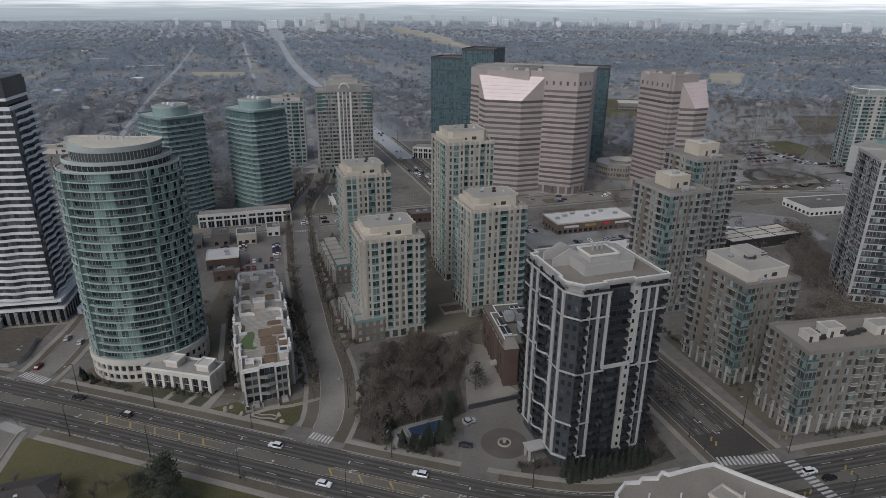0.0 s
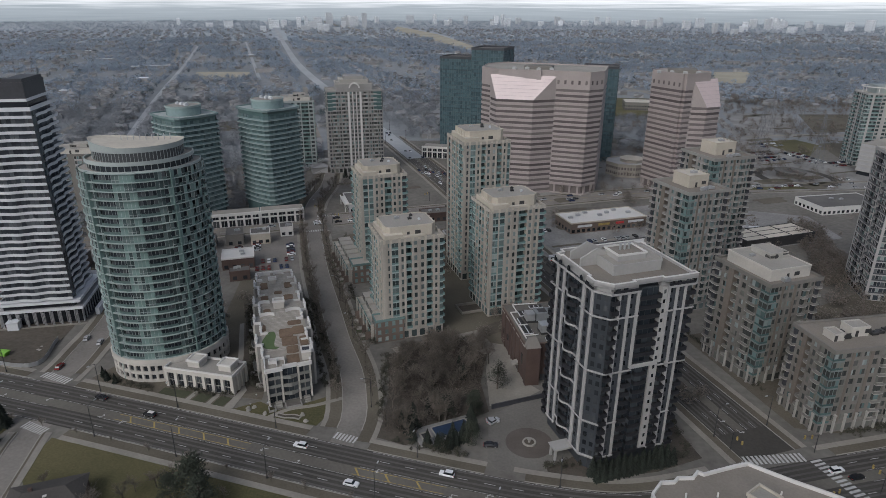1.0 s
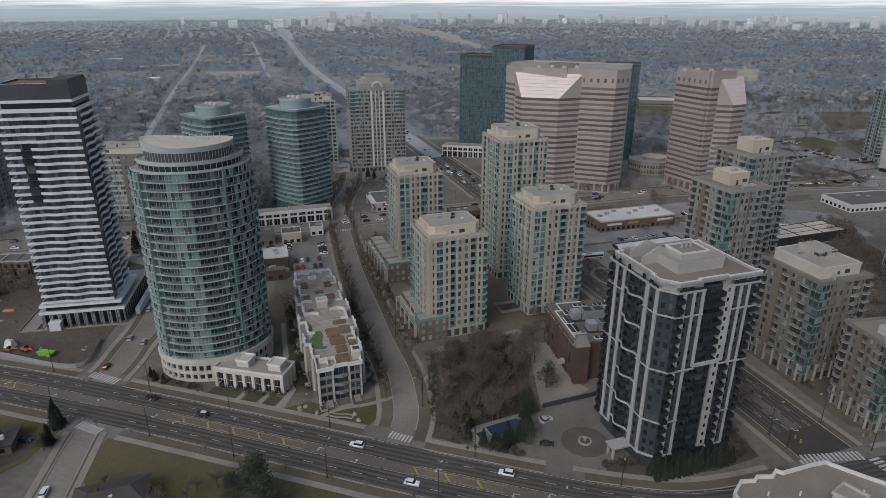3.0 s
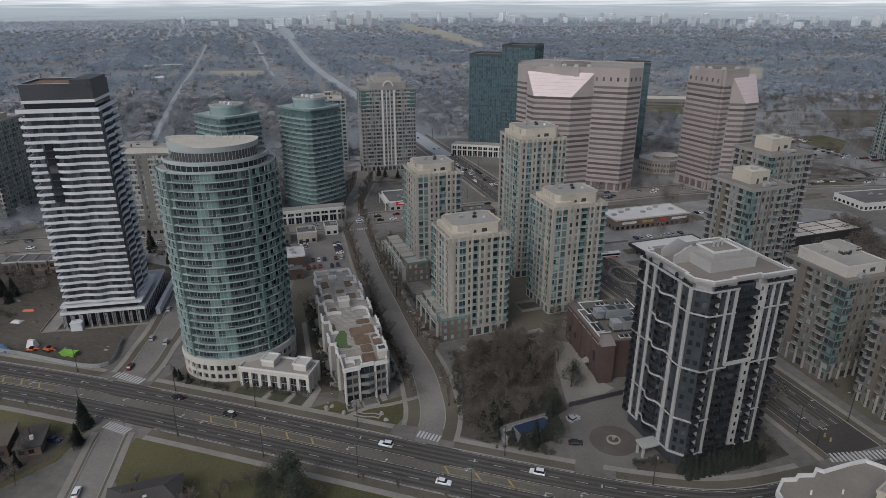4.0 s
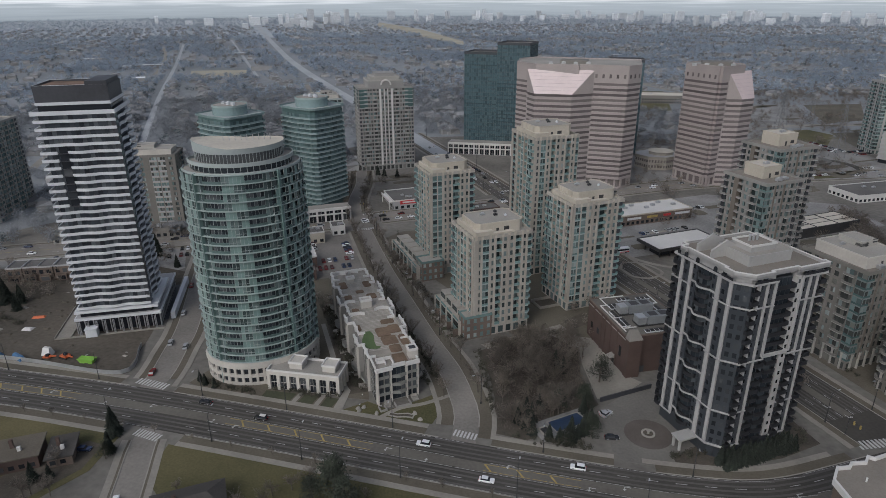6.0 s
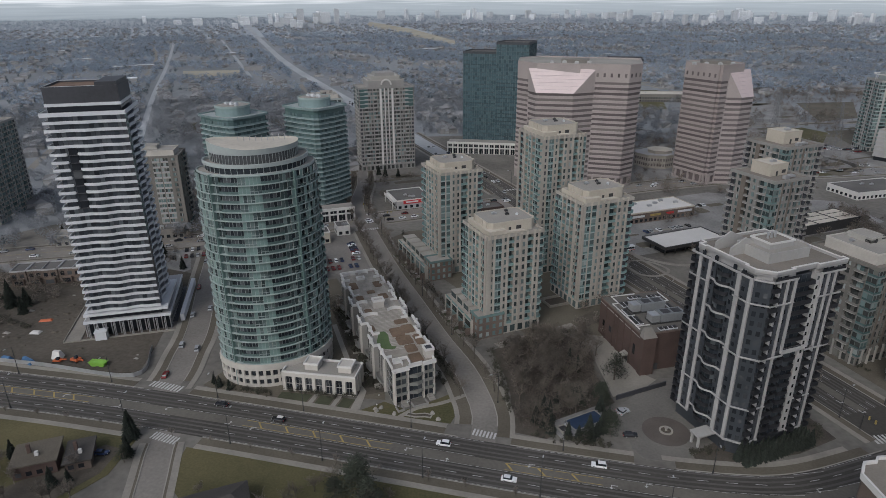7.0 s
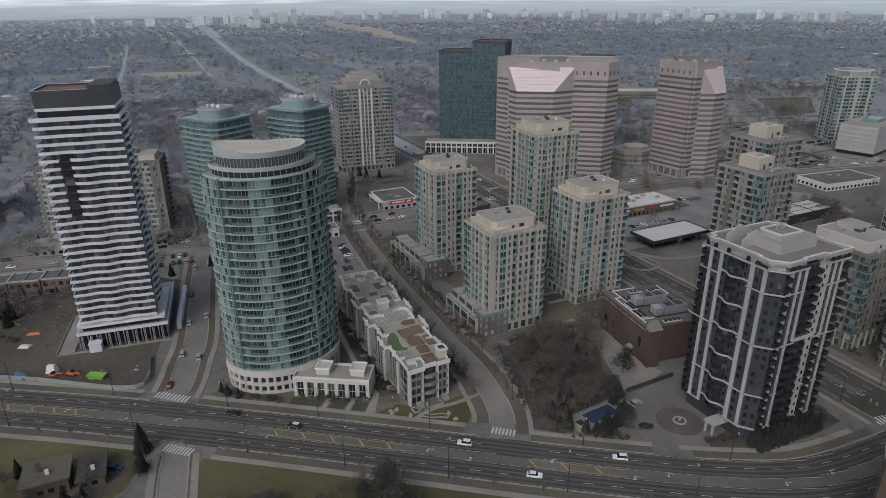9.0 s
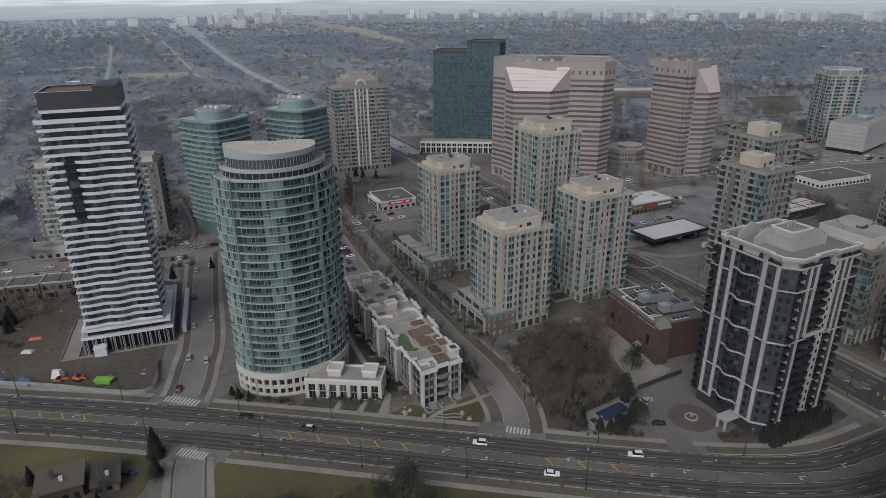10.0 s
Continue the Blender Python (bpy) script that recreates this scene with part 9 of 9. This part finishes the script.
for a, b in zip(BACK, BACK[1:]):
    if -350 < a.x < 260:
        for off in (2, 5.4, -2, -5.4):
            if rng.random() < 0.13:
                q = sides([a, b], off)[0]
                spots.append((q.x, q.y, math.degrees(math.atan2((b - a).y, (b - a).x)) + (180 if off > 0 else 0)))
for a, b in zip(AVENUE[16:60], AVENUE[17:61]):
    for off in (2, 5.4, -2, -5.4):
        if rng.random() < 0.28:
            q = sides([a, b], off)[0]
            spots.append((q.x, q.y, math.degrees(math.atan2((b - a).y, (b - a).x)) + (180 if off > 0 else 0)))
for a, b in zip(STREET_S[6:36], STREET_S[7:37]):
    if rng.random() < 0.3:
        q = sides([a, b], rng.choice((3.2, -3.2)))[0]
        spots.append((q.x, q.y, 118))
for cx, cy, nx, ny, turn, fill in ((-300, 212, 9, 2, 32, 0.6), (-252, 236, 6, 2, 32, 0.7), (-186, 262, 5, 2, 122, 0.8), (-172, 240, 7, 2, 32, 0.85), (-166, 262, 6, 1, 122, 0.9), (-20, 318, 12, 2, 34, 0.55), (40, 332, 9, 2, 34, 0.3), (96, 560, 9, 2, 34, 0.8), (60, 488, 8, 2, 20, 0.7), (104, 620, 10, 2, 34, 0.7), (150, 560, 8, 2, 34, 0.7), (-5, 372, 9, 1, 34, 0.7), (-58, 330, 6, 2, 34, 0.8), (94, 581, 9, 2, 34, 0.8), (120, 598, 14, 2, -62, 0.8), (140, 512, 4, 2, 34, 0.6), (-205, 350, 5, 2, 122, 0.5), (-150, 430, 5, 3, 34, 0.6)):
    ux, uy = math.cos(radians(turn)), math.sin(radians(turn))
    for i in range(nx):
        for j in range(ny):
            if rng.random() < fill:
                spots.append((cx + ux * i * 2.8 - uy * j * 9, cy + uy * i * 2.8 + ux * j * 9, turn + 90))
far_kinds = [car(m, *spots[i], "parked " + lb + " car among others", 0.0, False) for i, (m, lb) in enumerate(((CAR_WHITE, "white"), (CAR_BLACK, "black"), (CAR_SILVER, "silver"), (CAR_BLUE, "navy blue"), (CAR_WHITE, "white"), (CAR_SILVER, "silver"), (CAR_RED, "maroon")))]
for x, y, a in spots[7:]:
    copy_thing(rng.choice(far_kinds), pose(x, y, 0.08, 0, 0, a))


def bus(x, y, turn):
    root = thing("bus", "white city bus with dark windows", "bus", x, y, 0.07, turn, "buses")
    part("body", Shape().prism([(-6, -1.2), (5.8, -1.25), (6, -0.9), (6, 0.9), (5.8, 1.25), (-6, 1.2)], 0.4, 3.0), WHITE_METAL, root)
    part("glazing", Shape().box(-5.6, 5.4, -1.28, -1.2, 1.5, 2.5).box(-5.6, 5.4, 1.2, 1.28, 1.5, 2.5).box(5.95, 6.03, -1.0, 1.0, 1.3, 2.6), GLASS_DARK, root)
    part("stripe", Shape().box(-5.9, 5.7, -1.27, 1.27, 0.6, 1.0), PAINT_RED, root)
    for wx in (-3.6, 3.8):
        for wy in (-1.12, 1.12):
            piece("wheel", SHARED[("wheel",)], root, pose(wx, wy, 0, 0, 0, 0) @ Matrix.Diagonal((1.4, 1.4, 1.4, 1)))
    part("roof_unit", Shape().box(-4, -1, -0.8, 0.8, 3.0, 3.3), GREY_PANEL, root)
    return root


b1 = bus(-14, 310, 34)
copy_thing(b1, pose(14, 300, 0.07, 0, 0, 30))
copy_thing(b1, pose(62, 372, 0.07, 0, 0, 8))
copy_thing(b1, pose(-35, 296, 0.07, 0, 0, 30))

# ---- street furniture ----
def street_lamp(x, y, turn, h=10.5):
    root = thing("street_lamp", "grey metal street lamp with a curved arm", "street lamp", x, y, 0, turn, "street lamps")
    part("pole", Shape().tube(0, 0, 0, h, 0.14, 8, 0, 0.08).tube(0, 0, 0, 0.8, 0.24, 8), METAL_DARK, root)
    arm = Shape()
    pts = [Vector((2.4 * t, 0, h - 0.1 + 0.7 * math.sin(t * math.pi / 2))) for t in (0, 0.25, 0.5, 0.75, 1.0)]
    for a, b in zip(pts, pts[1:]):
        branch(arm, a, b, 0.07, 0.06)
    arm_ob = part("arm", arm, METAL_DARK, root)
    part("lamp_head", Shape().box(2.2, 3.1, -0.16, 0.16, h + 0.5, h + 0.66), METAL, arm_ob)
    return root


lamp = street_lamp(-149, 116.2, 90)
for i, x in enumerate((-300, -262, -226, -183.5, -120, -91, -59.6, -28)):
    copy_thing(lamp, pose(x, 115.6 if x > -240 else 113.5, 0, 0, 0, 90))
for i, x in enumerate((-280, -240, -205, -165, -135, -100, -55, -15)):
    copy_thing(lamp, pose(x, 135.4 if x > -230 else 132.5, 0, 0, 0, -90))
for i in range(0, 44, 7):
    for off in (9.6, -9.6):
        q = sides(AVENUE[i + 1:i + 3], off)[0]
        copy_thing(lamp, pose(q.x, q.y, 0, 0, 0, 34 if off > 0 else 214))
for i in range(4, 60, 9):
    q = sides(STREET_M[i:i + 2], -5.2)[0]
    copy_thing(lamp, pose(q.x, q.y, 0, 0, 0, 214))


def signal(x, y, turn):
    root = thing("traffic_light", "yellow traffic light on a dark mast", "traffic light", x, y, 0, turn, "traffic lights")
    mast = part("mast", Shape().tube(0, 0, 0, 6.2, 0.12, 8).box(0, 4.2, -0.06, 0.06, 5.9, 6.05), METAL_DARK, root)
    for hx in (1.8, 3.9):
        part("signal_head", Shape().box(hx - 0.2, hx + 0.2, -0.18, 0.18, 5.0, 6.2), PAINT_YELLOW, mast)
    return root


s1 = signal(30, 165, -60)
for x, y, a in ((53, 171, 200), (66, 158, 120), (50, 146, 40), (-168, 313, 10), (-181, 325, 190), (-95, 352, 60), (-128, 372, 240)):
    copy_thing(s1, pose(x, y, 0, 0, 0, a))

def bollard_lamp(x, y):
    """Low garden lamp: post, globe and cap."""
    root = thing("bollard_lamp", "low garden lamp with a white globe", "lamp", x, y, 0.08, 0, "garden lamps")
    part("post", Shape().tube(0, 0, 0, 0.7, 0.07, 8), METAL_DARK, root)
    part("globe", Shape().tube(0, 0, 0.7, 0.85, 0.14, 10, 0, 0.24).tube(0, 0, 0.85, 1.05, 0.24, 10, 0, 0.2), WHITE, root, "white globe")
    part("cap", Shape().tube(0, 0, 1.05, 1.12, 0.16, 10, 0, 0.03), METAL_DARK, root)


for x, y in ((-145.5, 193.3), (-141.9, 187.9), (-138.1, 182.3), (-134.8, 177.3), (-129.7, 169.8), (-126.2, 164.7), (-122.5, 159.2), (-114.5, 147.9), (-113.5, 142.9), (-106.6, 143.7)):
    bollard_lamp(x, y)

# pool, garden walls and clutter of the tower forecourt
pool = thing("pool", "covered swimming pool with a pale deck", "pool", -51.9, 145.2, 0.1, 41)
part("deck", Shape().prism([(-6, -1.8), (12.8, -1.8), (12.8, 6.6), (-3, 6.6), (-6, 4.4)], 0, 0.3), LOT, pool)
part("cover", Shape().prism([(0.4, 0), (10.6, 0), (11, 0.4), (11, 4.5), (10.6, 4.9), (0.4, 4.9), (0, 4.5), (0, 0.4)], 0.3, 0.36), POOL, pool, "dark blue pool cover")
part("coping", Shape().rim(rect(-0.35, 11.35, -0.35, 5.25), 0.3, 0.3, 0.4), KERB, pool, "pale pool coping")
part("spa_rim", Shape().rim(rect(-4.6, -1.4, 0.4, 3.6), 0.35, 0.3, 0.8), KERB, pool, "pale square rim of a small spa")
part("spa_cover", Shape().box(-4.2, -1.8, 0.8, 3.2, 0.3, 0.55), METAL_DARK, pool)
wall = solid("fence_wall", Shape().box(0, 20, 0, 0.35, 0, 1.7), DARK_PANEL, "dark fence wall beside the forecourt", "wall", "structure", x=-40, y=164, z=0, turn=37)
for i in range(6):
    solid("boulder", Shape().loft(ellipse(0, 0, 0.9, 0.7, 7), ellipse(0.1, 0, 0.5, 0.4, 7), 0, 0.7), KERB, "pale garden boulder on grass", "boulder", group="garden boulders", x=(-113.5, -112, -107, -95.5, -93, -112.8)[i], y=(141.5, 142.5, 140.6, 143.6, 141, 140.7)[i], z=0.1, turn=i * 50)
bed = thing("garden_bed", "curved garden bed edged in pale stone", "garden bed", -99.5, 141.6, 0.1, 8)
part("edging", Shape().rim([(-4, -0.6), (-1, -1.2), (2, -0.8), (4, -1.2), (4.4, 0.6), (2, 1.2), (-1, 0.6), (-3.6, 1.2)], 0.35, 0, 0.3), KERB, bed)
part("soil", Shape().prism([(-3.6, -0.3), (-1, -0.8), (2, -0.4), (3.8, -0.8), (4, 0.4), (2, 0.8), (-1, 0.3), (-3.3, 0.8)], 0, 0.15), MULCH, bed)
path = Shape()
ribbon(path, smooth_line([(-105, 139.6), (-101, 145), (-94, 149.5), (-87.5, 155.5)], 2), 0.8, -0.8, 0, 0.14)
solid("garden_path", path, CONCRETE, "pale curved garden path", "pavement", "structure")

court = thing("garden_court", "walled garden court with a dark bed", "garden court", -66, 224, 0.08, 36)
part("court_wall", Shape().rim(rect(0, 11, 0, 8), 0.4, 0, 1.1), CONCRETE, court)
part("bed", Shape().box(1.2, 9.8, 1.2, 6.8, 0, 0.3), MULCH, court)

# building-site clutter
skip = thing("skip", "bright green rubbish skip", "skip", -217, 143.5, 0.1, 6, "site clutter")
part("bin", Shape().loft(rect(-2.3, 2.3, -1.1, 1.1), rect(-3.0, 3.0, -1.25, 1.25), 0, 1.5).rim(rect(-3.1, 3.1, -1.35, 1.35), 0.2, 1.45, 1.6), PAINT_GREEN, skip)
for nm, lb, x, y, m, w, d, h in (("site_machine", "red and orange loader parked on the site", -227, 144, PAINT_ORANGE, 3.2, 2.2, 2.2), ("site_machine", "orange excavator on bare earth", -233, 142, PAINT_ORANGE, 2.6, 2.0, 1.8), ("site_tent", "white peaked site tent on bare earth", -235, 144.5, WHITE, 3.6, 3.0, 2.8),
                                ("site_sheet", "blue tarpaulin over stacked material", -243, 139.5, PAINT_BLUE, 6, 2.4, 1.6), ("site_sheet", "blue tarpaulin over stacked material", -252, 139, PAINT_BLUE, 4, 2.4, 1.4), ("site_sheet", "white plastic sheet on the ground", -258, 158, WHITE, 4, 3, 0.6), ("site_machine", "orange material bags on the ground", -262, 167, PAINT_ORANGE, 5, 2, 0.6)):
    t = thing(nm, lb, nm.replace("_", " "), x, y, 0.08, rng.uniform(-20, 30), "site clutter")
    if nm == "site_machine" and h > 1:
        part("chassis", Shape().loft(rect(-w / 2, w / 2, -d / 2, d / 2), rect(-w / 2 + 0.2, w / 2 - 0.3, -d / 2, d / 2), 0.5, h * 0.6), m, t)
        part("cab", Shape().loft(rect(-0.3, 0.9, -0.6, 0.6), rect(-0.1, 0.8, -0.5, 0.5), h * 0.6, h), GLASS_DARK, t)
        part("boom", Shape().box(w / 2 - 0.3, w / 2 + 2, -0.2, 0.2, 0.8, 1.2), m, t)
        for wy in (-d / 2, d / 2):
            part("track", Shape().box(-w / 2, w / 2, wy - 0.25, wy + 0.25, 0, 0.6), RUBBER, t)
    else:
        part("cover", Shape().loft(rect(-w / 2, w / 2, -d / 2, d / 2), rect(-w / 2 + 0.5, w / 2 - 0.6, -d * 0.18, d * 0.2), 0, h), m, t)
fence = thing("site_fence", "grey mesh fence round the site", "fence", 0, 0)
fl = smooth_line([(-300, 134), (-240, 138.2), (-200, 140), (-206, 158)], 3)
for a, b in zip(fl, fl[1:]):
    s = Shape()
    d = (b - a).normalized()
    n = Vector((-d.y, d.x)) * 0.03
    s.prism([(a - n)[:], (b - n)[:], (b + n)[:], (a + n)[:]], 0.1, 1.7)
    part("fence_panel", s, METAL, fence)

# parking ramp beside the striped tower
ramp = thing("parking_ramp", "dark parking ramp beside a long white wall", "ramp", -207.5, 180, 0, 117)
part("wall", Shape().box(0, 36, 0, 1.6, 0, 3.0), WHITE_METAL, ramp, "long white wall")
part("pit", Shape().box(0, 34, 1.6, 8.0, 0.08, 0.14).box(0, 34, 8.0, 8.4, 0, 1.1), DARK_PANEL, ramp)

# loose ground litter on the building site
litter_rng = random.Random(31)
litter = Shape()
for i in range(150):
    x, y = litter_rng.uniform(-300, -204), litter_rng.uniform(140, 200)
    if not (-244 < x < -200 and 155 < y < 200):
        w = litter_rng.uniform(0.2, 1.6)
        litter.loft(rect(x - w, x + w, y - w * 0.5, y + w * 0.5), rect(x - w * 0.6, x + w * 0.5, y - w * 0.3, y + w * 0.3), 0.05, 0.1 + w * 0.3, litter_rng.choice((0, 0, 0, 0, 1)))
tagged(solid("site_litter", litter, [EARTH, KERB, WHITE], "heaps of spoil and scattered building waste", "rubble", "stuff"))

# the plan above is drawn slightly small: bring everything but the vehicles to true size
SIZE = 1.07
for ob in list(scene.objects):
    if ob.parent is None and ob.type in {"MESH", "EMPTY"}:
        m = ob.matrix_basis.copy()
        if ob.name.split(".")[0] in ("car", "bus"):
            m.translation = m.translation * SIZE
            ob.matrix_basis = m
        else:
            ob.matrix_basis = Matrix.Scale(SIZE, 4) @ m
